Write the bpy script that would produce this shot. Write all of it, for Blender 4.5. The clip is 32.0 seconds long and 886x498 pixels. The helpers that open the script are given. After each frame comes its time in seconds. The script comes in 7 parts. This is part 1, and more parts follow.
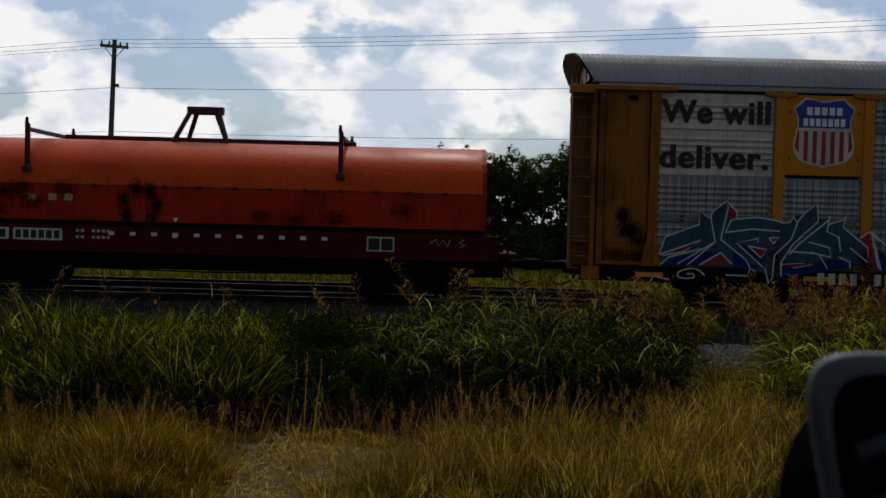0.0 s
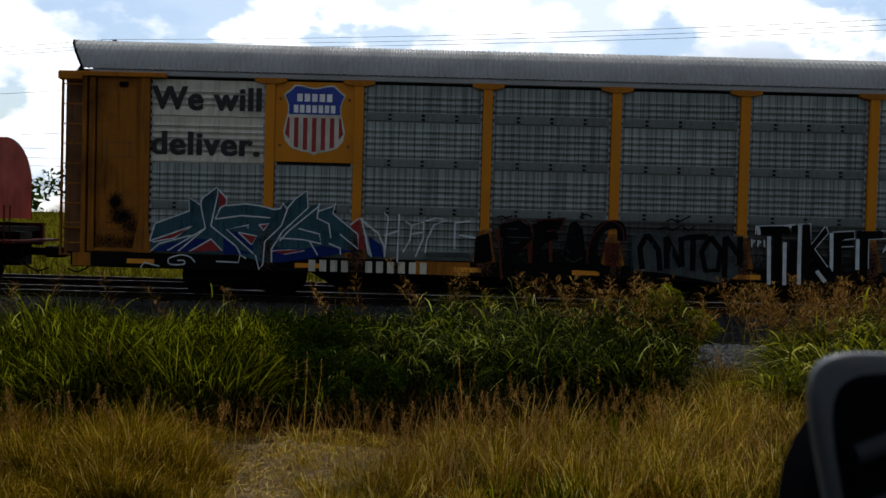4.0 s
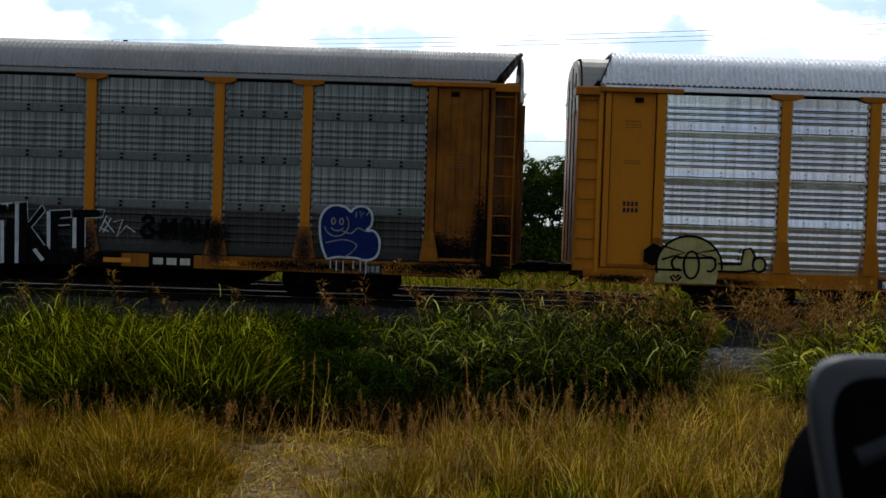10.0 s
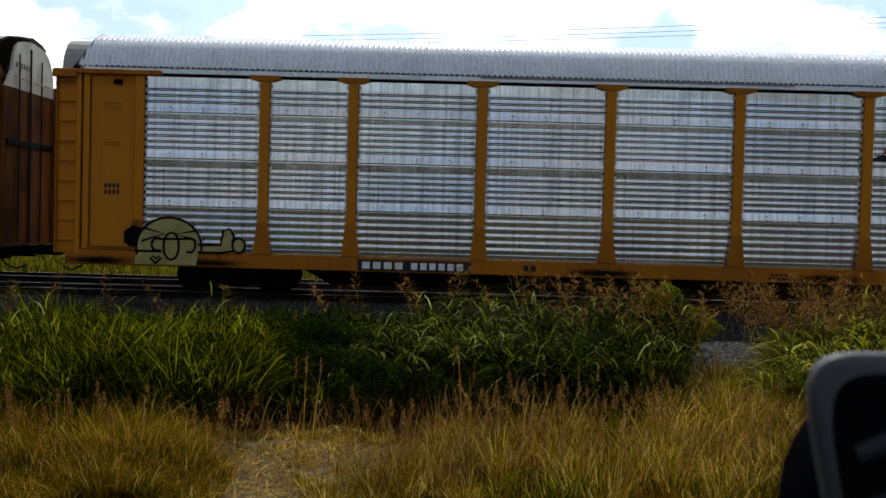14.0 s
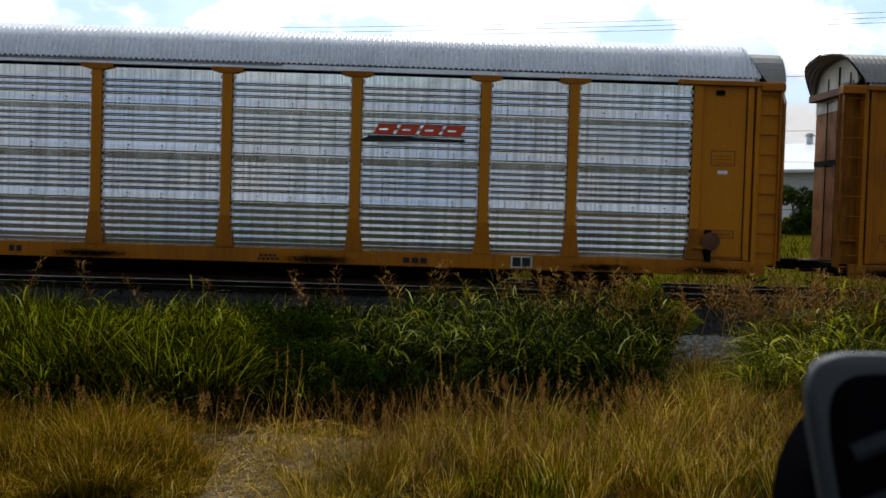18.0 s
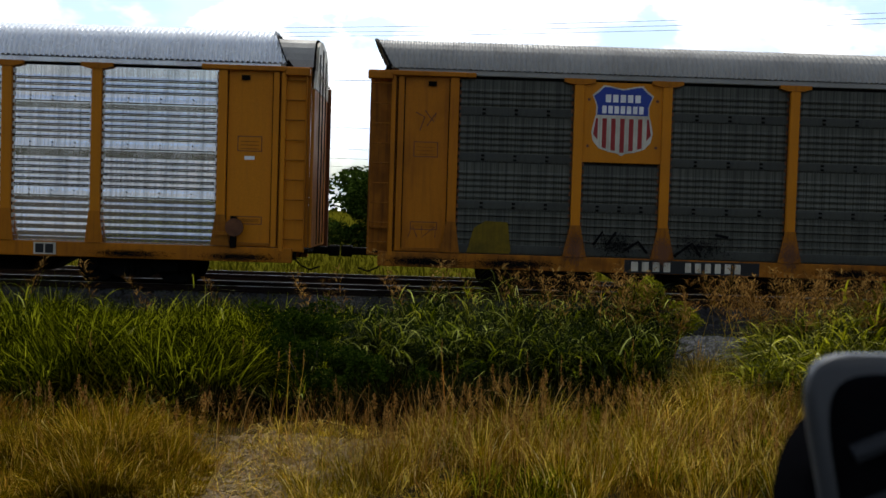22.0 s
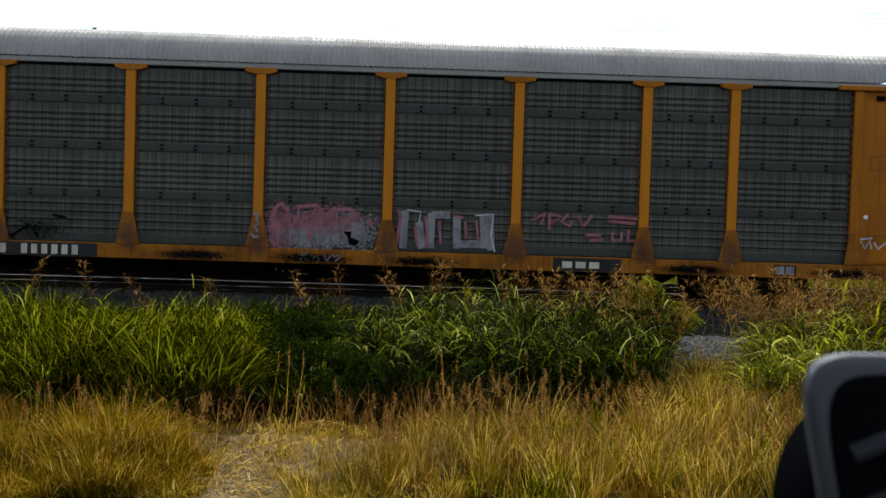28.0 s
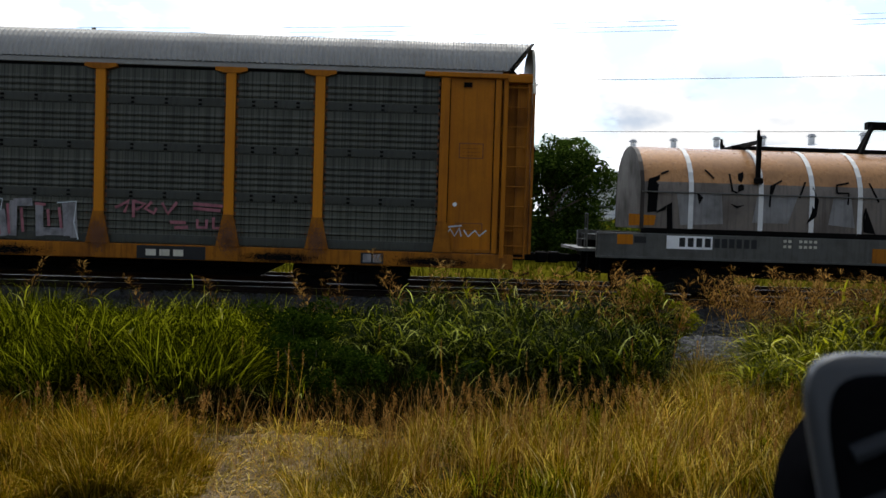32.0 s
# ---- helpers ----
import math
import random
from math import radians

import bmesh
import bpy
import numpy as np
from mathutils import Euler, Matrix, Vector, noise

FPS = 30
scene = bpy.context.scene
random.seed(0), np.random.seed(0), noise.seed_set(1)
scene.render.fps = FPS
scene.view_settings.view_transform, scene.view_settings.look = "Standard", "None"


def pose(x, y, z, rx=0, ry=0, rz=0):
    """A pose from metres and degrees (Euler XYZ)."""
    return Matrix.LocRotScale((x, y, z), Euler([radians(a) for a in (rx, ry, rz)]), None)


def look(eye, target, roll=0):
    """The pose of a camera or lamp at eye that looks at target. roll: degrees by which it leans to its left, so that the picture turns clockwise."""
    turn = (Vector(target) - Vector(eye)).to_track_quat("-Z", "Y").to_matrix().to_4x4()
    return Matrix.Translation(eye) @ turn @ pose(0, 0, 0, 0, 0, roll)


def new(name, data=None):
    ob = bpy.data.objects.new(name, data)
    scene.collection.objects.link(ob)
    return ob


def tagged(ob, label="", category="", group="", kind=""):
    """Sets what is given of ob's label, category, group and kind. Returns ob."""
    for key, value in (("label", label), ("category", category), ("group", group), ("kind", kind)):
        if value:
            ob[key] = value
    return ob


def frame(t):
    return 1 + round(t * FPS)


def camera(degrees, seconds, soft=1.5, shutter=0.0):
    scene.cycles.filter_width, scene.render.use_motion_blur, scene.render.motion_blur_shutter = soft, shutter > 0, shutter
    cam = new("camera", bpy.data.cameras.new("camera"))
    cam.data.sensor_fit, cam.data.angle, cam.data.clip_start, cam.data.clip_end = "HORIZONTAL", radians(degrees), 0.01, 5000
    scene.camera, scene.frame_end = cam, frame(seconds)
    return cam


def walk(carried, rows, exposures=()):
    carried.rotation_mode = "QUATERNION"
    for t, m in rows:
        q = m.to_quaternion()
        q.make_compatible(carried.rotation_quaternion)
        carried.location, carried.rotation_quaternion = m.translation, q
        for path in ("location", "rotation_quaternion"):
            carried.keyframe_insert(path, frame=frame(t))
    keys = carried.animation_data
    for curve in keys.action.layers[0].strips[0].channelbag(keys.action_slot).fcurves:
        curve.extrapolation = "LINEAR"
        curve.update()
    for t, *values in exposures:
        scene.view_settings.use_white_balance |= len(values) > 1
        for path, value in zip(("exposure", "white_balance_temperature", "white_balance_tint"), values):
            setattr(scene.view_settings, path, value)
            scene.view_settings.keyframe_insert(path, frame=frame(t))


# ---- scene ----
# ---- camera and its way ----
LENS = 47.0
cam = camera(LENS, 32.0, soft=1.55)
cam.data.dof.use_dof = True
cam.data.dof.focus_distance = 21.0
cam.data.dof.aperture_fstop = 7.5
EYE = (0.0, 0.0, 1.78)


def aim(right, up, roll):
    """The hand-held camera's pose: degrees to the right of straight across the track, degrees up, degrees of lean."""
    a, b = radians(right), radians(up)
    eye = (EYE[0] - .014 * right, EYE[1], EYE[2] - .014 * (up + 1.5))
    target = (eye[0] + 10 * math.sin(a) * math.cos(b), eye[1] + 10 * math.cos(a) * math.cos(b), eye[2] + 10 * math.sin(b))
    return look(eye, target, roll)


# seconds, degrees right, degrees up, roll
AIM_A = [(0, 0, -1.5, 1.52), (9.5, 0, -1.5, 1.52), (9.8, -.19, -1.47, 1.62), (10, -.49, -1.42, 1.85), (10.2, -.29, -1.47, 1.67),
         (10.5, -.03, -1.53, 1.52), (11, -.03, -1.63, 1.52), (13.5, -.03, -1.63, 1.52), (14, .03, -1.63, 1.52), (14.5, .37, -1.72, 1.52)]
AIM_B = [(15.2, .79, -1.87, 1.60), (16, 1.11, -1.98, 1.67), (16.5, 1.18, -1.99, 1.69), (19.3, 1.16, -1.99, 1.69), (19.7, 1.21, -1.94, 1.70),
         (20, 1.26, -1.88, 1.72), (20.4, 1.14, -1.98, 1.72), (21, 1.08, -1.99, 1.72), (21.5, 1.19, -1.99, 1.72), (22, 1.05, -1.98, 1.77), (32, 1.10, -1.98, 1.77)]
EXPOSURES = [(0, -2.45), (3, -2.0), (6, -1.65), (9, -1.55), (14, -1.5), (17, -1.48), (21, -1.42), (25, -1.05), (28, -.60), (29.5, -.55), (31, -.78), (32, -1.10)]
walk(cam, [(t, aim(r, u, q)) for t, r, u, q in AIM_A + AIM_B], exposures=EXPOSURES)

# metres that the train has run, time by time
RUN_A = [(0, 0), (.5, 1.31), (1, 2.72), (1.5, 4.13), (2, 5.55), (2.5, 6.97), (3, 8.31), (3.5, 9.75), (4, 11.2), (4.5, 12.66), (5, 14.13), (5.5, 15.61),
         (6, 17.10), (6.5, 18.54), (7, 20.00), (7.5, 21.44), (8, 22.82), (8.5, 24.25), (9, 25.70), (9.5, 27.15), (10, 28.62), (10.5, 29.96)]
RUN_B = [(11, 31.43), (11.5, 32.86), (12, 34.26), (12.5, 35.68), (13, 37.05), (13.5, 38.46), (14, 39.85), (14.5, 41.24), (15, 42.62), (15.5, 43.99),
         (16, 45.35), (16.5, 46.70), (17, 48.05), (17.5, 49.38), (18, 50.67), (18.5, 52.02), (19, 53.42), (19.5, 54.75), (20, 56.06), (20.5, 57.32)]
RUN_C = [(21, 58.60), (21.5, 59.85), (22, 61.16), (22.5, 62.43), (23, 63.63), (23.5, 64.87), (24, 66.11), (24.5, 67.33), (25, 68.53), (25.5, 69.75),
         (26, 70.96), (26.5, 72.17), (27, 73.37), (27.5, 74.55), (28, 75.73), (28.5, 76.90), (29, 78.07), (29.5, 79.23), (30, 80.34), (30.5, 81.47)]
RUN_D = [(31, 82.61), (31.5, 83.74), (32, 84.86)]
RUN = RUN_A + RUN_B + RUN_C + RUN_D

# ---- sky and sun ----
SUN_UP, SUN_AZ = 58.0, 1.0     # degrees above the horizon; degrees to the right of straight behind the train
world = bpy.data.worlds.new("world")
scene.world = world
world.use_nodes = True


def build_sky():
    nt = world.node_tree
    nt.nodes.clear()
    n, ln = nt.nodes.new, nt.links.new
    sky = n("ShaderNodeTexSky")
    sky.sky_type, sky.sun_disc = "NISHITA", False
    sky.sun_elevation, sky.sun_rotation = radians(SUN_UP), radians(SUN_AZ)
    sky.dust_density, sky.air_density = 2.0, 1.0
    tc = n("ShaderNodeTexCoord")
    mp = n("ShaderNodeMapping")
    mp.inputs["Scale"].default_value = (1, 1, 1.7)
    mp.inputs["Location"].default_value = (.35, .2, .1)
    ln(tc.outputs["Generated"], mp.inputs["Vector"])
    big = n("ShaderNodeTexNoise")
    big.inputs["Scale"].default_value, big.inputs["Detail"].default_value, big.inputs["Roughness"].default_value = 8.0, 10, .58
    ln(mp.outputs[0], big.inputs["Vector"])
    ramp = n("ShaderNodeValToRGB")
    ramp.color_ramp.elements[0].position, ramp.color_ramp.elements[1].position = .425, .50
    ramp.color_ramp.elements[0].color = (.12, .12, .12, 1)
    ln(big.outputs["Fac"], ramp.inputs["Fac"])
    fine = n("ShaderNodeTexNoise")
    fine.inputs["Scale"].default_value, fine.inputs["Detail"].default_value = 11.0, 10
    ln(mp.outputs[0], fine.inputs["Vector"])
    tone = n("ShaderNodeValToRGB")
    tone.color_ramp.elements[0].position, tone.color_ramp.elements[1].position = .42, .54
    tone.color_ramp.elements[0].color, tone.color_ramp.elements[1].color = (.60, .68, .80, 1), (1, 1, 1, 1)
    ln(fine.outputs["Fac"], tone.inputs["Fac"])
    clear = n("ShaderNodeBackground")
    clear.inputs["Strength"].default_value = .42
    tint = n("ShaderNodeMix")
    tint.data_type, tint.blend_type = "RGBA", "MULTIPLY"
    tint.inputs[0].default_value, tint.inputs[7].default_value = 1.0, (.86, .97, 1.08, 1)
    ln(sky.outputs[0], tint.inputs[6])
    ln(tint.outputs[2], clear.inputs["Color"])
    # clouds towards the sun shine through, those opposite are grey
    sep = n("ShaderNodeVectorMath")
    sep.operation = "DOT_PRODUCT"
    a, b = radians(SUN_AZ), radians(SUN_UP * .42)
    sep.inputs[1].default_value = (math.sin(a) * math.cos(b), math.cos(a) * math.cos(b), math.sin(b))
    ln(tc.outputs["Generated"], sep.inputs[0])
    glow = n("ShaderNodeMapRange")
    glow.interpolation_type = "SMOOTHSTEP"
    glow.inputs["From Min"].default_value, glow.inputs["From Max"].default_value = .15, .93
    glow.inputs["To Min"].default_value, glow.inputs["To Max"].default_value = 1.12, 5.0
    ln(sep.outputs["Value"], glow.inputs["Value"])
    # a greyer bank of cloud stands low over the warehouse
    axes = n("ShaderNodeSeparateXYZ")
    ln(tc.outputs["Generated"], axes.inputs[0])
    bank = []
    for axis, a0, a1 in (("X", .08, .20), ("Z", .19, .11)):
        q = n("ShaderNodeMapRange")
        q.interpolation_type = "SMOOTHSTEP"
        q.inputs["From Min"].default_value, q.inputs["From Max"].default_value = a0, a1
        ln(axes.outputs[axis], q.inputs["Value"])
        bank.append(q.outputs[0])
    both, thin, shade = n("ShaderNodeMath"), n("ShaderNodeMapRange"), n("ShaderNodeMath")
    both.operation, shade.operation = "MULTIPLY", "MULTIPLY"
    ln(bank[0], both.inputs[0])
    ln(bank[1], both.inputs[1])
    thin.inputs["To Min"].default_value, thin.inputs["To Max"].default_value = 1.0, .44
    ln(both.outputs[0], thin.inputs["Value"])
    ln(glow.outputs[0], shade.inputs[0])
    ln(thin.outputs[0], shade.inputs[1])
    cloud = n("ShaderNodeBackground")
    ln(shade.outputs[0], cloud.inputs["Strength"])
    ln(tone.outputs[0], cloud.inputs["Color"])
    mix = n("ShaderNodeMixShader")
    ln(ramp.outputs[0], mix.inputs[0])
    ln(clear.outputs[0], mix.inputs[1])
    ln(cloud.outputs[0], mix.inputs[2])
    out = n("ShaderNodeOutputWorld")
    ln(mix.outputs[0], out.inputs["Surface"])


build_sky()
lamp = bpy.data.lights.new("sun", "SUN")
lamp.energy, lamp.angle, lamp.color = 5.0, radians(.5), (1, .95, .87)
sun = new("sun", lamp)
_a, _b = radians(SUN_AZ), radians(SUN_UP)
sun.matrix_world = look((20 * math.sin(_a) * math.cos(_b), 20 * math.cos(_a) * math.cos(_b), 20 * math.sin(_b)), (0, 0, 0))

# ---- materials ----


def surface(name, color, rough=.6, metal=0.0, dark=None, amount=.5, scale=1.5, grain=40, streak=0.0, bump=.1, bump_scale=None, light=None, random_tone=0.0, gloss=.3):
    """A worn, grained surface: large stains in `dark`, fine grain, upright streaks of dirt, and relief."""
    m = bpy.data.materials.new(name)
    m.use_nodes = True
    nt = m.node_tree
    n, ln = nt.nodes.new, nt.links.new
    b = nt.nodes["Principled BSDF"]
    b.inputs["Metallic"].default_value = metal
    b.inputs["Specular IOR Level"].default_value = gloss
    tc = n("ShaderNodeTexCoord")
    dark = dark or tuple(c * .45 for c in color)
    light = light or tuple(min(1, c * 1.18) for c in color)

    def nz(sc, det=5, vec=None, rough_=.55):
        t = n("ShaderNodeTexNoise")
        t.inputs["Scale"].default_value, t.inputs["Detail"].default_value, t.inputs["Roughness"].default_value = sc, det, rough_
        ln(vec or tc.outputs["Object"], t.inputs["Vector"])
        return t.outputs["Fac"]

    def ramp(fac, a, bb):
        r = n("ShaderNodeMapRange")
        r.inputs["From Min"].default_value, r.inputs["From Max"].default_value = a, bb
        ln(fac, r.inputs["Value"])
        return r.outputs[0]

    def mix(fac, a, c, mode="MIX"):
        x = n("ShaderNodeMix")
        x.data_type, x.blend_type = "RGBA", mode
        for sock, val in ((x.inputs[0], fac), (x.inputs[6], a), (x.inputs[7], c)):
            if isinstance(val, (int, float)):
                sock.default_value = val
            elif isinstance(val, tuple):
                sock.default_value = (*val, 1)
            else:
                ln(val, sock)
        return x.outputs[2]

    col = mix(ramp(nz(grain, 3), .3, .7), color, light)
    stain = ramp(nz(scale, 6), .45, .75)
    k = n("ShaderNodeMath")
    k.operation = "MULTIPLY"
    k.inputs[1].default_value = amount
    ln(stain, k.inputs[0])
    col = mix(k.outputs[0], col, dark)
    if streak:
        mp = n("ShaderNodeMapping")
        mp.inputs["Scale"].default_value = (14, 14, .7)
        ln(tc.outputs["Object"], mp.inputs["Vector"])
        s = ramp(nz(1.0, 4, mp.outputs[0], .6), .48, .72)
        k2 = n("ShaderNodeMath")
        k2.operation = "MULTIPLY"
        k2.inputs[1].default_value = streak
        ln(s, k2.inputs[0])
        col = mix(k2.outputs[0], col, dark)
    if random_tone:
        oi = n("ShaderNodeObjectInfo")
        r = n("ShaderNodeMapRange")
        r.inputs["To Min"].default_value, r.inputs["To Max"].default_value = 1 - random_tone, 1 + random_tone
        ln(oi.outputs["Random"], r.inputs["Value"])
        h = n("ShaderNodeHueSaturation")
        ln(col, h.inputs["Color"])
        ln(r.outputs[0], h.inputs["Value"])
        col = h.outputs[0]
    ln(col, b.inputs["Base Color"])
    rr = n("ShaderNodeMapRange")
    rr.inputs["To Min"].default_value, rr.inputs["To Max"].default_value = max(.05, rough - .12), min(1, rough + .15)
    ln(stain, rr.inputs["Value"])
    ln(rr.outputs[0], b.inputs["Roughness"])
    if bump:
        bp = n("ShaderNodeBump")
        bp.inputs["Strength"].default_value, bp.inputs["Distance"].default_value = bump, .02
        ln(nz(bump_scale or grain, 5), bp.inputs["Height"])
        ln(bp.outputs[0], b.inputs["Normal"])
    return m


def mesh_panel(name, color, metal, rough, dirt, lined=False, worn=.5):
    """Galvanised side sheet: rows of small punched holes seen as a fine woven pattern, with upright streaks."""
    m = surface(name, color, rough, metal, dark=dirt, amount=worn, scale=.9, grain=60, streak=worn, bump=.05, random_tone=.10)
    nt = m.node_tree
    n, ln = nt.nodes.new, nt.links.new
    b = nt.nodes["Principled BSDF"]
    src = b.inputs["Base Color"].links[0].from_socket
    tc = n("ShaderNodeTexCoord")
    fac = None
    for axis, freq, wide in (("X", 1.0, 30.0), ("X", 1.0, 9.0)):
        mp = n("ShaderNodeMapping")
        mp.inputs["Scale"].default_value = (wide, .01, .05)
        oi = n("ShaderNodeObjectInfo")
        mp2 = n("ShaderNodeVectorMath")
        ln(tc.outputs["Object"], mp.inputs["Vector"])
        ln(mp.outputs[0], mp2.inputs[0])
        ln(oi.outputs["Random"], mp2.inputs[1])
        t = n("ShaderNodeTexNoise")
        t.inputs["Scale"].default_value, t.inputs["Detail"].default_value = 1.0, 1
        ln(mp2.outputs[0], t.inputs["Vector"])
        r = n("ShaderNodeMapRange")
        r.inputs["From Min"].default_value, r.inputs["From Max"].default_value = .52, .66
        r.inputs["To Max"].default_value = worn
        ln(t.outputs["Fac"], r.inputs["Value"])
        if fac is None:
            fac = r.outputs[0]
        else:
            a = n("ShaderNodeMath")
            a.operation = "MAXIMUM"
            ln(fac, a.inputs[0])
            ln(r.outputs[0], a.inputs[1])
            fac = a.outputs[0]
    if lined:
        # upright seams between the punched columns, above the plain foot of each sheet
        sx = n("ShaderNodeSeparateXYZ")
        ln(tc.outputs["Object"], sx.inputs[0])

        def step(sock, a, b_, to):
            q = n("ShaderNodeMapRange")
            q.inputs["From Min"].default_value, q.inputs["From Max"].default_value, q.inputs["To Max"].default_value = a, b_, to
            ln(sock, q.inputs["Value"])
            return q.outputs[0]

        def calc(op, a, b_):
            q = n("ShaderNodeMath")
            q.operation = op
            for sock, val in zip(q.inputs, (a, b_)):
                if isinstance(val, float):
                    sock.default_value = val
                else:
                    ln(val, sock)
            return q.outputs[0]
        line = step(calc("PINGPONG", sx.outputs["X"], .088), .020, .006, .75)
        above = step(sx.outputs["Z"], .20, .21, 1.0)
        # Plain foot mixed towards the dirt colour as shade: ribs catch more sky.
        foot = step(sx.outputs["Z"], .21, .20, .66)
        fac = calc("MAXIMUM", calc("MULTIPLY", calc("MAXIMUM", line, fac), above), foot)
    x = n("ShaderNodeMix")
    x.data_type = "RGBA"
    ln(fac, x.inputs[0])
    ln(src, x.inputs[6])
    x.inputs[7].default_value = (*dirt, 1)
    ln(x.outputs[2], b.inputs["Base Color"])
    return m


def leafy(name, stops, rough=.5, through_light=.45, gloss=0.0):
    """Leaves and blades: a colour of its own for each, let through by light from behind."""
    m = bpy.data.materials.new(name)
    m.use_nodes = True
    nt = m.node_tree
    n, ln = nt.nodes.new, nt.links.new
    b = nt.nodes["Principled BSDF"]
    b.inputs["Roughness"].default_value = rough
    b.inputs["Specular IOR Level"].default_value = gloss
    g = n("ShaderNodeNewGeometry")
    r = n("ShaderNodeValToRGB")
    while len(r.color_ramp.elements) < len(stops):
        r.color_ramp.elements.new(.5)
    for i, (p, c) in enumerate(stops):
        r.color_ramp.elements[i].position, r.color_ramp.elements[i].color = p, (*c, 1)
    ln(g.outputs["Random Per Island"], r.inputs["Fac"])
    tc = n("ShaderNodeTexCoord")
    t = n("ShaderNodeTexNoise")
    t.inputs["Scale"].default_value, t.inputs["Detail"].default_value = 1.3, 3
    ln(tc.outputs["Object"], t.inputs["Vector"])
    mr = n("ShaderNodeMapRange")
    mr.inputs["From Min"].default_value, mr.inputs["From Max"].default_value = .3, .7
    mr.inputs["To Min"].default_value, mr.inputs["To Max"].default_value = .55, 1.45
    ln(t.outputs["Fac"], mr.inputs["Value"])
    h = n("ShaderNodeHueSaturation")
    ln(r.outputs[0], h.inputs["Color"])
    ln(mr.outputs[0], h.inputs["Value"])
    ln(h.outputs[0], b.inputs["Base Color"])
    tr = n("ShaderNodeBsdfTranslucent")
    ln(h.outputs[0], tr.inputs["Color"])
    mx = n("ShaderNodeMixShader")
    mx.inputs[0].default_value = through_light
    ln(b.outputs[0], mx.inputs[1])
    ln(tr.outputs[0], mx.inputs[2])
    ln(mx.outputs[0], nt.nodes["Material Output"].inputs["Surface"])
    return m


YELLOW = surface("rack_yellow_paint", (.40, .138, .006), .5, 0, dark=(.16, .055, .012), amount=.55, scale=.8, streak=.45, bump=.06, gloss=.12)
YELLOW_RUST = surface("rusted_yellow_paint", (.31, .112, .008), .6, 0, dark=(.075, .024, .008), amount=.8, scale=1.6, streak=.6, bump=.12, gloss=.12)
YELLOW_CLEAN = surface("bright_yellow_paint", (.52, .188, .008), .5, 0, dark=(.30, .11, .02), amount=.3, scale=1.0, streak=.2, bump=.04, gloss=.12)
YELLOW_DULL = surface("grimed_yellow_paint", (.26, .09, .006), .6, 0, dark=(.035, .013, .004), amount=.85, scale=1.1, streak=.7, bump=.1, gloss=.12)
LADDER_BACK = surface("grimed_brown_yellow_paint", (.15, .058, .010), .65, 0, dark=(.04, .018, .008), amount=.7, scale=2, streak=.5, bump=.1)
END_GRIME = surface("sooty_yellow_end_paint", (.20, .066, .007), .7, 0, dark=(.012, .008, .006), amount=1.0, scale=.7, streak=.8, bump=.1, gloss=.04)
RUST = surface("rusted_brown_steel", (.15, .06, .025), .75, .1, dark=(.04, .02, .012), amount=.7, scale=2.5, bump=.25)
REFLECT = surface("reflective_orange_tape", (.62, .235, .012), .4, 0, amount=.2, bump=.02)
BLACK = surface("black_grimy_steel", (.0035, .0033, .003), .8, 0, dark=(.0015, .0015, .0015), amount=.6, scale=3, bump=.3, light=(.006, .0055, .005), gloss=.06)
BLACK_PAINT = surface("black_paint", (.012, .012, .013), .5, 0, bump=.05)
WHITE_PAINT = surface("white_paint", (.75, .76, .76), .5, 0, dark=(.35, .33, .30), amount=.4, scale=3, bump=.03)
WHITE_OLD = surface("weathered_white_paint", (.56, .53, .43), .55, 0, dark=(.22, .20, .15), amount=.6, scale=1.6, streak=.5, bump=.05)
SHIELD_BLUE = surface("shield_blue_paint", (.018, .045, .27), .45, 0, amount=.2, bump=.02)
SHIELD_RED = surface("shield_red_paint", (.27, .022, .022), .5, 0, amount=.3, bump=.02)
LOGO_RED = surface("orange_red_decal", (.62, .065, .02), .5, 0, amount=.25, bump=.02)
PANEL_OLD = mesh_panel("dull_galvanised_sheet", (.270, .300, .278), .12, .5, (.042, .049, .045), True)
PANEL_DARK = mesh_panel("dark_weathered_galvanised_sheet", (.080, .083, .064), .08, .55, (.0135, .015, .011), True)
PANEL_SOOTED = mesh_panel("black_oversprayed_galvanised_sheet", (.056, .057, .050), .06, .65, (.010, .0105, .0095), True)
PANEL_NEW = mesh_panel("bright_galvanised_sheet", (.97, .965, .94), .86, .17, (.46, .475, .48), False, .42)
ROOF_OLD = surface("grey_galvanised_roof", (.31, .315, .31), .65, .15, dark=(.22, .22, .21), amount=.4, scale=1.2, streak=.3, bump=.05)
ROOF_PALE = surface("pale_galvanised_roof", (.29, .286, .265), .6, .15, dark=(.20, .19, .175), amount=.4, scale=1.2, streak=.3, bump=.05)
ROOF_NEW = surface("bright_galvanised_roof", (.80, .83, .87), .35, .35, dark=(.52, .54, .58), amount=.4, scale=1.5, streak=.3, bump=.04)
STEEL = surface("worn_rail_steel", (.06, .055, .052), .5, .3, dark=(.05, .035, .026), amount=.5, scale=2, bump=.05)
# Rail sides and ties: the train's shadow is put into these colours.
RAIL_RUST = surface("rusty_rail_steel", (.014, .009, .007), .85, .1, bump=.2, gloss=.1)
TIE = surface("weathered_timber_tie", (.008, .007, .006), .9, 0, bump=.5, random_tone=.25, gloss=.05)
# Crown and side paints differ partly by painted-in sky light, partly by soot.
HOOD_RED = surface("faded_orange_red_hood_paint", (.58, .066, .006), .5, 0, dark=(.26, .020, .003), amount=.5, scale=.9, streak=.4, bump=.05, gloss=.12)
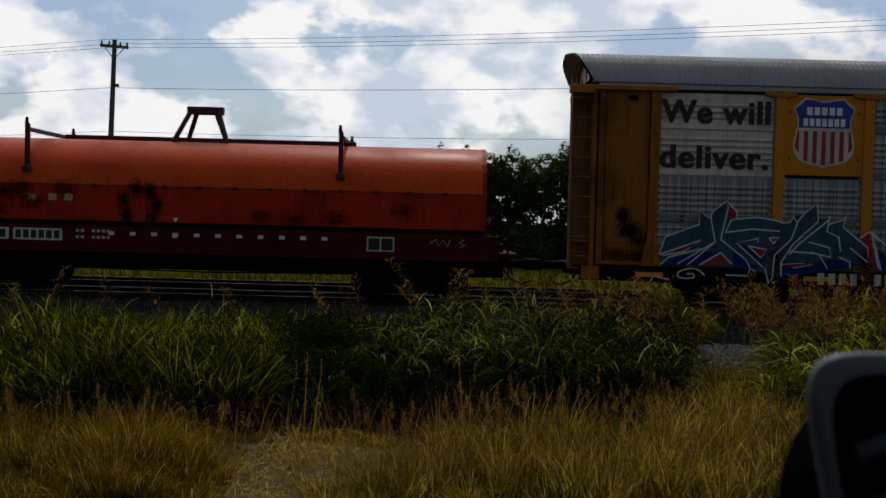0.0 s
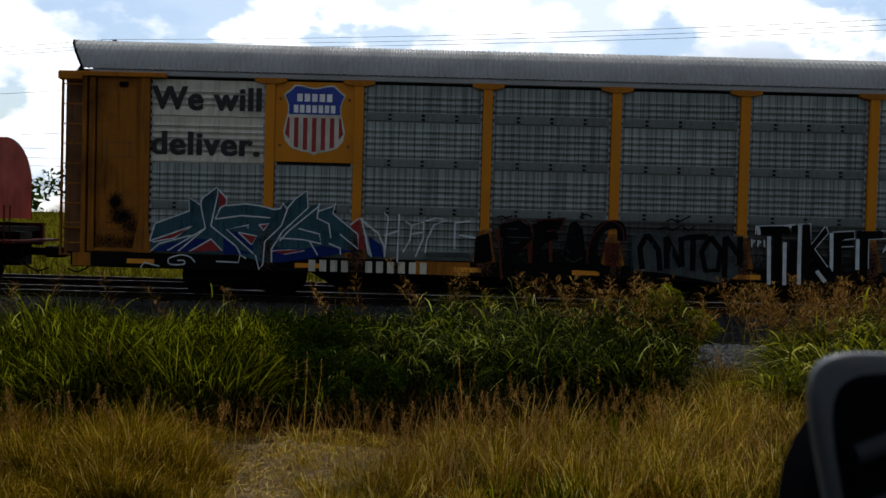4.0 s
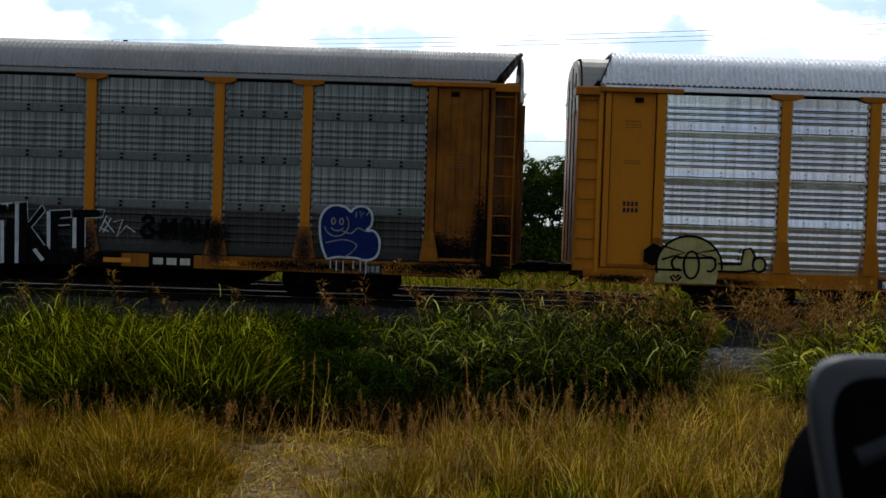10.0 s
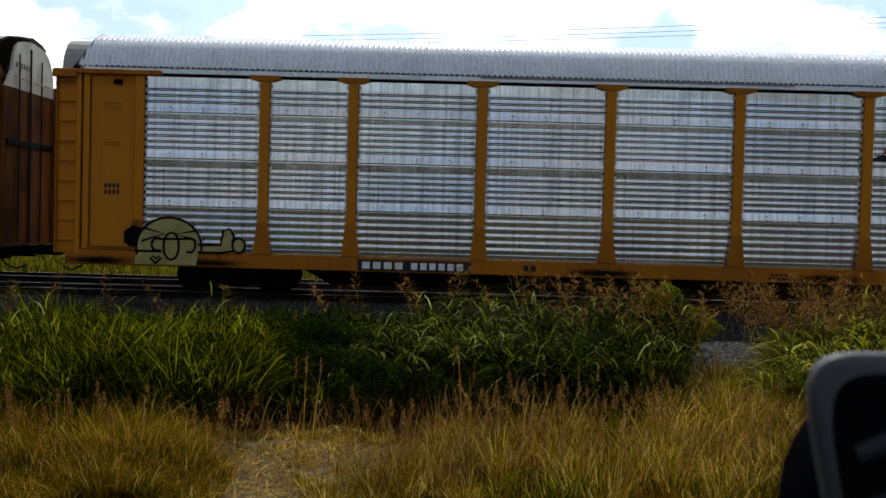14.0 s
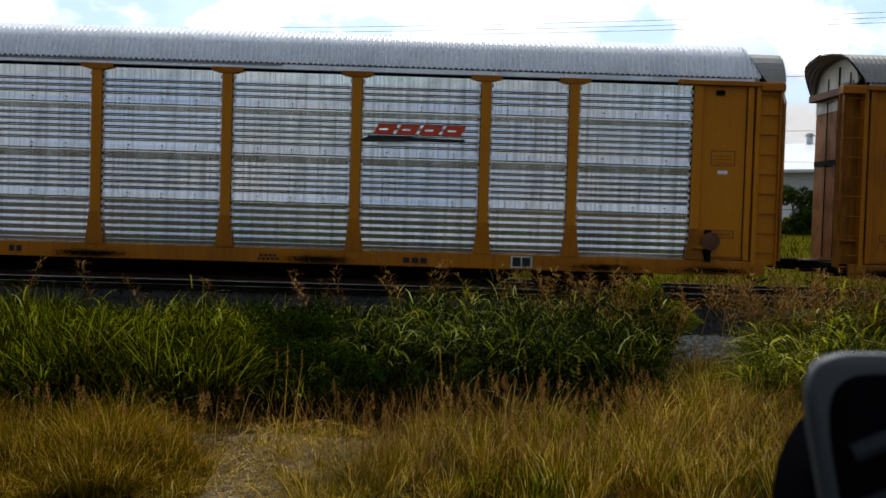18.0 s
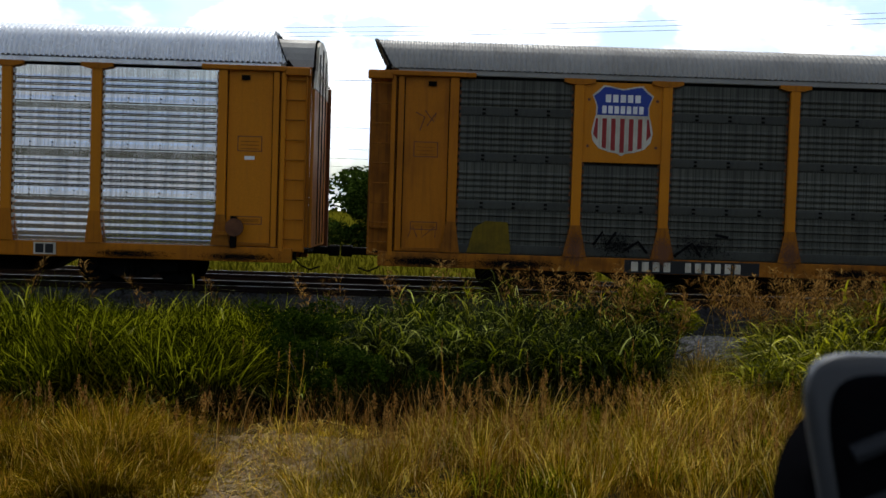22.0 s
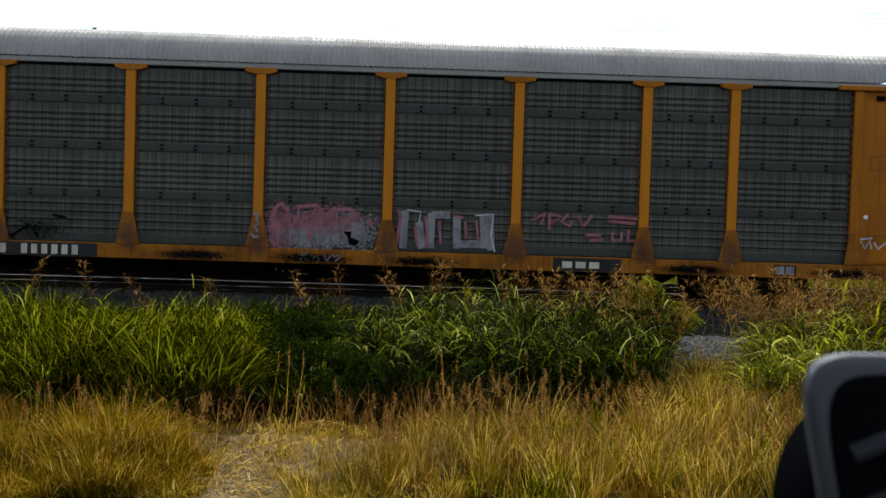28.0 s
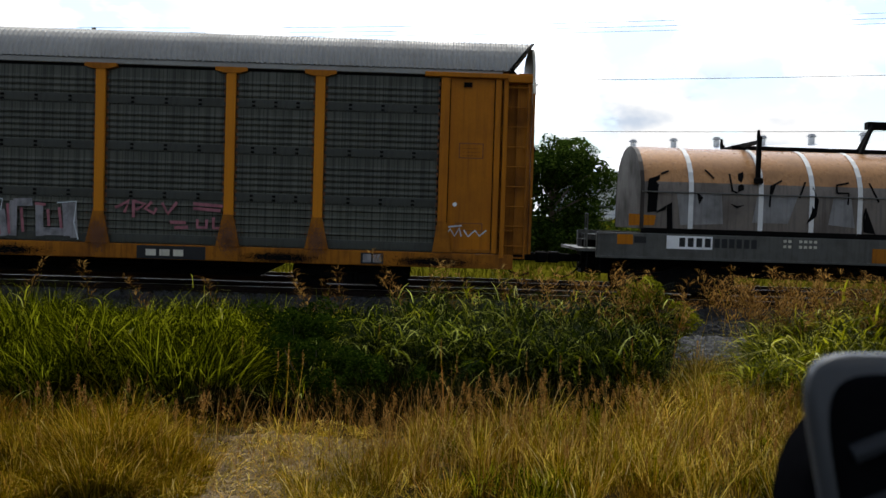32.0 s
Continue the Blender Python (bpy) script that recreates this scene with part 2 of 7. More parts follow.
HOOD_RED_LOW = surface("sooty_shaded_red_hood_paint", (.40, .022, .003), .55, 0, dark=(.05, .006, .003), amount=.7, scale=.7, streak=.5, bump=.06, gloss=.10)
SILL_RED = surface("dark_red_car_paint", (.070, .006, .004), .7, 0, dark=(.015, .004, .004), amount=.85, scale=2, streak=.5, bump=.1, gloss=.05)
DARK_RED = surface("dark_red_lifting_steel", (.06, .011, .008), .6, .1, dark=(.01, .006, .006), amount=.8, scale=4, bump=.2)
HOOD_GREY = surface("dulled_grey_hood_paint", (.155, .130, .108), .5, .1, dark=(.05, .040, .033), amount=.7, scale=1.1, streak=.6, bump=.06)
# End faces' shade is painted into this colour, far darker than the sides.
HOOD_END = surface("shaded_brown_hood_end_paint", (.055, .046, .040), .6, 0, dark=(.015, .013, .012), amount=.8, scale=1.2, streak=.6, bump=.1, gloss=.1)
HOOD_TAN = surface("bare_tan_hood_paint", (.36, .185, .075), .36, .2, dark=(.15, .075, .035), amount=.7, scale=1.3, streak=.5, bump=.06)
SILL_GREY = surface("grey_car_paint", (.080, .080, .070), .6, 0, dark=(.035, .030, .026), amount=.7, scale=2, streak=.5, bump=.1)
PALE = surface("pale_strap_paint", (.66, .66, .64), .5, 0, dark=(.32, .32, .30), amount=.4, scale=3, bump=.03)
SPRAY_WHITE = surface("sprayed_white_paint", (.56, .60, .61), .7, 0, dark=(.24, .27, .28), amount=.6, scale=5, streak=.4, bump=.02, gloss=.05)
SPRAY_BLACK = surface("sprayed_black_paint", (.0035, .0035, .004), .75, 0, bump=.02, gloss=.05)
SPRAY_BLUE = surface("sprayed_blue_paint", (.007, .020, .11), .6, 0, dark=(.008, .012, .07), amount=.5, scale=4, bump=.02, gloss=.05)
SPRAY_TEAL = surface("sprayed_grey_blue_paint", (.034, .084, .104), .7, 0, dark=(.008, .022, .030), amount=.8, scale=2.2, streak=.6, bump=.02, gloss=.05)
SPRAY_RED = surface("sprayed_red_paint", (.25, .03, .03), .7, 0, dark=(.10, .012, .012), amount=.6, scale=5, bump=.02, gloss=.05)
SPRAY_BROWN = surface("sprayed_red_brown_paint", (.085, .022, .012), .7, 0, dark=(.03, .011, .008), amount=.7, scale=4, bump=.02, gloss=.05)
SPRAY_CREAM = surface("sprayed_cream_paint", (.42, .36, .14), .7, 0, dark=(.22, .18, .07), amount=.6, scale=3, streak=.4, bump=.02, gloss=.05)
SPRAY_YELLOW = surface("sprayed_yellow_paint", (.15, .105, .012), .7, 0, dark=(.06, .048, .014), amount=.8, scale=3, streak=.5, bump=.02, gloss=.05)
SPRAY_PINK = surface("sprayed_pink_paint", (.34, .135, .155), .7, 0, dark=(.10, .048, .055), amount=.7, scale=4, streak=.3, bump=.02, gloss=.05)
SPRAY_PALE = surface("sprayed_pale_grey_paint", (.27, .262, .268), .7, 0, dark=(.07, .07, .07), amount=.8, scale=4, streak=.5, bump=.02, gloss=.05)
SPRAY_PALE_GREY = surface("smoky_grey_paint", (.24, .235, .23), .6, 0, dark=(.12, .115, .11), amount=.8, scale=2.5, streak=.5, bump=.02, gloss=.05)
SPRAY_GREY = surface("sprayed_grey_green_paint", (.055, .066, .064), .7, 0, dark=(.018, .022, .022), amount=.8, scale=4, streak=.4, bump=.02, gloss=.05)
# Near-black because the train's shadow is painted into the ballast colour.
BALLAST = surface("shade_dark_track_ballast", (.016, .0155, .015), .95, 0, dark=(.006, .006, .006), amount=.6, scale=3, grain=25, bump=.9, bump_scale=18, gloss=.03)
STONE = surface("crushed_grey_stone", (.16, .158, .158), .9, 0, dark=(.09, .085, .08), amount=.6, scale=6, bump=.4, random_tone=.2, gloss=.03)
STONE_DARK = surface("dark_crushed_stone", (.040, .041, .043), .9, 0, dark=(.018, .017, .017), amount=.7, scale=4, bump=.4, random_tone=.2, gloss=.03)
GRAVEL = surface("tan_crushed_limestone", (.25, .185, .112), .9, 0, dark=(.055, .038, .02), amount=.7, scale=8, bump=.4, gloss=.1)
SOIL = surface("dry_grassy_soil", (.030, .022, .010), .95, 0, dark=(.010, .010, .004), amount=.8, scale=.6, grain=9, bump=.8, bump_scale=12, gloss=0)
ASPHALT = surface("worn_asphalt", (.050, .050, .052), .9, 0, dark=(.028, .028, .028), amount=.5, scale=.8, grain=90, bump=.4, bump_scale=120, gloss=.1)
TURF = surface("yellow_green_turf", (.075, .068, .005), .95, 0, dark=(.04, .040, .004), amount=.7, scale=.5, grain=6, bump=.5, bump_scale=9, gloss=0)
WALL_PALE = surface("pale_metal_cladding", (.54, .55, .56), .6, .1, dark=(.42, .43, .44), amount=.4, scale=.3, streak=.2, bump=.05)
WALL_GREY = surface("grey_metal_wainscot", (.20, .22, .24), .6, .1, amount=.3, scale=.3, bump=.05)
ROOF_WHITE = surface("white_metal_roof", (.72, .73, .74), .45, .1, dark=(.6, .6, .6), amount=.3, scale=.2, bump=.03)
GLASS = surface("dark_vehicle_glass", (.02, .024, .028), .08, 0, bump=0)
CAR_BLACK = surface("black_car_paint", (.012, .013, .015), .2, .1, bump=0)
RUBBER = surface("matt_black_plastic", (.003, .003, .0035), .7, 0, amount=.2, bump=.1, light=(.004, .0042, .005), gloss=.0)
RIB_GREY = surface("matt_dark_grey_plastic", (.021, .0235, .027), .6, 0, amount=.2, bump=.05, gloss=.1)
TRIM_GREY = surface("satin_grey_trim", (.031, .035, .039), .5, 0, amount=.2, bump=.05)
WOOD_POLE = surface("weathered_pole_timber", (.12, .09, .07), .85, 0, dark=(.05, .04, .03), amount=.5, streak=.6, bump=.4)
BARK = surface("grey_brown_bark", (.10, .075, .055), .9, 0, bump=.7)
WIRE = surface("weathered_cable", (.19, .195, .20), .6, 0, bump=0)
# Palest stops stand in for leaf glints, darkest for shaded clump insides.
GREEN_BLADE = leafy("green_grass_blades", [(0, (.003, .0065, .0002)), (.60, (.012, .022, .0003)), (.80, (.068, .090, .001)), (.92, (.30, .33, .006)), (1, (.72, .76, .20))], .5, .5, .01)
BRIGHT_BLADE = leafy("yellow_green_grass_blades", [(0, (.012, .016, .0004)), (.5, (.060, .068, .0010)), (.76, (.22, .22, .004)), (.92, (.46, .45, .02)), (1, (.78, .74, .26))], .5, .5, .02)
FINE_BLADE = leafy("fine_green_grass_blades", [(0, (.005, .008, .0002)), (.58, (.022, .029, .0003)), (.82, (.140, .154, .001)), (1, (.52, .53, .03))], .55, .5, 0)
GOLD_BLADE = leafy("dry_golden_grass_blades", [(0, (.022, .014, .0004)), (.30, (.20, .120, .003)), (.50, (.065, .060, .001)), (.70, (.21, .138, .003)), (.88, (.66, .44, .05)), (.95, (.34, .13, .020)), (1, (.86, .66, .20))], .6)
SEED = leafy("reddish_brown_seed_heads", [(0, (.05, .022, .006)), (.5, (.17, .085, .02)), (1, (.40, .24, .07))], .7, .45)
RUSSET_BLADE = leafy("russet_dying_grass_blades", [(0, (.03, .017, .001)), (.4, (.10, .050, .003)), (.8, (.22, .12, .008)), (1, (.34, .20, .03))], .6)
STRAW_BLADE = leafy("pale_straw_grass_blades", [(0, (.028, .020, .0008)), (.28, (.27, .168, .004)), (.50, (.088, .088, .001)), (.66, (.33, .222, .005)), (.86, (.98, .72, .13)), (.95, (.52, .23, .035)), (1, (.98, .86, .38))], .6)
PLUME = leafy("reddish_brown_grass_plumes", [(0, (.12, .046, .009)), (.5, (.26, .125, .026)), (1, (.52, .33, .10))], .7, .4)
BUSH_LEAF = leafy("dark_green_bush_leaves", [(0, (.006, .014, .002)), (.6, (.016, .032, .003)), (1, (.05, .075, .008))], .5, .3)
WEED_LEAF = leafy("yellow_green_weed_leaves", [(0, (.05, .06, .002)), (.6, (.14, .15, .004)), (1, (.26, .25, .02))], .5, .5)
SHADE_BLADE = leafy("shade_dark_grass_blades", [(0, (.003, .003, .001)), (.6, (.010, .010, .003)), (.9, (.022, .022, .005)), (1, (.09, .075, .02))], .8, .12)
TREE_LEAF = leafy("tree_leaves", [(0, (.011, .024, .004)), (.6, (.034, .062, .009)), (1, (.10, .15, .022))], .5, .35)
FIELD_BLADE = leafy("yellow_green_field_grass", [(0, (.035, .036, .002)), (.5, (.070, .066, .004)), (1, (.12, .105, .010))], .6, .4)
FLOWER = leafy("yellow_flowers", [(0, (.7, .38, .02)), (1, (.8, .5, .04))], .6, .3)

# ---- building helpers ----


class Shape:
    """Corners and faces of one mesh, gathered piece by piece."""

    def __init__(self):
        self.v, self.f, self.smooth = [], [], False

    def add(self, verts, faces):
        k = len(self.v)
        self.v += [tuple(p) for p in verts]
        self.f += [tuple(i + k for i in f) for f in faces]
        return self

    def box(self, x0, x1, y0, y1, z0, z1, c=0.0):
        """A box; c: the width of its chamfered edges."""
        if c <= 0:
            vs = [(x, y, z) for x in (x0, x1) for y in (y0, y1) for z in (z0, z1)]
            return self.add(vs, [(0, 1, 3, 2), (4, 6, 7, 5), (0, 4, 5, 1), (2, 3, 7, 6), (0, 2, 6, 4), (1, 5, 7, 3)])
        b = bmesh.new()
        bmesh.ops.create_cube(b, size=1)
        for v in b.verts:
            v.co = ((x0 + x1) / 2 + v.co.x * (x1 - x0), (y0 + y1) / 2 + v.co.y * (y1 - y0), (z0 + z1) / 2 + v.co.z * (z1 - z0))
        bmesh.ops.bevel(b, geom=b.edges[:], offset=c, segments=1, affect="EDGES")
        b.verts.index_update()
        self.add([v.co[:] for v in b.verts], [[v.index for v in f.verts] for f in b.faces])
        b.free()
        return self

    def tube(self, pts, r, sides=8, r2=None):
        """A round bar through the points, from radius r to r2."""
        pts = [Vector(p) for p in pts]
        r2 = r if r2 is None else r2
        k, n = len(self.v), len(pts)
        for i, p in enumerate(pts):
            d = (pts[min(i + 1, n - 1)] - pts[max(i - 1, 0)]).normalized()
            a = d.orthogonal().normalized() if abs(d.z) > .95 else d.cross(Vector((0, 0, 1))).normalized()
            b = d.cross(a)
            q = r + (r2 - r) * i / max(1, n - 1)
            for j in range(sides):
                w = 2 * math.pi * j / sides
                self.v.append(tuple(p + a * q * math.cos(w) + b * q * math.sin(w)))
        for i in range(n - 1):
            for j in range(sides):
                self.f.append((k + i * sides + j, k + i * sides + (j + 1) % sides, k + (i + 1) * sides + (j + 1) % sides, k + (i + 1) * sides + j))
        self.f.append(tuple(k + j for j in reversed(range(sides))))
        self.f.append(tuple(k + (n - 1) * sides + j for j in range(sides)))
        return self

    def prism(self, outline, axis, a, b):
        """An outline pushed along an axis from a to b. axis x: outline is (y, z); y: (x, z); z: (x, y)."""
        def at(p, w):
            return {"x": (w, p[0], p[1]), "y": (p[0], w, p[1]), "z": (p[0], p[1], w)}[axis]
        n = len(outline)
        vs = [at(p, a) for p in outline] + [at(p, b) for p in outline]
        fs = [tuple(range(n)), tuple(reversed(range(n, 2 * n)))] + [(i, n + i, n + (i + 1) % n, (i + 1) % n) for i in range(n)]
        return self.add(vs, fs)

    def wheel(self, y0, y1, r, sides=20, cx=0.0, cz=0.0):
        self.prism([(cx + r * math.cos(2 * math.pi * i / sides), cz + r * math.sin(2 * math.pi * i / sides)) for i in range(sides)], "y", y0, y1)
        return self

    def ribbon(self, pts, width, y, thick=.003):
        """A painted stroke on an upright face: points (x, z), on the plane y."""
        n = len(pts)
        left, right = [], []
        for i, (x, z) in enumerate(pts):
            a, b = pts[max(i - 1, 0)], pts[min(i + 1, n - 1)]
            d = math.hypot(b[0] - a[0], b[1] - a[1]) or 1
            nx, nz = -(b[1] - a[1]) / d * width / 2, (b[0] - a[0]) / d * width / 2
            left.append((x + nx, z + nz))
            right.append((x - nx, z - nz))
        for i in range(n - 1):
            self.add([(*left[i][:1], y, left[i][1]), (*right[i][:1], y, right[i][1]), (right[i + 1][0], y, right[i + 1][1]), (left[i + 1][0], y, left[i + 1][1])], [(0, 1, 2, 3)])
        return self

    def patch(self, pts, y):
        """A painted field on an upright face."""
        return self.add([(x, y, z) for x, z in pts], [tuple(range(len(pts)))])

    def mesh(self, name):
        me = bpy.data.meshes.new(name)
        me.from_pydata(self.v, [], self.f)
        b = bmesh.new()
        b.from_mesh(me)
        bmesh.ops.recalc_face_normals(b, faces=b.faces[:])
        b.to_mesh(me)
        b.free()
        if self.smooth:
            me.shade_smooth()
        return me


def part(name, shape, material, parent, label="", place=None, kind=""):
    """One mesh object under a thing or a part (parent None: a thing of its own)."""
    me = shape if isinstance(shape, bpy.types.Mesh) else shape.mesh(name)
    if material and not me.materials:
        me.materials.append(material)
    ob = new(name, me)
    ob.parent = parent
    if place is not None:
        ob.matrix_basis = place
    return tagged(ob, label, kind=kind)


def thing(name, label, category, place=None, group="", kind=""):
    ob = new(name)
    if place is not None:
        ob.matrix_basis = place
    return tagged(ob, label, category, group, kind)


def lettering(text, x, z, width, height, y):
    """Words standing on an upright face, their left end at x, their base at z, fitted into width and height of a capital."""
    cu = bpy.data.curves.new("words", "FONT")
    cu.body, cu.offset, cu.space_character = text, .020, 1.08
    ob = new("words", cu)
    bpy.context.view_layer.update()
    me = bpy.data.meshes.new_from_object(ob.evaluated_get(bpy.context.evaluated_depsgraph_get()))
    bpy.data.objects.remove(ob)
    xs = [v.co.x for v in me.vertices]
    sx, sz = width / (max(xs) - min(xs)), height / .70
    x_min = min(xs)
    for v in me.vertices:
        v.co = (x + (v.co.x - x_min) * sx, y, z + v.co.y * sz)
    # sort the faces into letters: what touches or stands above one another belongs together
    spans = []
    for f in me.polygons:
        pts = [tuple(me.vertices[i].co) for i in f.vertices]
        lo, hi, own = min(p[0] for p in pts), max(p[0] for p in pts), [pts]
        for sp in [q for q in spans if q[0] < hi - .002 and lo + .002 < q[1]]:
            lo, hi, own = min(lo, sp[0]), max(hi, sp[1]), own + sp[2]
            spans.remove(sp)
        spans.append((lo, hi, own))
    letters = []
    for lo, hi, own in sorted(spans):
        # a second and third lay of paint thicken the strokes
        s = Shape()
        for dx, dz, dy in ((0, 0, 0), (.030, 0, .0012), (.015, 0, .0006)):
            for pts in own:
                s.add([(p[0] + dx, p[1] - dy, p[2] + dz) for p in pts], [tuple(range(len(pts)))])
        letters.append(s)
    return letters


def stuff_mesh(name, verts, faces, material, label, category):
    """A mesh from number arrays: verts (n, 3), faces (m, 3 or 4)."""
    me = bpy.data.meshes.new(name)
    k = faces.shape[1]
    me.vertices.add(len(verts))
    me.vertices.foreach_set("co", np.ascontiguousarray(verts, dtype=np.float32).ravel())
    me.loops.add(faces.size)
    me.loops.foreach_set("vertex_index", np.ascontiguousarray(faces, dtype=np.int32).ravel())
    me.polygons.add(len(faces))
    me.polygons.foreach_set("loop_start", np.arange(0, faces.size, k, dtype=np.int32))
    me.update(calc_edges=True)
    me.validate()
    me.shade_smooth()
    me.materials.append(material)
    return tagged(new(name, me), label, category, kind="stuff")


# ---- ground ----
TRACK_Y, TRACK2_Y = 23.95, 27.95
GROUND = -.40


def ground_height(x, y):
    """The lie of the land: level verge, the railway's low bank, a field that climbs gently behind it."""
    z = GROUND + .05 * noise.noise((x * .35, y * .35, 0)) + .03 * noise.noise((x * 1.3, y * 1.3, 4))
    if y > 30:
        f = min(1, (y - 30) / 62)
        z += 2.0 * f * f * (3 - 2 * f) - .02
    return z


def build_ground():
    xs = np.concatenate([np.linspace(-2500, -120, 8), np.linspace(-100, -20, 12), np.linspace(-18, 18, 73), np.linspace(20, 100, 12), np.linspace(120, 2500, 8)])
    ys = np.concatenate([np.linspace(-2500, -40, 6), np.linspace(-30, 4, 10), np.linspace(5, 20, 31), np.linspace(21, 32, 8), np.linspace(34, 100, 22), np.linspace(130, 3000, 10)])
    v = np.array([(x, y, ground_height(x, y)) for y in ys for x in xs])
    nx = len(xs)
    f = np.array([(j * nx + i, j * nx + i + 1, (j + 1) * nx + i + 1, (j + 1) * nx + i) for j in range(len(ys) - 1) for i in range(nx - 1)])
    ob = stuff_mesh("ground", v, f, SOIL, "dry grassy soil of the verge and the field", "ground")
    ob["kind"] = "structure"


build_ground()


def build_road():
    """Unseen asphalt road assumed under the filming vehicle, added for dark reflections."""
    xs = np.linspace(-160, 160, 33)
    v = np.array([(x, y, GROUND + z) for x in xs for y, z in ((4.2, .06), (3.9, .085), (-4.0, .10), (-11.5, .085), (-11.8, .06))])
    f = np.array([(i * 5 + j, i * 5 + j + 1, i * 5 + j + 6, i * 5 + j + 5) for i in range(32) for j in range(4)])
    ob = stuff_mesh("road", v, f, ASPHALT, "assumed asphalt road beside the verge, out of view", "road")
    ob["kind"] = "structure"


build_road()


def build_bank():
    s = Shape()
    prof = [(19.2, -.60), (19.2, -.36), (20.4, -.26), (21.6, -.17), (22.6, -.16), (30.2, -.16), (31.2, -.26), (32.2, -.45), (32.2, -.60)]
    s.prism(prof, "x", -140, 140)
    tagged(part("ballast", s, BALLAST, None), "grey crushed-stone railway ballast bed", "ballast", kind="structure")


build_bank()


def build_track(y, label):
    t = thing("railway_track", label, "railway track", pose(0, y, 0), kind="structure")
    head = [(-.036, 0), (.036, 0), (.036, -.035), (.010, -.05), (.010, -.14), (.07, -.155), (.07, -.17), (-.07, -.17), (-.07, -.155), (-.010, -.14), (-.010, -.05), (-.036, -.035)]
    for sgn in (-1, 1):
        s = Shape().prism([(sgn * .753 + a, b) for a, b in head], "x", -130, 130)
        rail = part("rail", s, RAIL_RUST, t)
        part("running_surface", Shape().box(-130, 130, sgn * .753 - .03, sgn * .753 + .03, .0005, .004), STEEL, rail, "polished steel running surface")
    me = Shape().box(-.11, .11, -1.3, 1.3, -.31, -.145, .015).mesh("tie")
    for i in range(64):
        part("tie", me, TIE, t, place=pose((i - 32) * .56, random.uniform(-.04, .04), random.uniform(-.01, .004), 0, 0, random.uniform(-1, 1)))
    return t


build_track(TRACK_Y, "steel rails on timber ties under the passing train")
build_track(TRACK2_Y, "second pair of steel rails behind the train")


def pebbles(name, n, where, size, material, label):
    """Loose angular stones: squashed, turned eight-cornered lumps."""
    rng = np.random.default_rng(len(name) + n)
    base = np.array([(x, y, z) for x in (-1, 1) for y in (-1, 1) for z in (-1, 1)], float)
    quads = np.array([(0, 1, 3, 2), (4, 6, 7, 5), (0, 4, 5, 1), (2, 3, 7, 6), (0, 2, 6, 4), (1, 5, 7, 3)])
    p = where(rng, n)
    r = size * rng.uniform(.35, 1.0, (n, 1, 1)) * rng.uniform(.6, 1.2, (n, 1, 3))
    v = base[None] * r * rng.uniform(.7, 1.15, (n, 8, 3))
    a, b = rng.uniform(0, 6.28, n), rng.uniform(-.7, .7, n)
    ca, sa, cb, sb = np.cos(a)[:, None], np.sin(a)[:, None], np.cos(b)[:, None], np.sin(b)[:, None]
    y1, z1 = v[..., 1] * cb - v[..., 2] * sb, v[..., 1] * sb + v[..., 2] * cb
    x2, y2 = v[..., 0] * ca - y1 * sa, v[..., 0] * sa + y1 * ca
    v = np.stack([x2, y2, z1], -1) + p[:, None, :]
    f = (quads[None] + (np.arange(n) * 8)[:, None, None]).reshape(-1, 4)
    ob = stuff_mesh(name, v.reshape(-1, 3), f, material, label, "stones")
    ob.data.shade_flat()
    return ob


def bank_where(rng, n):
    x, y = rng.uniform(-13, 13, n), rng.uniform(19.3, 22.9, n)
    z = np.interp(y, [19.2, 20.4, 21.6, 22.6], [-.35, -.25, -.16, -.15])
    return np.stack([x, y, z], 1)


def gravel_where(rng, n):
    y = rng.uniform(7.2, 9.75, n)
    x = np.interp(y, (7.2, 7.7, 8.6, 9.4, 10), (-1.35, -1.30, -1.12, -.90, -.80)) + rng.normal(0, 1, n) * np.interp(y, (7.2, 7.7, 8.6, 9.4, 10), (.18, .20, .42, .62, .60))
    z = np.array([ground_height(a, b) for a, b in zip(x, y)]) + .004
    return np.stack([x, y, z], 1)


def spill_where(rng, n):
    y = 19.6 - np.abs(rng.normal(0, 1.7, n))
    x = y * rng.normal(.295, .035, n)
    z = np.array([ground_height(a, b) for a, b in zip(x, y)]) + .004
    return np.stack([x, y, z], 1)


pebbles("ballast_stones", 9000, bank_where, .035, STONE_DARK, "loose grey ballast stones on the bank's shoulder")
pebbles("spilled_ballast", 2600, spill_where, .032, STONE, "grey stones spilled from the ballast onto the verge")
pebbles("larger_gravel", 700, gravel_where, .027, GRAVEL, "larger loose tan stones among the gravel")
pebbles("gravel", 13000, gravel_where, .0135, GRAVEL, "loose tan gravel between the dry grass clumps")

# ---- the train: shared pieces ----
POSTS = (-9.02, -7.075, -4.245, -1.415, 1.415, 4.245, 7.075, 9.02)
BAYS = tuple(zip((-11.66, *POSTS), (*POSTS, 11.66)))
FRONT, SHEET = -1.55, -1.43       # the posts' face and the side sheets' face, from the car's middle
BANDS = ((3.96, 4.80), (2.95, 3.96), (1.90, 2.95), (.93, 1.90))
TRAIN = {}
WHEELS = []


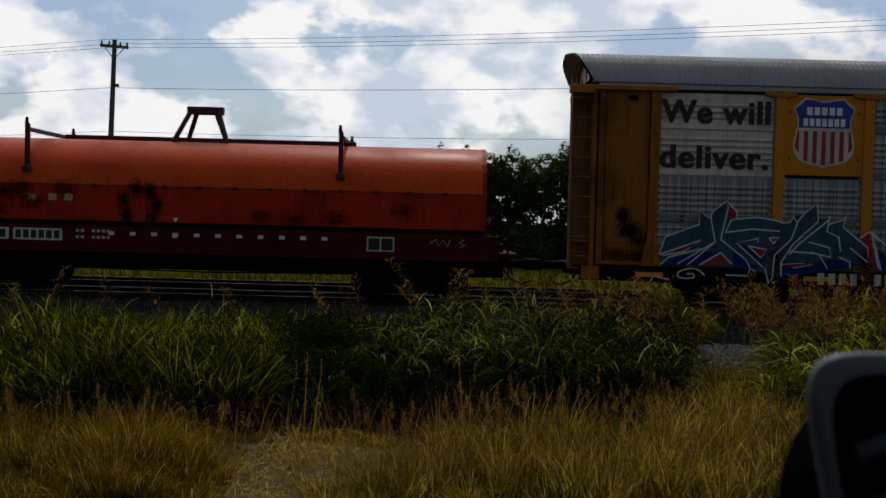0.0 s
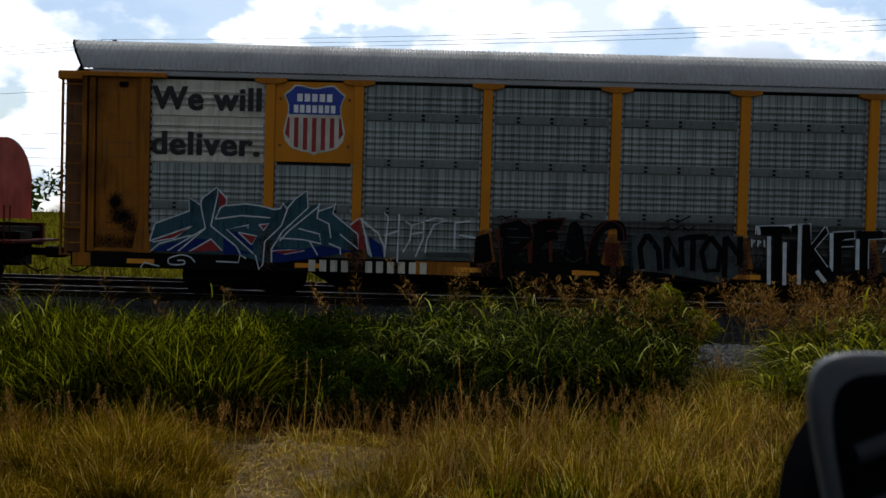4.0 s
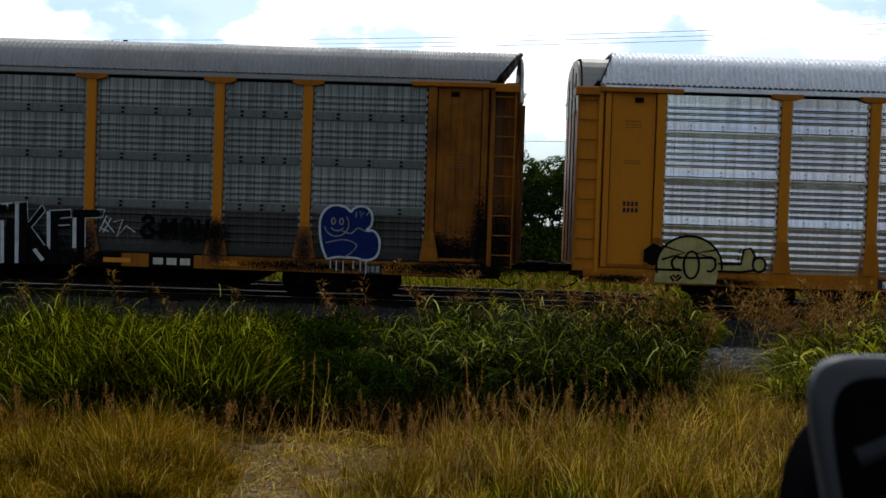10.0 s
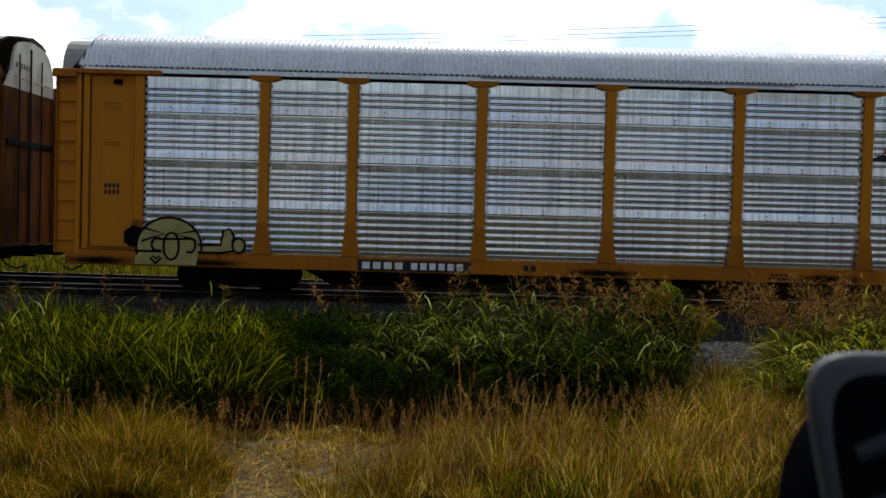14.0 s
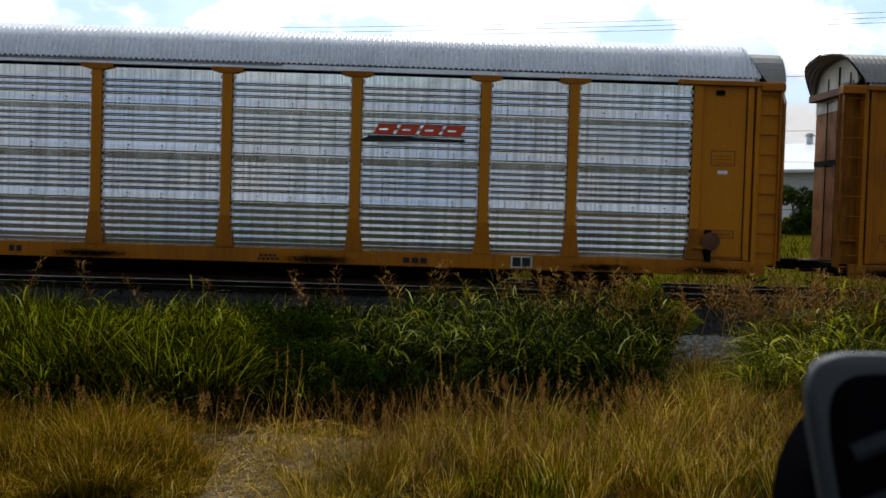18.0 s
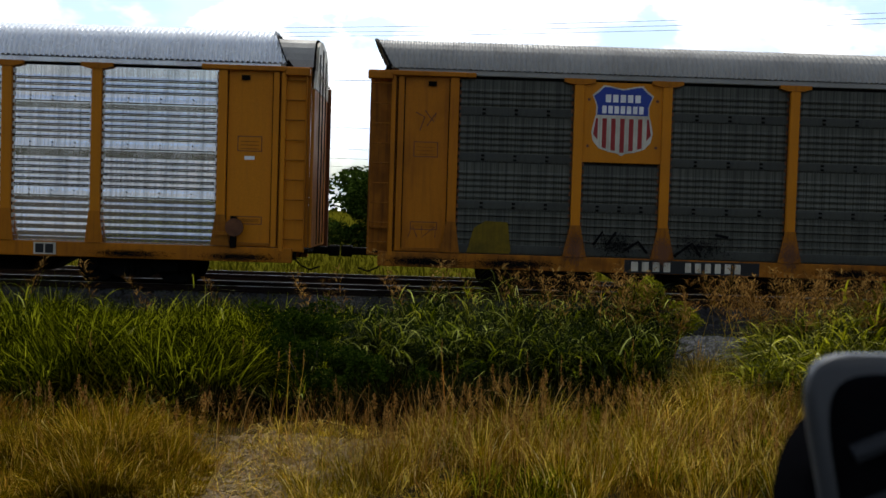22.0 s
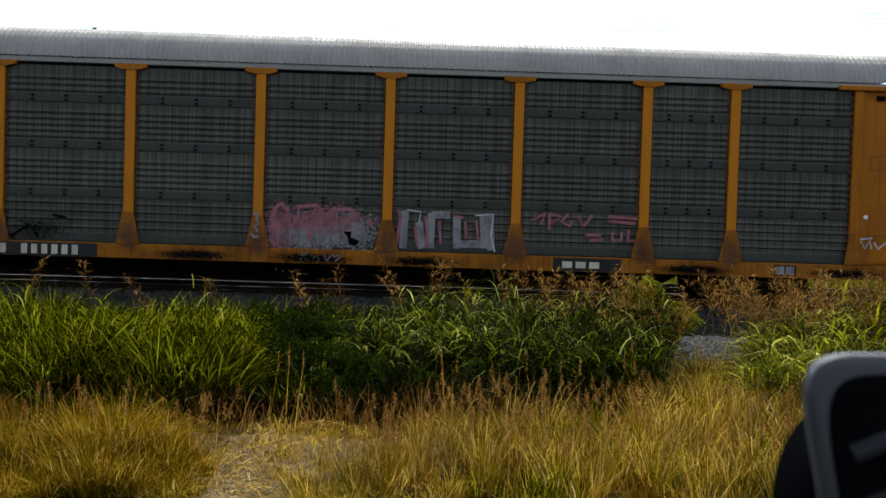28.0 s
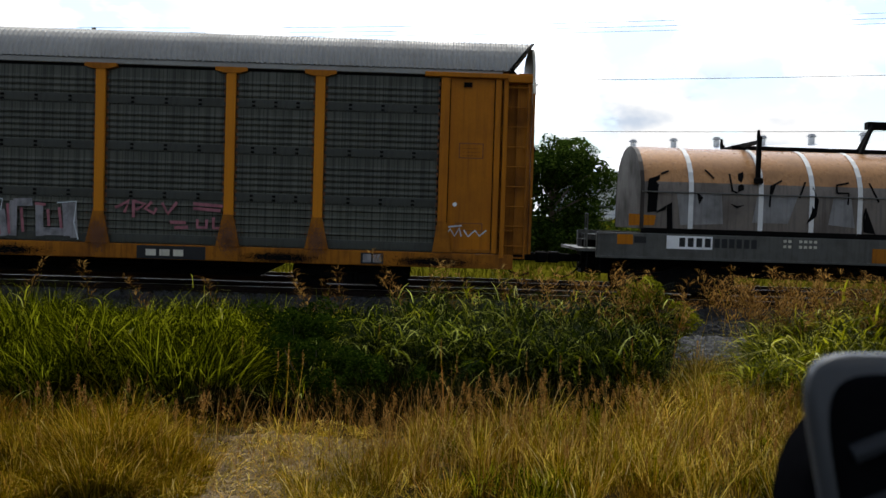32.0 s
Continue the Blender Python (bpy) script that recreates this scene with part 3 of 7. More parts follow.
def sheet_mesh(width, height, ribs, low, bright):
    """One side sheet: a plain band along its foot, pressed ribs with open slots above it. bright: the newer, crisper pressing."""
    s = Shape()
    prof, z0 = [(0, 0), (.0, .02)], .22
    step = (.155 if bright else .176) if low else .132
    gap, deep = (.026, .012) if bright else (.012, .020)
    if bright and low:
        z0 = .10
        prof += [(-.012, z0)]
    elif bright:
        prof += [(-.016, .022), (-.028, .045), (-.026, .075), (-.010, .145), (-.004, z0 - .02), (0, z0)]
    else:
        prof += [(-.030, .022), (-.030, .05), (-.024, .16), (-.016, z0 - .02), (0, z0)]
    for i in range(ribs):
        z = z0 + i * step
        if low and bright:
            prof += [(-.004, z + .012), (-.010, z + .100), (-.032, z + .110), (-.006, z + .148)]
        elif low:
            prof += [(0, z + step * .44), (-.012, z + step * .50), (-.046, z + step * .60), (0, z + step * .90)]
        else:
            prof += [(0, z + .012), (-deep, z + .040), (-deep, z + .048), None, (-deep + .002, z + .048 + gap), (0, z + .118)]
    prof += [(0, z0 + ribs * step + .01), (-.007 if bright else 0, height)]
    for i, (p, q) in enumerate(zip(prof, prof[1:])):
        if p and not q:
            w, q = width / 2, prof[i + 2]
            for a, b in ((-w, .012 - w), (w - .012, w)):
                s.add([(a, *p), (b, *p), (b, *q), (a, *q)], [(0, 1, 2, 3)])
        elif p and q:
            w = width / 2
            for a, b in ((-w, .012 - w), (.012 - w, w - .012), (w - .012, w)):
                s.add([(a, *p), (b, *p), (b, *q), (a, *q)], [(0, 1, 2, 3)])
    me = s.mesh("side_sheet")
    b = bmesh.new()
    b.from_mesh(me)
    bmesh.ops.remove_doubles(b, verts=b.verts[:], dist=.0005)
    bmesh.ops.recalc_face_normals(b, faces=b.faces[:])
    b.to_mesh(me)
    b.free()
    return me


SHEETS = {}
BOLT = Shape().box(-.036, .036, -.042, -.016, -.022, .022).mesh("bolt")
BOLT_SMALL = Shape().box(-.013, .013, -.042, -.018, -.010, .010).mesh("bolt")


def side_sheet(x0, x1, z0, z1, material, parent):
    key = (round(x1 - x0, 2), round(z1 - z0, 2), z0 < 1, material.name)
    if key not in SHEETS:
        SHEETS[key] = sheet_mesh(x1 - x0, z1 - z0, (5 if material is PANEL_NEW else 4) if z0 < 1 else int((z1 - z0 - .32) / .132), z0 < 1, material is PANEL_NEW)
    return part("side_sheet", SHEETS[key], material, parent, place=pose((x0 + x1) / 2, SHEET, z0))


def truck(parent, x, wheel_r=.42):
    """A four-wheeled freight truck."""
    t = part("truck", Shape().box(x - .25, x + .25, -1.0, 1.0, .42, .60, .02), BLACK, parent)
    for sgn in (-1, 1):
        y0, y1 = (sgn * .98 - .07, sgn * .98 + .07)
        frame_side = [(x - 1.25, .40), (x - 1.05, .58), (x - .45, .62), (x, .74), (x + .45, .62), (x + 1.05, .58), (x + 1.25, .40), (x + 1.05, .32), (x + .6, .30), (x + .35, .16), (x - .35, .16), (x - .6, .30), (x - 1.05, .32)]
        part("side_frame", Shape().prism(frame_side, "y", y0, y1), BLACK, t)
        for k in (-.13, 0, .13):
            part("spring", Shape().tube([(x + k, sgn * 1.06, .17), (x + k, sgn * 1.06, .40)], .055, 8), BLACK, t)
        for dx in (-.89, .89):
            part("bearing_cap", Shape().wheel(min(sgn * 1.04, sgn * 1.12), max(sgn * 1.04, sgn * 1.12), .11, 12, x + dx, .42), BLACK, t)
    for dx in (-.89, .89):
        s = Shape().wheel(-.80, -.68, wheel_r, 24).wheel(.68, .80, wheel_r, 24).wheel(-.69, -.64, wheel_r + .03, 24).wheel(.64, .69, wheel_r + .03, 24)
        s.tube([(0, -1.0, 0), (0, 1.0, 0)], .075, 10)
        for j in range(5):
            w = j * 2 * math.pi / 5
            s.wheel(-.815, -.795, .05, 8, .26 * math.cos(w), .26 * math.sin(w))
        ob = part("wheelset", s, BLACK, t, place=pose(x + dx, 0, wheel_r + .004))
        WHEELS.append((ob, x + dx, wheel_r))
    return t


def coupler(parent, x, sgn, reach):
    s = Shape().box(*sorted((x - sgn * .1, x + sgn * (reach - .13))), -.10, .10, .76, .94, .02)
    s.box(*sorted((x + sgn * (reach - .26), x + sgn * reach)), -.16, .14, .72, .98, .03)
    part("coupler", s, BLACK, parent)
    part("brake_hose", Shape().tube([(x - sgn * .1, -.35, .72), (x + sgn * .1, -.36, .50), (x + sgn * .32, -.34, .40), (x + sgn * .55, -.30, .48)], .022, 6), BLACK, parent)
    part("uncoupling_lever", Shape().tube([(x + sgn * .02, -1.45, .80), (x + sgn * .06, -1.2, .66), (x + sgn * .06, -.3, .66), (x + sgn * .1, -.1, .85)], .014, 6), BLACK, parent)


ROOF_ARC = ((-1.52, 4.95), (-1.47, 5.11), (-1.40, 5.26), (-1.31, 5.40), (-1.19, 5.52), (-1.00, 5.62), (-.6, 5.69), (0, 5.74))
ROOF_ARC_TALL = tuple((y, 4.95 + (z - 4.95) * 1.10) for y, z in ROOF_ARC)


def roof_mesh(eave_end, crown_end, lift_by=.018, half=ROOF_ARC, longer=0.0):
    """The arched corrugated roof; its ends are cut aslant from eave to crown."""
    arc = list(half) + [(-y, z) for y, z in reversed(half[:-1])]
    pitch = .118
    n = int(27.5 / pitch)
    rows = []
    for j, (y, z) in enumerate(arc):
        h = (z - 4.95) / .85
        e = eave_end + (crown_end - eave_end) * h
        ny, nz = y / 1.9, .65 + .35 * h
        row = []
        for i in range(n + 1):
            x = -13.6 + i * pitch
            for dx, lift in ((0, 0), (.035, lift_by), (.066, lift_by), (.10, 0)):
                xx = max(-e, min(e + longer * h, x + dx))
                row.append((xx, y + ny * lift, z + nz * lift))
        rows.append(row)
    m = len(rows[0])
    s = Shape()
    s.add([p for r in rows for p in r], [(j * m + i, j * m + i + 1, (j + 1) * m + i + 1, (j + 1) * m + i) for j in range(len(rows) - 1) for i in range(m - 1)])
    return s.mesh("roof")


def end_wall(parent, sgn, white_low, split, paint, number_bars=True):
    """The end doors: yellow below, white above, curved head, dark folding joint."""
    d = .22 if sgn > 0 else .45 if split else 0.0
    e = part("end_wall", Shape().box(sgn * 13.50 + d - .03, sgn * 13.50 + d + .03, -1.40, 1.40, .95, white_low), paint, parent)
    arc = [(y * .70, z - .07) for y, z in ROOF_ARC] + [(-y * .90, z - .07) for y, z in reversed(ROOF_ARC[:-1])]
    a, b = sorted((sgn * 13.52 + d - .03, sgn * 13.52 + d + .03))
    part("end_head", Shape().prism([(-1.38, white_low), *arc, (1.38, white_low)], "x", a, b), WHITE_OLD, e, "weathered white end head")
    x = sgn * 13.56 + d
    for y, w in ((-.02, .03), (.62, .012), (-.66, .012)):
        part("door_joint", Shape().box(x - .012, x + .012, y - w, y + w, 1.0, 5.5 if abs(y) < .1 else 5.3), BLACK, e)
    if split:
        part("latch_bar", Shape().box(x - .02, x + .02, -1.3, 1.3, 3.22, 3.34), BLACK, e)
    for y in (-.9, -.4, .4, .9):
        part("grab_iron", Shape().tube([(x, y - .15, 4.75), (x + sgn * .06, y - .15, 4.75), (x + sgn * .06, y + .15, 4.75), (x, y + .15, 4.75)], .012, 6), WHITE_OLD, e)
    if number_bars:
        for k in range(6):
            part("number_bar", Shape().box(x - .003, x + .003, -.85 + k * .14, -.78 + k * .14, 4.98, 5.10), BLACK_PAINT, e)
    if sgn > 0:
        for y0 in (-1.40, 1.36):
            part("end_return", Shape().box(13.36, 13.67, y0, y0 + .04, .95, 4.93), paint, e)
    # far corner post of the other side
    d = 1.7 * d if split else .22 if sgn > 0 else .16
    part("corner_post", Shape().box(*sorted((sgn * 13.36 + d, sgn * 13.62 + d)), 1.41, 1.55, .80, 4.78, .02), RUST, e)


def ladder(parent, sgn, open_bay, paint, back):
    """The ladder bay at a car's corner: two stiles, eight rungs, a plate behind."""
    x0, x1 = (13.04, 13.60) if sgn > 0 else (-13.60, -13.04)
    inner = x0 if sgn > 0 else x1
    l = part("ladder", Shape().box(x0, x1, FRONT + .30 if open_bay else FRONT + .10, FRONT + .33 if open_bay else FRONT + .13, .86, 4.76), back, parent)
    w = sgn * .10
    part("stile", Shape().box(min(inner, inner + w), max(inner, inner + w), FRONT, FRONT + .28, .84, 4.78, .012), paint, l)
    outer = x1 if sgn > 0 else x0
    part("stile", Shape().box(min(outer, outer - sgn * .03), max(outer, outer - sgn * .03), FRONT + .005, FRONT + .12, .84, 4.78, .008), YELLOW if not open_bay else YELLOW_RUST, l)
    for k in range(9):
        z = 1.12 + k * .435
        part("rung", Shape().tube([(x0 + .05, FRONT + .02, z), (x1 - .02, FRONT + .02, z)], .016, 6), YELLOW_RUST, l)
    for z in (.86, 1.45):
        part("bracket", Shape().box(x0 + .03, x1 - .03, FRONT + .12, FRONT + .3, z - .02, z + .02), YELLOW_RUST, l)


def end_bay(parent, sgn, wide_beam, open_ladder, marks, paint=YELLOW):
    """The yellow end sheet between the last post and the ladder, with its beam above."""
    part("corner_filler", Shape().box(*sorted((sgn * 12.95, sgn * 13.12)), -1.41, -1.30, .92, 4.80), BLACK, parent)
    part("eave_filler", Shape().box(*sorted((sgn * 12.6, sgn * 13.30)), -1.36, 1.36, 4.80, 4.96), RUST, parent)
    a, b = (11.66, 13.02) if sgn > 0 else (-13.02, -11.66)
    e = part("end_sheet", Shape().box(a, b, -1.46, -1.42, .94, 4.78), paint, parent)
    inner = sgn * 11.66
    part("jamb", Shape().box(min(inner, inner + sgn * .20), max(inner, inner + sgn * .20), FRONT, -1.38, .94, 4.78, .015), paint, e)
    part("jamb_foot", Shape().prism([(inner - sgn * .10, .94), (inner + sgn * .34, .94), (inner + sgn * .20, 1.62), (inner, 1.62)], "y", FRONT - .012, FRONT + .02), YELLOW_RUST, e)
    j2 = sgn * 12.86
    for xx in (inner + sgn * .20, j2 - sgn * .022, j2 + sgn * .13):
        part("joint", Shape().box(*sorted((xx, xx + sgn * .020)), -1.466, -1.462, .98, 4.76), BLACK, e)
    part("joint", Shape().box(*sorted((inner - sgn * .03, inner)), SHEET - .030, SHEET - .026, .95, 4.74), BLACK, e)
    part("jamb", Shape().box(min(j2, j2 + sgn * .13), max(j2, j2 + sgn * .13), FRONT + .02, -1.38, .94, 4.78, .012), paint, e)
    part("top_beam", Shape().box(*sorted((sgn * wide_beam, sgn * 13.65)), FRONT - .05, FRONT + .20, 4.78, 4.885, .012), YELLOW, e)
    part("beam_end", Shape().box(*sorted((sgn * 13.12, sgn * 13.66)), FRONT - .06, FRONT + .16, 4.70, 4.86, .012), YELLOW, e)
    part("lamp_bracket", Shape().box(*sorted((sgn * 12.16, sgn * 12.34)), -1.52, -1.46, 4.58, 4.68), BLACK, e)
    x = sgn * 12.36
    if marks:
        for z0, z1, w in ((3.02, 3.36, .27), (1.42, 1.60, .30)):
            for q in ((x - w, x + w, z0, z0 + .02), (x - w, x + w, z1 - .02, z1), (x - w, x - w + .02, z0, z1), (x + w - .02, x + w, z0, z1)):
                part("stencil_frame", Shape().box(q[0], q[1], -1.465, -1.4615, q[2], q[3]), RUST, e)
            for k in range(3):
                part("stencil_bar", Shape().box(x - w + .07, x + w - .07, -1.464, -1.4612, z0 + .05 + k * (z1 - z0 - .1) / 3, z0 + .07 + k * (z1 - z0 - .1) / 3), YELLOW_RUST, e)
    else:
        for z in (4.15, 4.08, 4.02, 3.28, 3.23):
            part("stencil_bar", Shape().box(x - .18, x + .18, -1.465, -1.4615, z, z + .025), YELLOW_RUST, e)
        for z in (2.30, 2.16):
            for k in range(4):
                part("number_bar", Shape().box(x - .17 + k * .09, x - .11 + k * .09, -1.465, -1.4615, z, z + .10), BLACK_PAINT, e)
    part("step_plate", Shape().box(*sorted((sgn * 12.0, sgn * 13.0)), -1.50, -1.44, .96, 1.02), YELLOW_RUST, e)
    ladder(parent, sgn, open_ladder, paint, LADDER_BACK if paint is YELLOW_DULL else YELLOW_RUST if paint is YELLOW else paint)
    return e


HALF_SHIELD = ((0, .955), (.10, .97), (.22, .995), (.32, 1.0), (.40, .93), (.50, .86), (.46, .78), (.43, .70), (.435, .58), (.47, .46), (.50, .33), (.47, .20), (.37, .10), (.20, .05), (.08, .035), (0, 0))


def shield(parent, cx, z0, w, h):
    """The railway's painted shield: white rim, blue head with two rows of pale bars, red and white stripes."""
    right = [(cx + u * w, z0 + v * h) for u, v in HALF_SHIELD]
    left = [(cx - u * w, z0 + v * h) for u, v in HALF_SHIELD[1:-1]]
    ring = right + left[::-1]
    y = FRONT + .052
    sh = part("shield", Shape().prism(ring, "y", y, y - .004), WHITE_OLD, parent, "painted shield emblem in blue, red and white")
    inner = [(cx + (x - cx) * .95, z0 + h / 2 + (z - z0 - h / 2) * .955) for x, z in ring]
    head_z = z0 + .53 * h

    def low(u):
        us = [p[0] for p in reversed(HALF_SHIELD)][:6]
        vs = [p[1] for p in reversed(HALF_SHIELD)][:6]
        return float(np.interp(abs(u), us, vs))
    head = [(x, max(z, head_z)) for x, z in inner if z > head_z - .05 * h]
    part("shield_head", Shape().patch(head, y - .006), SHIELD_BLUE, sh)
    n = 13
    for i in range(0, n, 2):
        u0, u1 = -.47 + .94 * i / n, -.47 + .94 * (i + 1) / n
        pts = [(cx + u0 * w, z0 + h * (low(u0) + .03)), (cx + u1 * w, z0 + h * (low(u1) + .03)), (cx + u1 * w, head_z), (cx + u0 * w, head_z)]
        if i in (0, 12):
            k = .43 if i else -.43
            pts = [(cx + u0 * w, z0 + .30 * h), (cx + u1 * w, z0 + .22 * h), (cx + u1 * w, head_z), (cx + (u0 if i else k) * w, head_z)] if i == 0 else [(cx + u0 * w, z0 + .22 * h), (cx + u1 * w, z0 + .30 * h), (cx + k * w, head_z), (cx + u0 * w, head_z)]
        part("stripe", Shape().patch(pts, y - .006), SHIELD_RED, sh)
    for row, (count, ww, zz) in enumerate(((5, .60, .76), (7, .70, .60))):
        step = ww * w / count
        for k in range(count):
            x = cx - ww * w / 2 + k * step
            part("pale_bar", Shape().box(x + step * .14, x + step * .86, y - .009, y - .006, z0 + zz * h, z0 + (zz + .11) * h), WHITE_PAINT, sh)


def autorack(x0, label, sheets, roof_mat, roof_ends, wide_beam, open_ladders, end_low, sill_mat, marks=(True, True), plate=False, words=False):
    """A three-deck covered car carrier: flat car, posts, ribbed sheets, arched roof, end doors."""
    car = thing("autorack_car", label, "railway car", pose(x0, TRACK_Y, 0), group="cars of the freight train")
    part("side_sill", Shape().box(-13.35, 13.35, FRONT + .01, FRONT + .13, .60, .925, .015), sill_mat, car)
    part("side_sill", Shape().box(-13.35, 13.35, -FRONT - .13, -FRONT - .01, .60, .925, .015), sill_mat, car)
    part("deck", Shape().box(-13.48, 13.68, -1.38, 1.38, .84, .92), BLACK, car)
    part("centre_sill", Shape().prism([(-13.2, .60), (-8.3, .60), (-7.6, .22), (7.6, .22), (8.3, .60), (13.2, .60), (13.2, .84), (-13.2, .84)], "y", -.42, .42), BLACK, car)
    for k in range(9):
        x = -7.2 + k * 1.8
        part("cross_bearer", Shape().prism([(-1.42, .60), (-.42, .28), (.42, .28), (1.42, .60), (1.42, .84), (-1.42, .84)], "x", x - .06, x + .06), BLACK, car)
    part("brake_reservoir", Shape().tube([(-2.6, -.95, .50), (-1.4, -.95, .50)], .20, 12), BLACK, car)
    part("brake_rod", Shape().tube([(-7.4, -.9, .45), (7.4, -.9, .45)], .02, 6), BLACK, car)
    for x in (-9.75, 9.75):
        truck(car, x)
    for sgn in (-1, 1):
        coupler(car, sgn * 13.30, sgn, .97)
    part("far_side", Shape().box(-13.0, 13.0, 1.40, 1.44, .93, 4.98), sheets, car)
    # Added black sheet in place of the shaded interior behind the slots.
    part("slot_backing", Shape().box(-11.9, 11.9, -1.30, -1.28, .93, 4.94), BLACK_PAINT, car, "added black backing that darkens the sheet slots")
    part("eave_rail", Shape().box(-13.0, 13.0, -1.50, -1.36, 4.83, 4.95, .012), roof_mat, car)
    part("gutter_gap", Shape().box(-11.6, 11.6, -1.44, -1.40, 4.77, 4.83), BLACK, car)
    part("roof", roof_mesh(*roof_ends, .046 if sheets is PANEL_NEW else .024, ROOF_ARC_TALL if sheets is PANEL_NEW else ROOF_ARC, 0.0 if sheets is PANEL_NEW else .20), roof_mat, car)
    for i, (a, b) in enumerate(BAYS):
        l, r = a + (.105 if i else 0), b - (.105 if i < 8 else 0)
        for j, (z0, z1) in enumerate(BANDS):
            if plate and i == 1 and j < 2:
                continue
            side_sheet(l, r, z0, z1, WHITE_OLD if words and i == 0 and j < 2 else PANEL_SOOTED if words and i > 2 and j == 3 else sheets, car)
        # bolts in the plain bands
        for j in (0, 1, 2):
            if plate and i == 1 and j < 1 or words and i == 0 and j < 2:
                continue
            for f in (.22, .5, .78):
                for dz in (.06, .15):
                    part("bolt", BOLT_SMALL if sheets is PANEL_NEW else BOLT, BLACK, car, place=pose(l + (r - l) * f, SHEET, BANDS[j][0] + dz))
        n_teeth = 22
        for edge in (l + .030, r - .030):
            s = Shape()
            for k in range(n_teeth):
                z = 1.1 + k * .166
                s.box(edge - .022, edge + .022, SHEET - .036, SHEET - .030, z, z + .09)
            part("edge_strip", s, PALE if sheets is PANEL_NEW else ROOF_OLD if words else RUST, car, "saw-toothed galvanised edge strip", kind="stuff")
    foot = .195 if sheets is PANEL_NEW else .26
    for i, x in enumerate(POSTS):
        p = part("post", Shape().box(x - .105, x + .105, FRONT, -1.36, .93, 4.74, .012), YELLOW_CLEAN, car)
        part("joint", Shape().box(x - .118, x + .118, SHEET - .030, SHEET - .026, .93, 4.70), BLACK, p)
        part("post_cap", Shape().prism([(x - .345, 4.84), (x - .345, 4.765), (x - .17, 4.715), (x + .17, 4.715), (x + .345, 4.765), (x + .345, 4.84)], "y", FRONT - .02, -1.40), YELLOW, p)
        part("post_foot", Shape().prism([(x - foot, .93), (x + foot, .93), (x + .115, 1.62), (x - .115, 1.62)], "y", FRONT - .015, FRONT + .02), YELLOW if sheets is PANEL_NEW else YELLOW_RUST, p, "flared post foot")
    for sgn, marked in zip((-1, 1), marks):
        end_bay(car, sgn, wide_beam, open_ladders, marked, YELLOW_DULL if words else YELLOW_CLEAN if sheets is PANEL_NEW else YELLOW)
        end_wall(car, sgn, end_low, sheets is not PANEL_NEW, END_GRIME if words else YELLOW if sheets is PANEL_NEW else YELLOW_RUST)
        # dark slanting roof brace at the end
        e, c = roof_ends
        c += .20 if sgn > 0 and sheets is not PANEL_NEW else 0.0
        s = Shape()
        for (y0, z0), (y1, z1) in zip(ROOF_ARC, ROOF_ARC[1:]):
            h0, h1 = (z0 - 4.95) / .85, (z1 - 4.95) / .85
            xa, xb = sgn * (e + (c - e) * h0), sgn * (e + (c - e) * h1)
            for m in (1, -1):
                s.add([(xa - sgn * .03, m * y0 * 1.012, z0 + .02), (xa + sgn * .03, m * y0 * 1.012, z0 + .02), (xb + sgn * .03, m * y1 * 1.012, z1 + .035), (xb - sgn * .03, m * y1 * 1.012, z1 + .035)], [(0, 1, 2, 3)])
        if sheets is PANEL_NEW:
            shell, cap_x = Shape(), 13.71 if sgn > 0 else -13.50
            cap = [(y * .955, z - .045) for y, z in ROOF_ARC] + [(-y * .955, z - .045) for y, z in reversed(ROOF_ARC[:-1])]
            for (y0, z0), (y1, z1) in zip(cap, cap[1:]):
                shell.add([(sgn * 12.5, y0, z0), (cap_x, y0, z0), (cap_x, y1, z1), (sgn * 12.5, y1, z1)], [(0, 1, 2, 3)])
            part("end_canopy", shell, ROOF_PALE, car, "smooth pale canopy under the roof's end")
        part("roof_end_seal", s, BLACK, car, "black rubber roof end seal")
        part("gusset", Shape().prism([(sgn * (e - .02), 4.90), (sgn * (e + .16), 4.90), (sgn * (e + .03), 5.06)], "y", -1.46, -1.40), BLACK, car)
    if plate:
        pl = part("emblem_plate", Shape().box(-9.02 + .10, -7.075 - .10, FRONT + .056, -1.42, 3.02, 4.78, .008), YELLOW_CLEAN, car, "yellow emblem plate")
        for x in (-8.80, -7.29):
            for z in (3.38, 4.40):
                part("bolt_head", Shape().wheel(FRONT + .045, FRONT + .058, .035, 8, x, z), RUST, pl)
        shield(pl, -8.05, 3.18, 1.36, 1.54)
    return car


def reflectors(car, xs, w=.6, z=.70):
    for x in xs:
        part("reflector", Shape().box(x - w / 2, x + w / 2, FRONT - .002, FRONT + .012, z, z + .10), REFLECT, car)


def bars(car, x0, count, pitch, w, z0, z1, material, y=FRONT - .004, gap_at=None):
    """Writing too small or of a kind that stays unwritten: plain bars of its size."""
    for k in range(count):
        x = x0 + k * pitch + (pitch * 1.2 if gap_at is not None and k >= gap_at else 0)
        part("number_bar", Shape().box(x, x + w, y, y + .003, z0, z1), material, car)

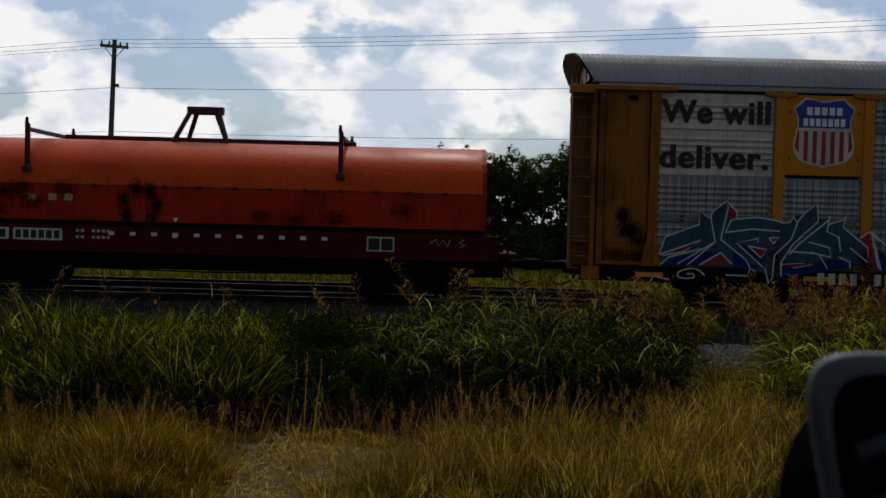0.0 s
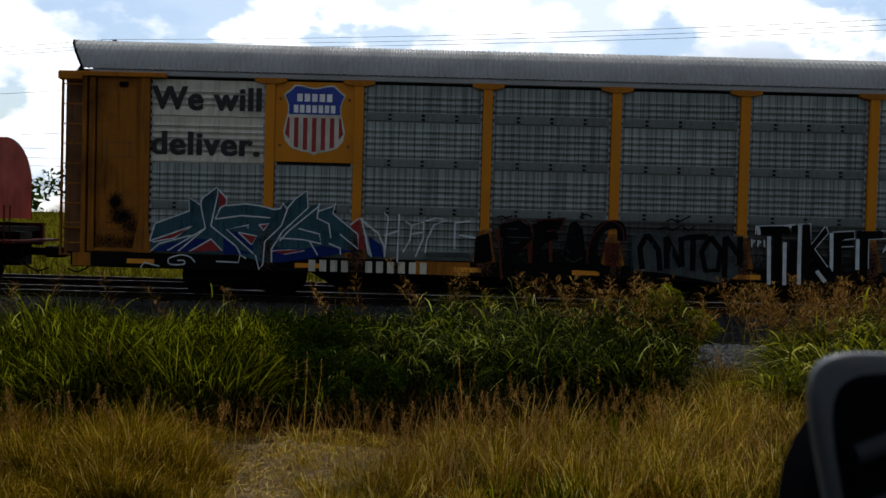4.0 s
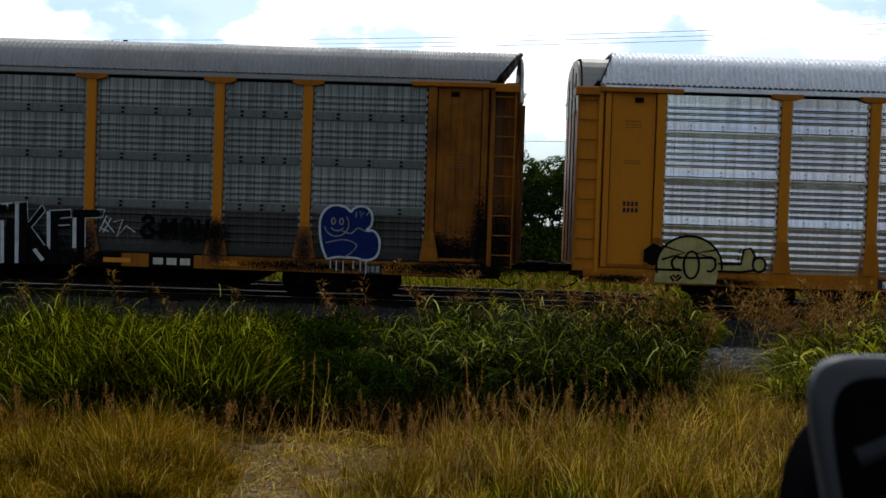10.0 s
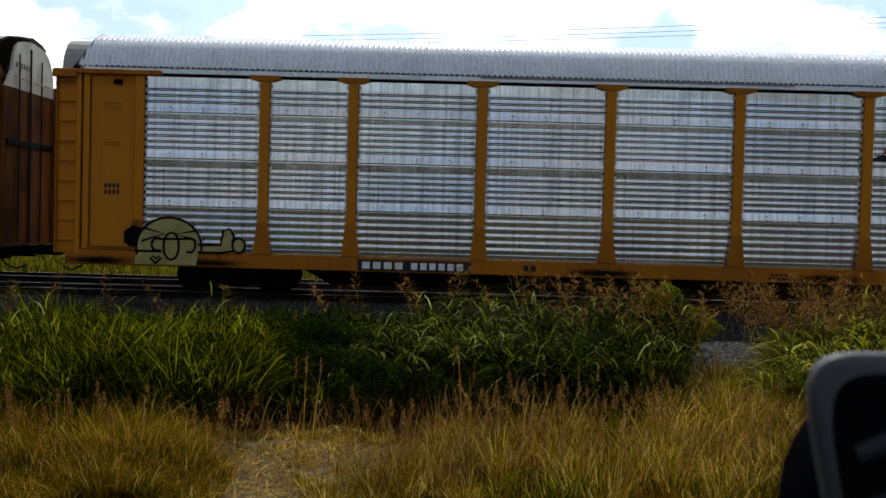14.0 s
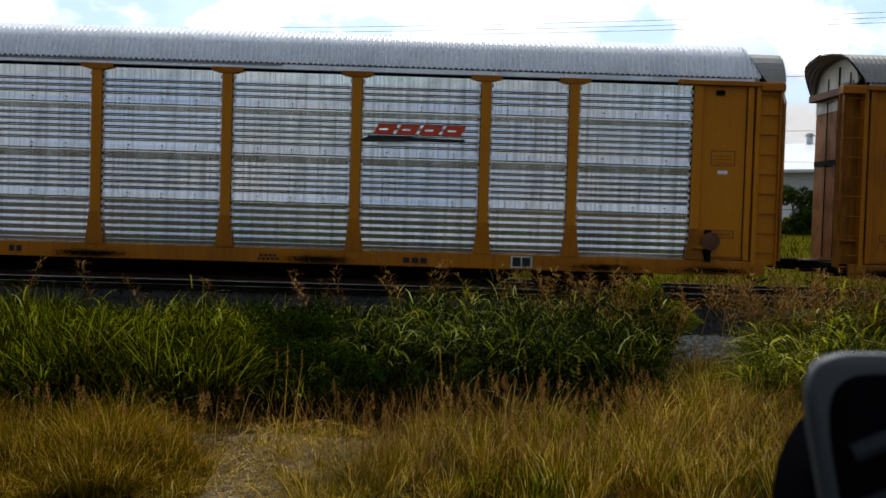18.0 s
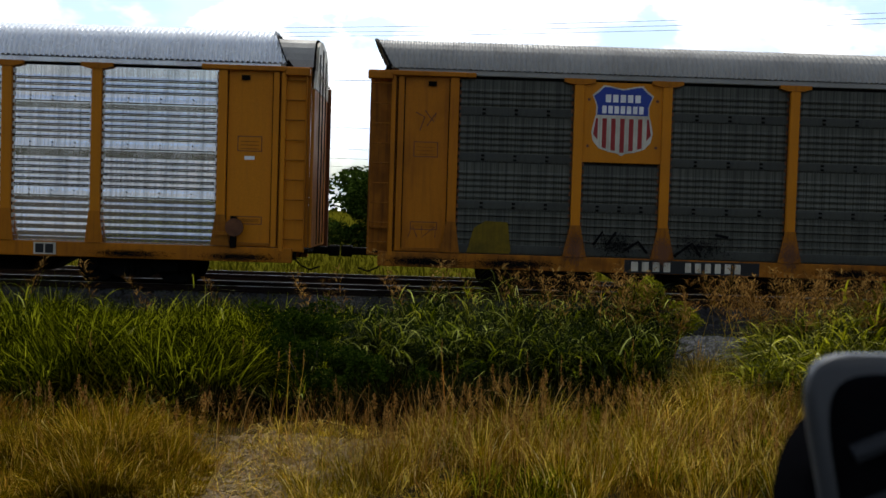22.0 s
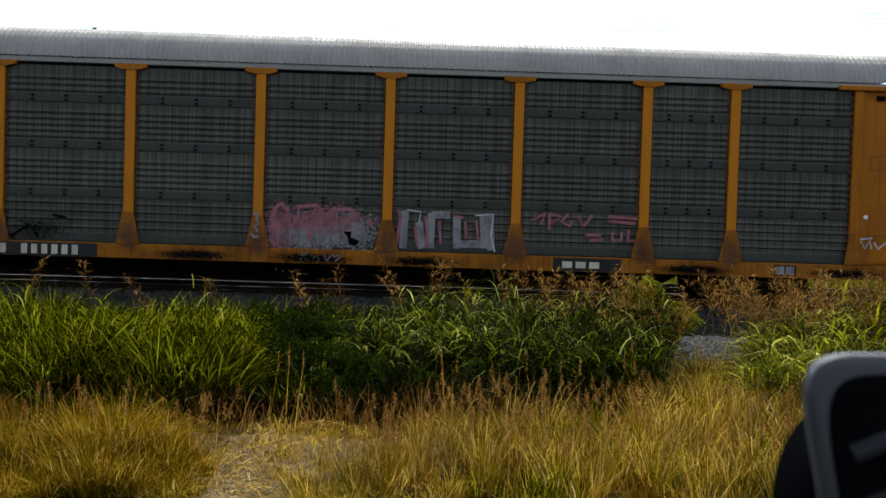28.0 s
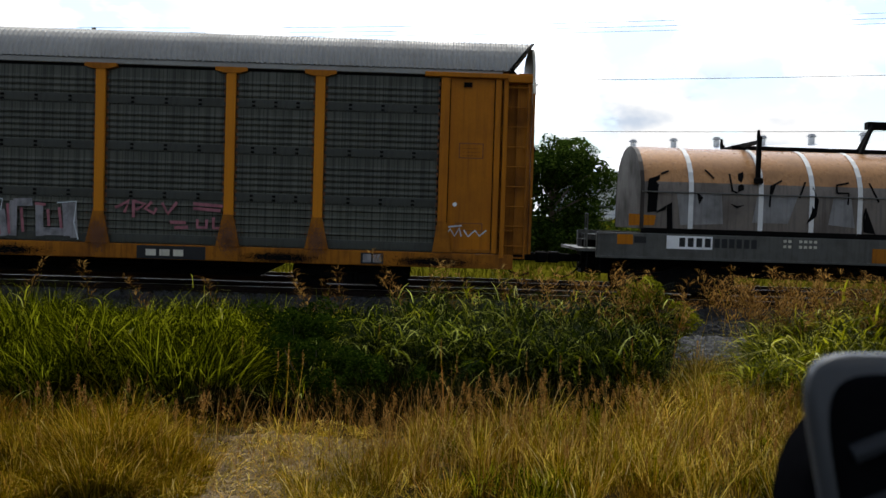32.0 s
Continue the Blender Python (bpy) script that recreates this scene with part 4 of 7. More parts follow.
# ---- the three autoracks ----
rack_a = autorack(16.35, "grey-sided yellow autorack car covered with graffiti", PANEL_OLD, ROOF_OLD, (13.16, 13.62), 11.30, True, 4.50, BLACK, plate=True, words=True)
rack_b = autorack(44.89, "yellow autorack car with bright galvanised sides", PANEL_NEW, ROOF_NEW, (13.12, 12.75), 11.30, False, 4.45, YELLOW, marks=(False, True))
rack_c = autorack(73.47, "yellow autorack car with dark weathered sides and faded pink tags", PANEL_DARK, ROOF_PALE, (13.16, 13.62), 11.30, True, 4.50, YELLOW_RUST, plate=True)
TRAIN[rack_a], TRAIN[rack_b], TRAIN[rack_c] = 16.35, 44.89, 73.47
ON = SHEET - .062                 # just proud of the sheets' bands
PROUD = FRONT - .02               # just proud of posts and feet


def strokes(car, name, label, material, width, y, *lines):
    first = None
    for i, l in enumerate(lines):
        s = Shape().ribbon(l, width, y - .0006 * (i % 5))
        if first is None:
            first = part(name, s, material, car, label)
        else:
            part("stroke", s, material, first)
    return first


def fields(car, name, label, material, y, *polys):
    first = None
    for i, p in enumerate(polys):
        s = Shape().patch(p, y - .0004 * i)
        if first is None:
            first = part(name, s, material, car, label)
        else:
            part("fill", s, material, first)
    return first


def curve(points, per=5):
    """A smooth line through the given points."""
    p = [points[0], *points, points[-1]]
    out = []
    for a, b, c, d in zip(p, p[1:], p[2:], p[3:]):
        for i in range(per):
            t = i / per
            out.append(tuple(.5 * (2 * b[k] + (c[k] - a[k]) * t + (2 * a[k] - 5 * b[k] + 4 * c[k] - d[k]) * t * t + (3 * b[k] - a[k] - 3 * c[k] + d[k]) * t ** 3) for k in (0, 1)))
    return out + [points[-1]]


def soot(car, cx, cz, rx, rz, n, y, label, material=SPRAY_BLACK, size=.011, seed=1):
    """A soft-edged sprayed or sooty stain: specks that thin out from its middle."""
    rng = random.Random(seed)
    s = Shape()
    for i in range(int(n * 4.5)):
        x, z, q = cx + rng.gauss(0, .45) * rx, cz + rng.gauss(0, .45) * rz, size * rng.uniform(.3, 1)
        a = rng.uniform(0, 1.5)
        s.add([(x + q * math.cos(a + k * 1.257), y - .0002 * (i % 20), z + q * math.sin(a + k * 1.257)) for k in range(5)], [(0, 1, 2, 3, 4)])
    return part("stain", s, material, car, label, kind="stuff")


def dress_rack_a():
    c = rack_a
    for text, z, w in (("We will", 4.12, 2.39), ("deliver.", 3.13, 2.37)):
        word = None
        for s in lettering(text, -11.64, z, w, .50, SHEET - .043):
            if word:
                part("letter", s, BLACK_PAINT, word)
            else:
                word = part("slogan", s, BLACK_PAINT, c, "black painted slogan lettering")
    # yellow showing through the grime of the sill
    for a, b in ((-13.3, -12.9), (-5.75, -4.55), (5.0, 5.6), (6.6, 12.9)):
        part("sill_paint", Shape().box(a, b, FRONT + .004, FRONT + .012, .62, .91), YELLOW_RUST, c)
    reflectors(c, (-11.8, -8.1, -4.6, -2.0, 1.55, 4.9, 7.3, 10.9, 12.3))
    bars(c, -8.10, 4, .24, .15, .63, .88, WHITE_OLD)
    bars(c, -6.85, 6, .24, .15, .63, .88, WHITE_OLD)
    bars(c, 5.70, 3, .30, .22, .68, .83, WHITE_OLD)
    part("wheel_data_plate", Shape().box(10.35, 10.75, FRONT - .006, FRONT + .01, .62, .84), BLACK_PAINT, c, "black data plate in a white frame")
    bars(c, 10.40, 3, .11, .08, .66, .80, SPRAY_PALE, y=FRONT - .009)
    # the large blue-grey piece
    fields(c, "graffiti", "grey-blue graffiti with white outlines and red patches", SPRAY_TEAL, PROUD, [(-11.6, 1.21), (-11.48, 1.59), (-10.74, 1.88), (-10.75, 2.17), (-10.49, 2.02), (-10.47, 2.16), (-10.14, 2.42), (-9.92, 2.18), (-9.93, 2.04), (-9.51, 2.07), (-8.88, 1.96), (-8.74, 1.99), (-8.68, 2.1), (-8.43, 2.2), (-8.17, 2.39), (-8.13, 2.02), (-7.91, 2.11), (-7.85, 1.99), (-7.6, 2.06), (-7.52, 2.17), (-7.59, 1.91), (-7.03, 1.55), (-7.01, 1.1), (-7.82, 0.99), (-9.1, 0.79), (-9.64, 0.95), (-10.72, 0.99), (-11.57, 0.98)])
    fields(c, "graffiti", "dark blue graffiti fill", SPRAY_BLUE, PROUD - .004,
           [(-11.57, 0.98), (-11.22, 1.15), (-10.6, 1.29), (-10.25, 1.26), (-10.02, 1.04), (-10.72, 0.98)], [(-9.98, 1.35), (-9.64, 1.07), (-9.31, 0.98), (-9.97, 0.94)], [(-8.89, 0.8), (-8.9, 1.11), (-8.24, 1.11), (-7.82, 1.2), (-7.41, 1.13), (-7.08, 1.1), (-7.82, 0.95), (-8.64, 0.81)],
           [(-9.9, 1.48), (-9.65, 1.44), (-9.32, 1.18), (-9.31, 0.98)])
    fields(c, "graffiti", "red graffiti patches", SPRAY_RED, PROUD - .006,
           [(-11.53, 1.19), (-10.67, 1.55), (-11.06, 1.28)], [(-10.72, 0.99), (-10.25, 1.28), (-10, 1.03)], [(-9.65, 1.44), (-9.24, 1.37), (-9.36, 1.18)],
           [(-9.2, 1.62), (-8.99, 1.65), (-9.1, 1.5)], [(-10.11, 2.32), (-9.92, 2.18), (-9.93, 2.04), (-10.08, 1.97)], [(-7.2, 1.65), (-7.01, 1.78), (-6.85, 1.14), (-6.99, 1.14), (-7.03, 1.47)],
           [(-8.9, 1.05), (-8.53, 1.08), (-8.19, 1.08), (-8.65, 0.99)])
    strokes(c, "graffiti", "white sprayed outlines", SPRAY_WHITE, .030, PROUD - .008,
            [(-11.6, 1.21), (-11.48, 1.59), (-10.74, 1.88), (-10.75, 2.17), (-10.49, 2.02)], [(-10.49, 2.02), (-10.47, 2.16), (-10.14, 2.42), (-10.12, 2.26), (-10.26, 1.57)], [(-10.14, 2.4), (-9.92, 2.18), (-9.93, 2.04), (-10.06, 1.97), (-10.16, 1.72)],
            [(-10.49, 2.02), (-10.38, 1.51), (-10.97, 0.99)], [(-11.6, 1.2), (-10.67, 1.55), (-11.06, 1.28), (-11.53, 1.18)], [(-11.57, 0.98), (-11.39, 1.15), (-10.69, 1.35)],
            [(-11.2, 1), (-10.38, 1.51)], [(-10.72, 0.99), (-10.25, 1.28), (-10, 1.03)], [(-10.26, 1.57), (-9.69, 1.13), (-9.6, 0.97)],
            [(-10.16, 1.72), (-9.58, 1.81), (-8.96, 1.78)], [(-9.93, 2.02), (-9.51, 2.07), (-9.13, 2.03), (-8.88, 1.96), (-8.74, 1.99), (-8.68, 2.1), (-8.59, 1.97)], [(-9.31, 0.98), (-9.91, 1.5), (-9.43, 1.61), (-9.45, 1.53)],
            [(-9.65, 1.44), (-9.24, 1.37), (-9.36, 1.18), (-9.65, 1.44)], [(-9.2, 1.62), (-8.99, 1.65), (-9.1, 1.5), (-9.2, 1.62)], [(-8.59, 1.97), (-8.71, 1.61), (-9.07, 1.25), (-9.1, 0.75)],
            [(-8.59, 1.99), (-8.43, 2.2), (-8.17, 2.39), (-8.13, 2.02), (-8.68, 1.49), (-8.92, 1.09), (-8.91, 0.8)], [(-8.74, 1.28), (-8.54, 1.51), (-7.91, 2.05), (-7.87, 2.13)], [(-7.89, 2.13), (-7.93, 1.8), (-7.67, 1.68), (-7.62, 1.37)],
            [(-7.91, 1.95), (-7.6, 2.06), (-7.52, 2.17), (-7.59, 1.91), (-7.03, 1.47), (-7.01, 1.14), (-7.42, 1.46)], [(-8.74, 1.34), (-8.24, 1.32), (-7.83, 1.24), (-7.87, 1.45), (-8.33, 1.56)], [(-8.08, 1.28), (-7.9, 0.99)],
            [(-7.66, 1.25), (-7.41, 1.15), (-7.4, 1.01)], [(-7.2, 1.67), (-7.04, 1.8), (-6.95, 1.81), (-6.78, 1.02)], [(-6.95, 1.81), (-6.63, 1.52)],
            [(-9.27, 0.96), (-9.18, 0.63), (-9.1, 0.75)], [(-8.9, 1.05), (-8.53, 1.08), (-8.19, 1.08), (-8.65, 0.99)])
    strokes(c, "graffiti", "white sprayed swirls", SPRAY_WHITE, .028, PROUD - .012,
            curve([(-10.59, 0.76), (-10.72, 0.88), (-10.93, 0.91), (-11.17, 0.82), (-11.13, 0.7), (-10.84, 0.71), (-10.84, 0.79), (-10.98, 0.79)]), [(-10.13, 0.79), (-9.64, 0.78), (-9.6, 0.95), (-9.47, 0.87)], [(-11.79, 0.6), (-11.71, 0.73), (-11.37, 0.65)])
    # thin white letters
    fields(c, "graffiti", "blue fill between the thin letters", SPRAY_BLUE, PROUD - .004, [(-6.8, 1.44), (-6.5, 1.24), (-6.45, 0.99), (-6.72, 0.98)])
    strokes(c, "graffiti", "thin white sprayed letters", SPRAY_WHITE, .034, PROUD - .008,
            [(-6.97, 1.83), (-6.72, 0.98)], [(-6.95, 1.76), (-6.59, 1.52), (-6.44, 1.2), (-6.43, 0.99)], [(-6.46, 1.96), (-6.37, 1.86), (-6.43, 1.03)],
            [(-6.44, 1.45), (-6.12, 1.58)], [(-6.13, 1.93), (-6.15, 0.87)], [(-6, 1.79), (-5.85, 1.69), (-5.59, 1.78), (-5.59, 1.43), (-5.75, 1.01)],
            [(-5.85, 1.69), (-5.88, 1.38), (-6.03, 1.1)], [(-5.89, 1.5), (-5.6, 1.55)], [(-5.54, 1.8), (-5.32, 1.87), (-5.07, 1.83), (-5.36, 1.72), (-5.51, 1.39), (-5.54, 1.1)],
            [(-4.9, 1.8), (-4.9, 1.2)], [(-4.9, 1.77), (-4.57, 1.82)], [(-4.81, 1.51), (-4.44, 1.46)])
    strokes(c, "graffiti", "pale smear under the thin letters", SPRAY_GREY, .10, PROUD - .006, [(-5.52, 1.06), (-4.57, 1.07)])
    # heavy black letters with red-brown edges
    fields(c, "graffiti", "red-brown fill beside the black letters", SPRAY_BROWN, PROUD,
           [(-4.05, 1.66), (-3.93, 1.66), (-3.82, 0.58), (-3.88, 0.58), (-3.94, 1.37)], [(-3.3, 1.3), (-3.18, 1.47), (-3.19, 0.93), (-3.27, 0.93)], [(-2.85, 1.69), (-2.75, 1.82), (-2.71, 1.69), (-2.76, 1.36), (-2.73, 0.9), (-2.81, 0.9)],
           [(-1.62, 1.43), (-1.25, 1.42), (-1.36, 0.86), (-1.57, 0.94)], [(-3.58, 0.92), (-3.48, 0.88), (-3.34, 0.6), (-3.51, 0.59)])
    fields(c, "graffiti", "solid black letter bodies", SPRAY_BLACK, PROUD - .004,
           [(-3.93, 1.76), (-3.5, 1.88), (-3.23, 1.72), (-3.22, 1.43), (-3.44, 1.2), (-3.69, 1.17), (-3.91, 1.58)], [(-2.53, 1.08), (-2.38, 1.83), (-2.24, 1.89), (-2.09, 1.71), (-1.99, 0.97), (-2.48, 0.91)], [(-3.15, 1.8), (-2.51, 1.93), (-2.6, 1.69), (-2.87, 1.67), (-3.1, 0.77)],
           [(-4.44, 1.48), (-4.15, 1.57), (-4.06, 0.95), (-4.47, 0.9)])
    strokes(c, "graffiti", "heavy black sprayed letters", SPRAY_BLACK, .20, PROUD - .006,
            [(-3.74, 1.71), (-3.72, 0.59)], [(-3.63, 1.13), (-3.32, 0.6)], [(-3.08, 1.81), (-3.07, 0.77)],
            [(-3.1, 1.79), (-2.55, 1.86)], [(-2.99, 1.5), (-2.64, 1.57)], [(-3.08, 0.81), (-2.56, 0.91)], curve([(-1.23, 1.48), (-1.26, 1.77), (-1.45, 1.83), (-1.71, 1.72), (-1.85, 1.34), (-1.78, 0.93), (-1.48, 0.81)]))
    strokes(c, "graffiti", "thin brown outline of the letters", SPRAY_BROWN, .028, PROUD - .010,
            curve([(-1.99, 0.97), (-1.92, 1.46), (-1.68, 1.8), (-1.45, 1.91), (-1.22, 1.73), (-1.19, 1.46)]), curve([(-3.93, 1.76), (-3.71, 1.85), (-3.46, 1.89), (-3.23, 1.74), (-3.19, 1.47), (-3.4, 1.22)]), curve([(-3.19, 1.85), (-2.55, 1.94), (-2.5, 1.9), (-2.6, 1.69)]))
    strokes(c, "graffiti", "small pale scrawl inside the letters", SPRAY_GREY, .018, PROUD - .012,
            [(-3.76, 1.68), (-3.52, 1.67)], [(-3.76, 1.5), (-3.26, 1.49)], [(-3.67, 1.36), (-3.49, 1.38)],
            [(-2.46, 1.06), (-2.28, 0.98), (-2.07, 1.09)], [(-2.43, 1.26), (-2.38, 1.18)], [(-2.31, 1.54), (-2.27, 1.5)])
    strokes(c, "graffiti", "small black sprayed tags", SPRAY_BLACK, .035, PROUD - .006,
            [(-3.98, 1.93), (-3.87, 1.95), (-3.79, 1.91), (-3.65, 1.96)], [(-2.18, 1.98), (-2.01, 2.04), (-1.89, 1.98)], [(-0.27, 1.92), (-0.15, 1.99), (-0.02, 1.91), (0.26, 2.06)],
            [(-0.45, 1.75), (-0.23, 1.82), (-0.14, 1.72), (0.06, 1.85), (0.23, 1.73), (0.37, 1.84)])
    # grey letters outlined in black
    fields(c, "graffiti", "smoky grey letter fill", SPRAY_GREY, PROUD, [(-1.01, 1.61), (-0.39, 1.67), (0.65, 1.68), (0.69, 1.66), (1.43, 1.66), (1.46, 0.89), (1.05, 0.59), (0.34, 0.7), (-0.36, 0.8), (-0.95, 0.83)])
    strokes(c, "graffiti", "black letters on the grey fill", SPRAY_BLACK, .125, PROUD - .005,
            [(-0.68, 1.64), (-0.83, 1.33), (-0.76, 0.87)], [(-0.68, 1.64), (-0.42, 1.3), (-0.37, 0.84)], [(-0.26, 1.59), (-0.22, 0.89)],
            [(-0.26, 1.59), (0.09, 0.94)], [(0.07, 1.6), (0.11, 0.94)], [(0.13, 1.58), (0.65, 1.62)],
            [(0.34, 1.57), (0.34, 0.86)],
            [(0.71, 1.62), (0.53, 1.28), (0.63, 0.87), (0.9, 0.88), (0.95, 1.33), (0.71, 1.62)], [(1.04, 1.63), (1.05, 0.59)], [(1.04, 1.63), (1.39, 1.18)],
            [(1.37, 1.63), (1.37, 1.01)])
    strokes(c, "graffiti", "pale edges of the grey letters", SPRAY_TEAL, .024, PROUD - .008,
            [(-0.99, 0.83), (-0.99, 1.57), (-0.68, 1.68), (-0.39, 1.61)], [(-0.58, 0.96), (-0.55, 1.46)], [(-0.12, 0.93), (-0.13, 1.39)],
            [(0.21, 0.9), (0.22, 1.48)])
    # black block letters with a white side
    strokes(c, "graffiti", "white sides of the block letters", SPRAY_WHITE, .085, PROUD - .002,
            [(2, 1.66), (2.03, 0.6)], [(1.73, 1.87), (1.79, 1.69)], [(2.35, 1.54), (2.37, 0.6)],
            [(2.32, 1.88), (2.57, 1.91)], [(2.67, 1.92), (2.69, 0.61)], [(3.37, 1.77), (3.4, 0.8)],
            [(3.95, 1.66), (3.96, 0.98)], [(3.07, 0.93), (3.27, 0.69)])
    strokes(c, "graffiti", "heavy black sprayed block letters", SPRAY_BLACK, .175, PROUD - .006,
            [(1.81, 1.79), (2.44, 1.8)], [(2.19, 1.82), (2.18, 0.6)], [(2.54, 1.58), (2.53, 0.61)],
            [(2.49, 1.82), (2.63, 1.83)], [(2.82, 1.93), (2.83, 0.62)], [(3.24, 1.84), (2.93, 1.43), (3.44, 0.76)],
            [(3.51, 1.74), (3.52, 0.69)], [(3.5, 1.7), (3.87, 1.73)], [(3.52, 1.5), (3.85, 1.53)],
            [(3.92, 1.74), (4.5, 1.76)], [(4.09, 1.75), (4.1, 0.7)])
    strokes(c, "graffiti", "thin white outlines of the block letters", SPRAY_WHITE, .022, PROUD - .010,
            [(1.7, 1.69), (1.7, 1.88), (2.3, 1.91)], [(3.25, 1.91), (3.3, 1.77), (3.01, 1.41), (3.31, 1.02)], [(3.38, 1.79), (3.87, 1.83), (3.88, 1.66), (3.65, 1.63)],
            [(3.6, 1.47), (3.86, 1.49)], [(4.45, 1.85), (4.62, 1.85), (4.57, 1.68), (4.19, 1.65), (4.2, 1.01)], [(2.61, 1.94), (2.9, 1.97), (2.93, 1.51), (3.23, 1.92)])
    strokes(c, "graffiti", "small white sprayed tag", SPRAY_WHITE, .026, PROUD - .008,
            [(1.62, 1.6), (1.63, 1.41)], [(1.62, 1.58), (1.69, 1.55), (1.63, 1.5)], [(1.76, 1.58), (1.76, 1.42)],
            [(1.76, 1.57), (1.83, 1.53), (1.77, 1.49)], [(1.89, 1.59), (1.91, 1.42)], [(4.51, 1.37), (4.66, 1.72), (4.76, 1.66), (4.59, 1.35)],
            [(4.63, 1.6), (4.84, 1.35)], [(4.81, 1.58), (5.02, 1.65), (4.89, 1.25), (5.1, 1.51), (5.3, 1.37)], [(4.51, 1.45), (4.72, 1.37)])
    # blue bubble piece
    def blob(cx, cz, rx, rz, a0=0, a1=360, n=16):
        return [(cx + rx * math.cos(radians(a0 + (a1 - a0) * i / n)), cz + rz * math.sin(radians(a0 + (a1 - a0) * i / n))) for i in range(n + 1)]
    ring = ((20, 0), (8, 30), (2, 60), (0, 95), (8, 122), (25, 138), (45, 142), (65, 137), (78, 126), (85, 134), (100, 141), (118, 138), (130, 125), (133, 105), (128, 88), (118, 78), (135, 78), (148, 65), (153, 45), (150, 20), (138, 5), (115, 0), (95, 5), (70, 6), (45, 6), (20, 0))
    ring = curve([(9.36 + u * .0087, .92 + v * .0084) for u, v in ring], 3)
    fields(c, "graffiti", "deep blue bubble graffiti with white outline", SPRAY_BLUE, PROUD, ring)
    strokes(c, "graffiti", "white outline of the bubble graffiti", SPRAY_WHITE, .050, PROUD - .008, ring)
    strokes(c, "graffiti", "pale blue inner lines", SPRAY_PALE, .028, PROUD - .010, blob(9.73, 1.70, .27, .27, 195, 400), curve([(9.86, 1.55), (10.05, 1.50), (10.2, 1.62), (10.36, 1.56)]), curve([(9.5, 1.28), (9.9, 1.36), (10.18, 1.25), (10.05, 1.06), (9.92, .98)]), blob(9.66, 1.76, .04, .07), blob(9.84, 1.76, .04, .07), blob(9.75, 1.66, .14, .11, 200, 340, 8), [(10.16, 1.98), (10.16, 1.86)], [(10.24, 2.0), (10.26, 1.86), (10.32, 1.98)], [(10.38, 1.9), (10.45, 2.0)])
    for k, x in enumerate((9.62, 9.75, 9.9, 10.12, 10.28, 10.4)):
        part("paint_drip", Shape().ribbon([(x, .9), (x, .72 - .05 * (k % 3))], .025, PROUD - .009), SPRAY_WHITE, c)
    for k, (x, z, rx, rz, m) in enumerate(((-12.40, 2.05, .16, .18, 260), (-12.25, 1.72, .30, .20, 420), (-12.0, 1.5, .35, .18, 160), (-12.5, 1.15, .45, .2, 200))):
        soot(c, x, z, rx, rz, m, -1.468, "black sprayed blot with a soft edge", seed=k)
    strokes(c, "graffiti", "blurred black sprayed tag on the dark sheets", SPRAY_BLACK, .10, ON - .004,
            curve([(5.42, 1.62), (5.55, 1.74), (5.66, 1.62), (5.48, 1.50), (5.42, 1.36), (5.56, 1.28), (5.68, 1.38), (5.56, 1.50)]), curve([(5.86, 1.26), (5.90, 1.66), (6.02, 1.44), (6.14, 1.68), (6.18, 1.28)]), curve([(6.36, 1.30), (6.34, 1.66), (6.52, 1.66), (6.50, 1.48), (6.34, 1.46)]), curve([(6.66, 1.70), (6.70, 1.46), (6.86, 1.46), (6.88, 1.70), (6.84, 1.22)]))
    for k, (x, z, rx, rz, m) in enumerate(((6.0, 1.45, .28, .28, 300), (6.5, 1.40, .3, .26, 300), (7.05, 1.45, .35, .28, 420))):
        soot(c, x, z, rx, rz, m, PROUD - .002, "faint black sprayed tag with soft edges", size=.013, seed=20 + k)
    for k, (x, z, rx, rz, m) in enumerate(((12.3, 1.12, .7, .16, 300), (11.95, 1.3, .14, .3, 200), (-12.9, 1.4, .10, .6, 200), (-12.0, 1.15, .3, .2, 200))):
        soot(c, x, z, rx, rz, m, -1.468, "brown-black grime on the end sheet", BLACK, .011, seed=80 + k)
    for k, (x, z, rx, rz, m, y) in enumerate(((12.35, 1.15, .75, .40, 800, -1.468), (12.9, 1.5, .20, .9, 700, FRONT + .012), (12.4, .78, 1.4, .14, 900, FRONT - .003), (9.5, .76, 2.2, .12, 700, FRONT - .003), (13.3, 1.4, .3, .7, 600, FRONT + .09))):
        soot(c, x, z, rx, rz, m, y, "black oily grime at the car's end", BLACK, .016, seed=120 + k)
    for k, (x, rx) in enumerate(((-2.8, 1.3), (.0, 1.2), (2.9, 1.3))):
        soot(c, x, 1.1, rx, .26, 420, ON - .001, "dark overspray and road grime low on the sheets", SPRAY_BLACK, .017, seed=140 + k)
    for k, x in enumerate(POSTS):
        soot(c, x, 1.15, .20, .45, 420, FRONT - .017, "dark rust stain on a post foot", RUST, .013, seed=40 + k)
        soot(c, x, 1.12, .18, .40, 330, FRONT - .018, "black overspray on a post foot", BLACK, .013, seed=340 + k)


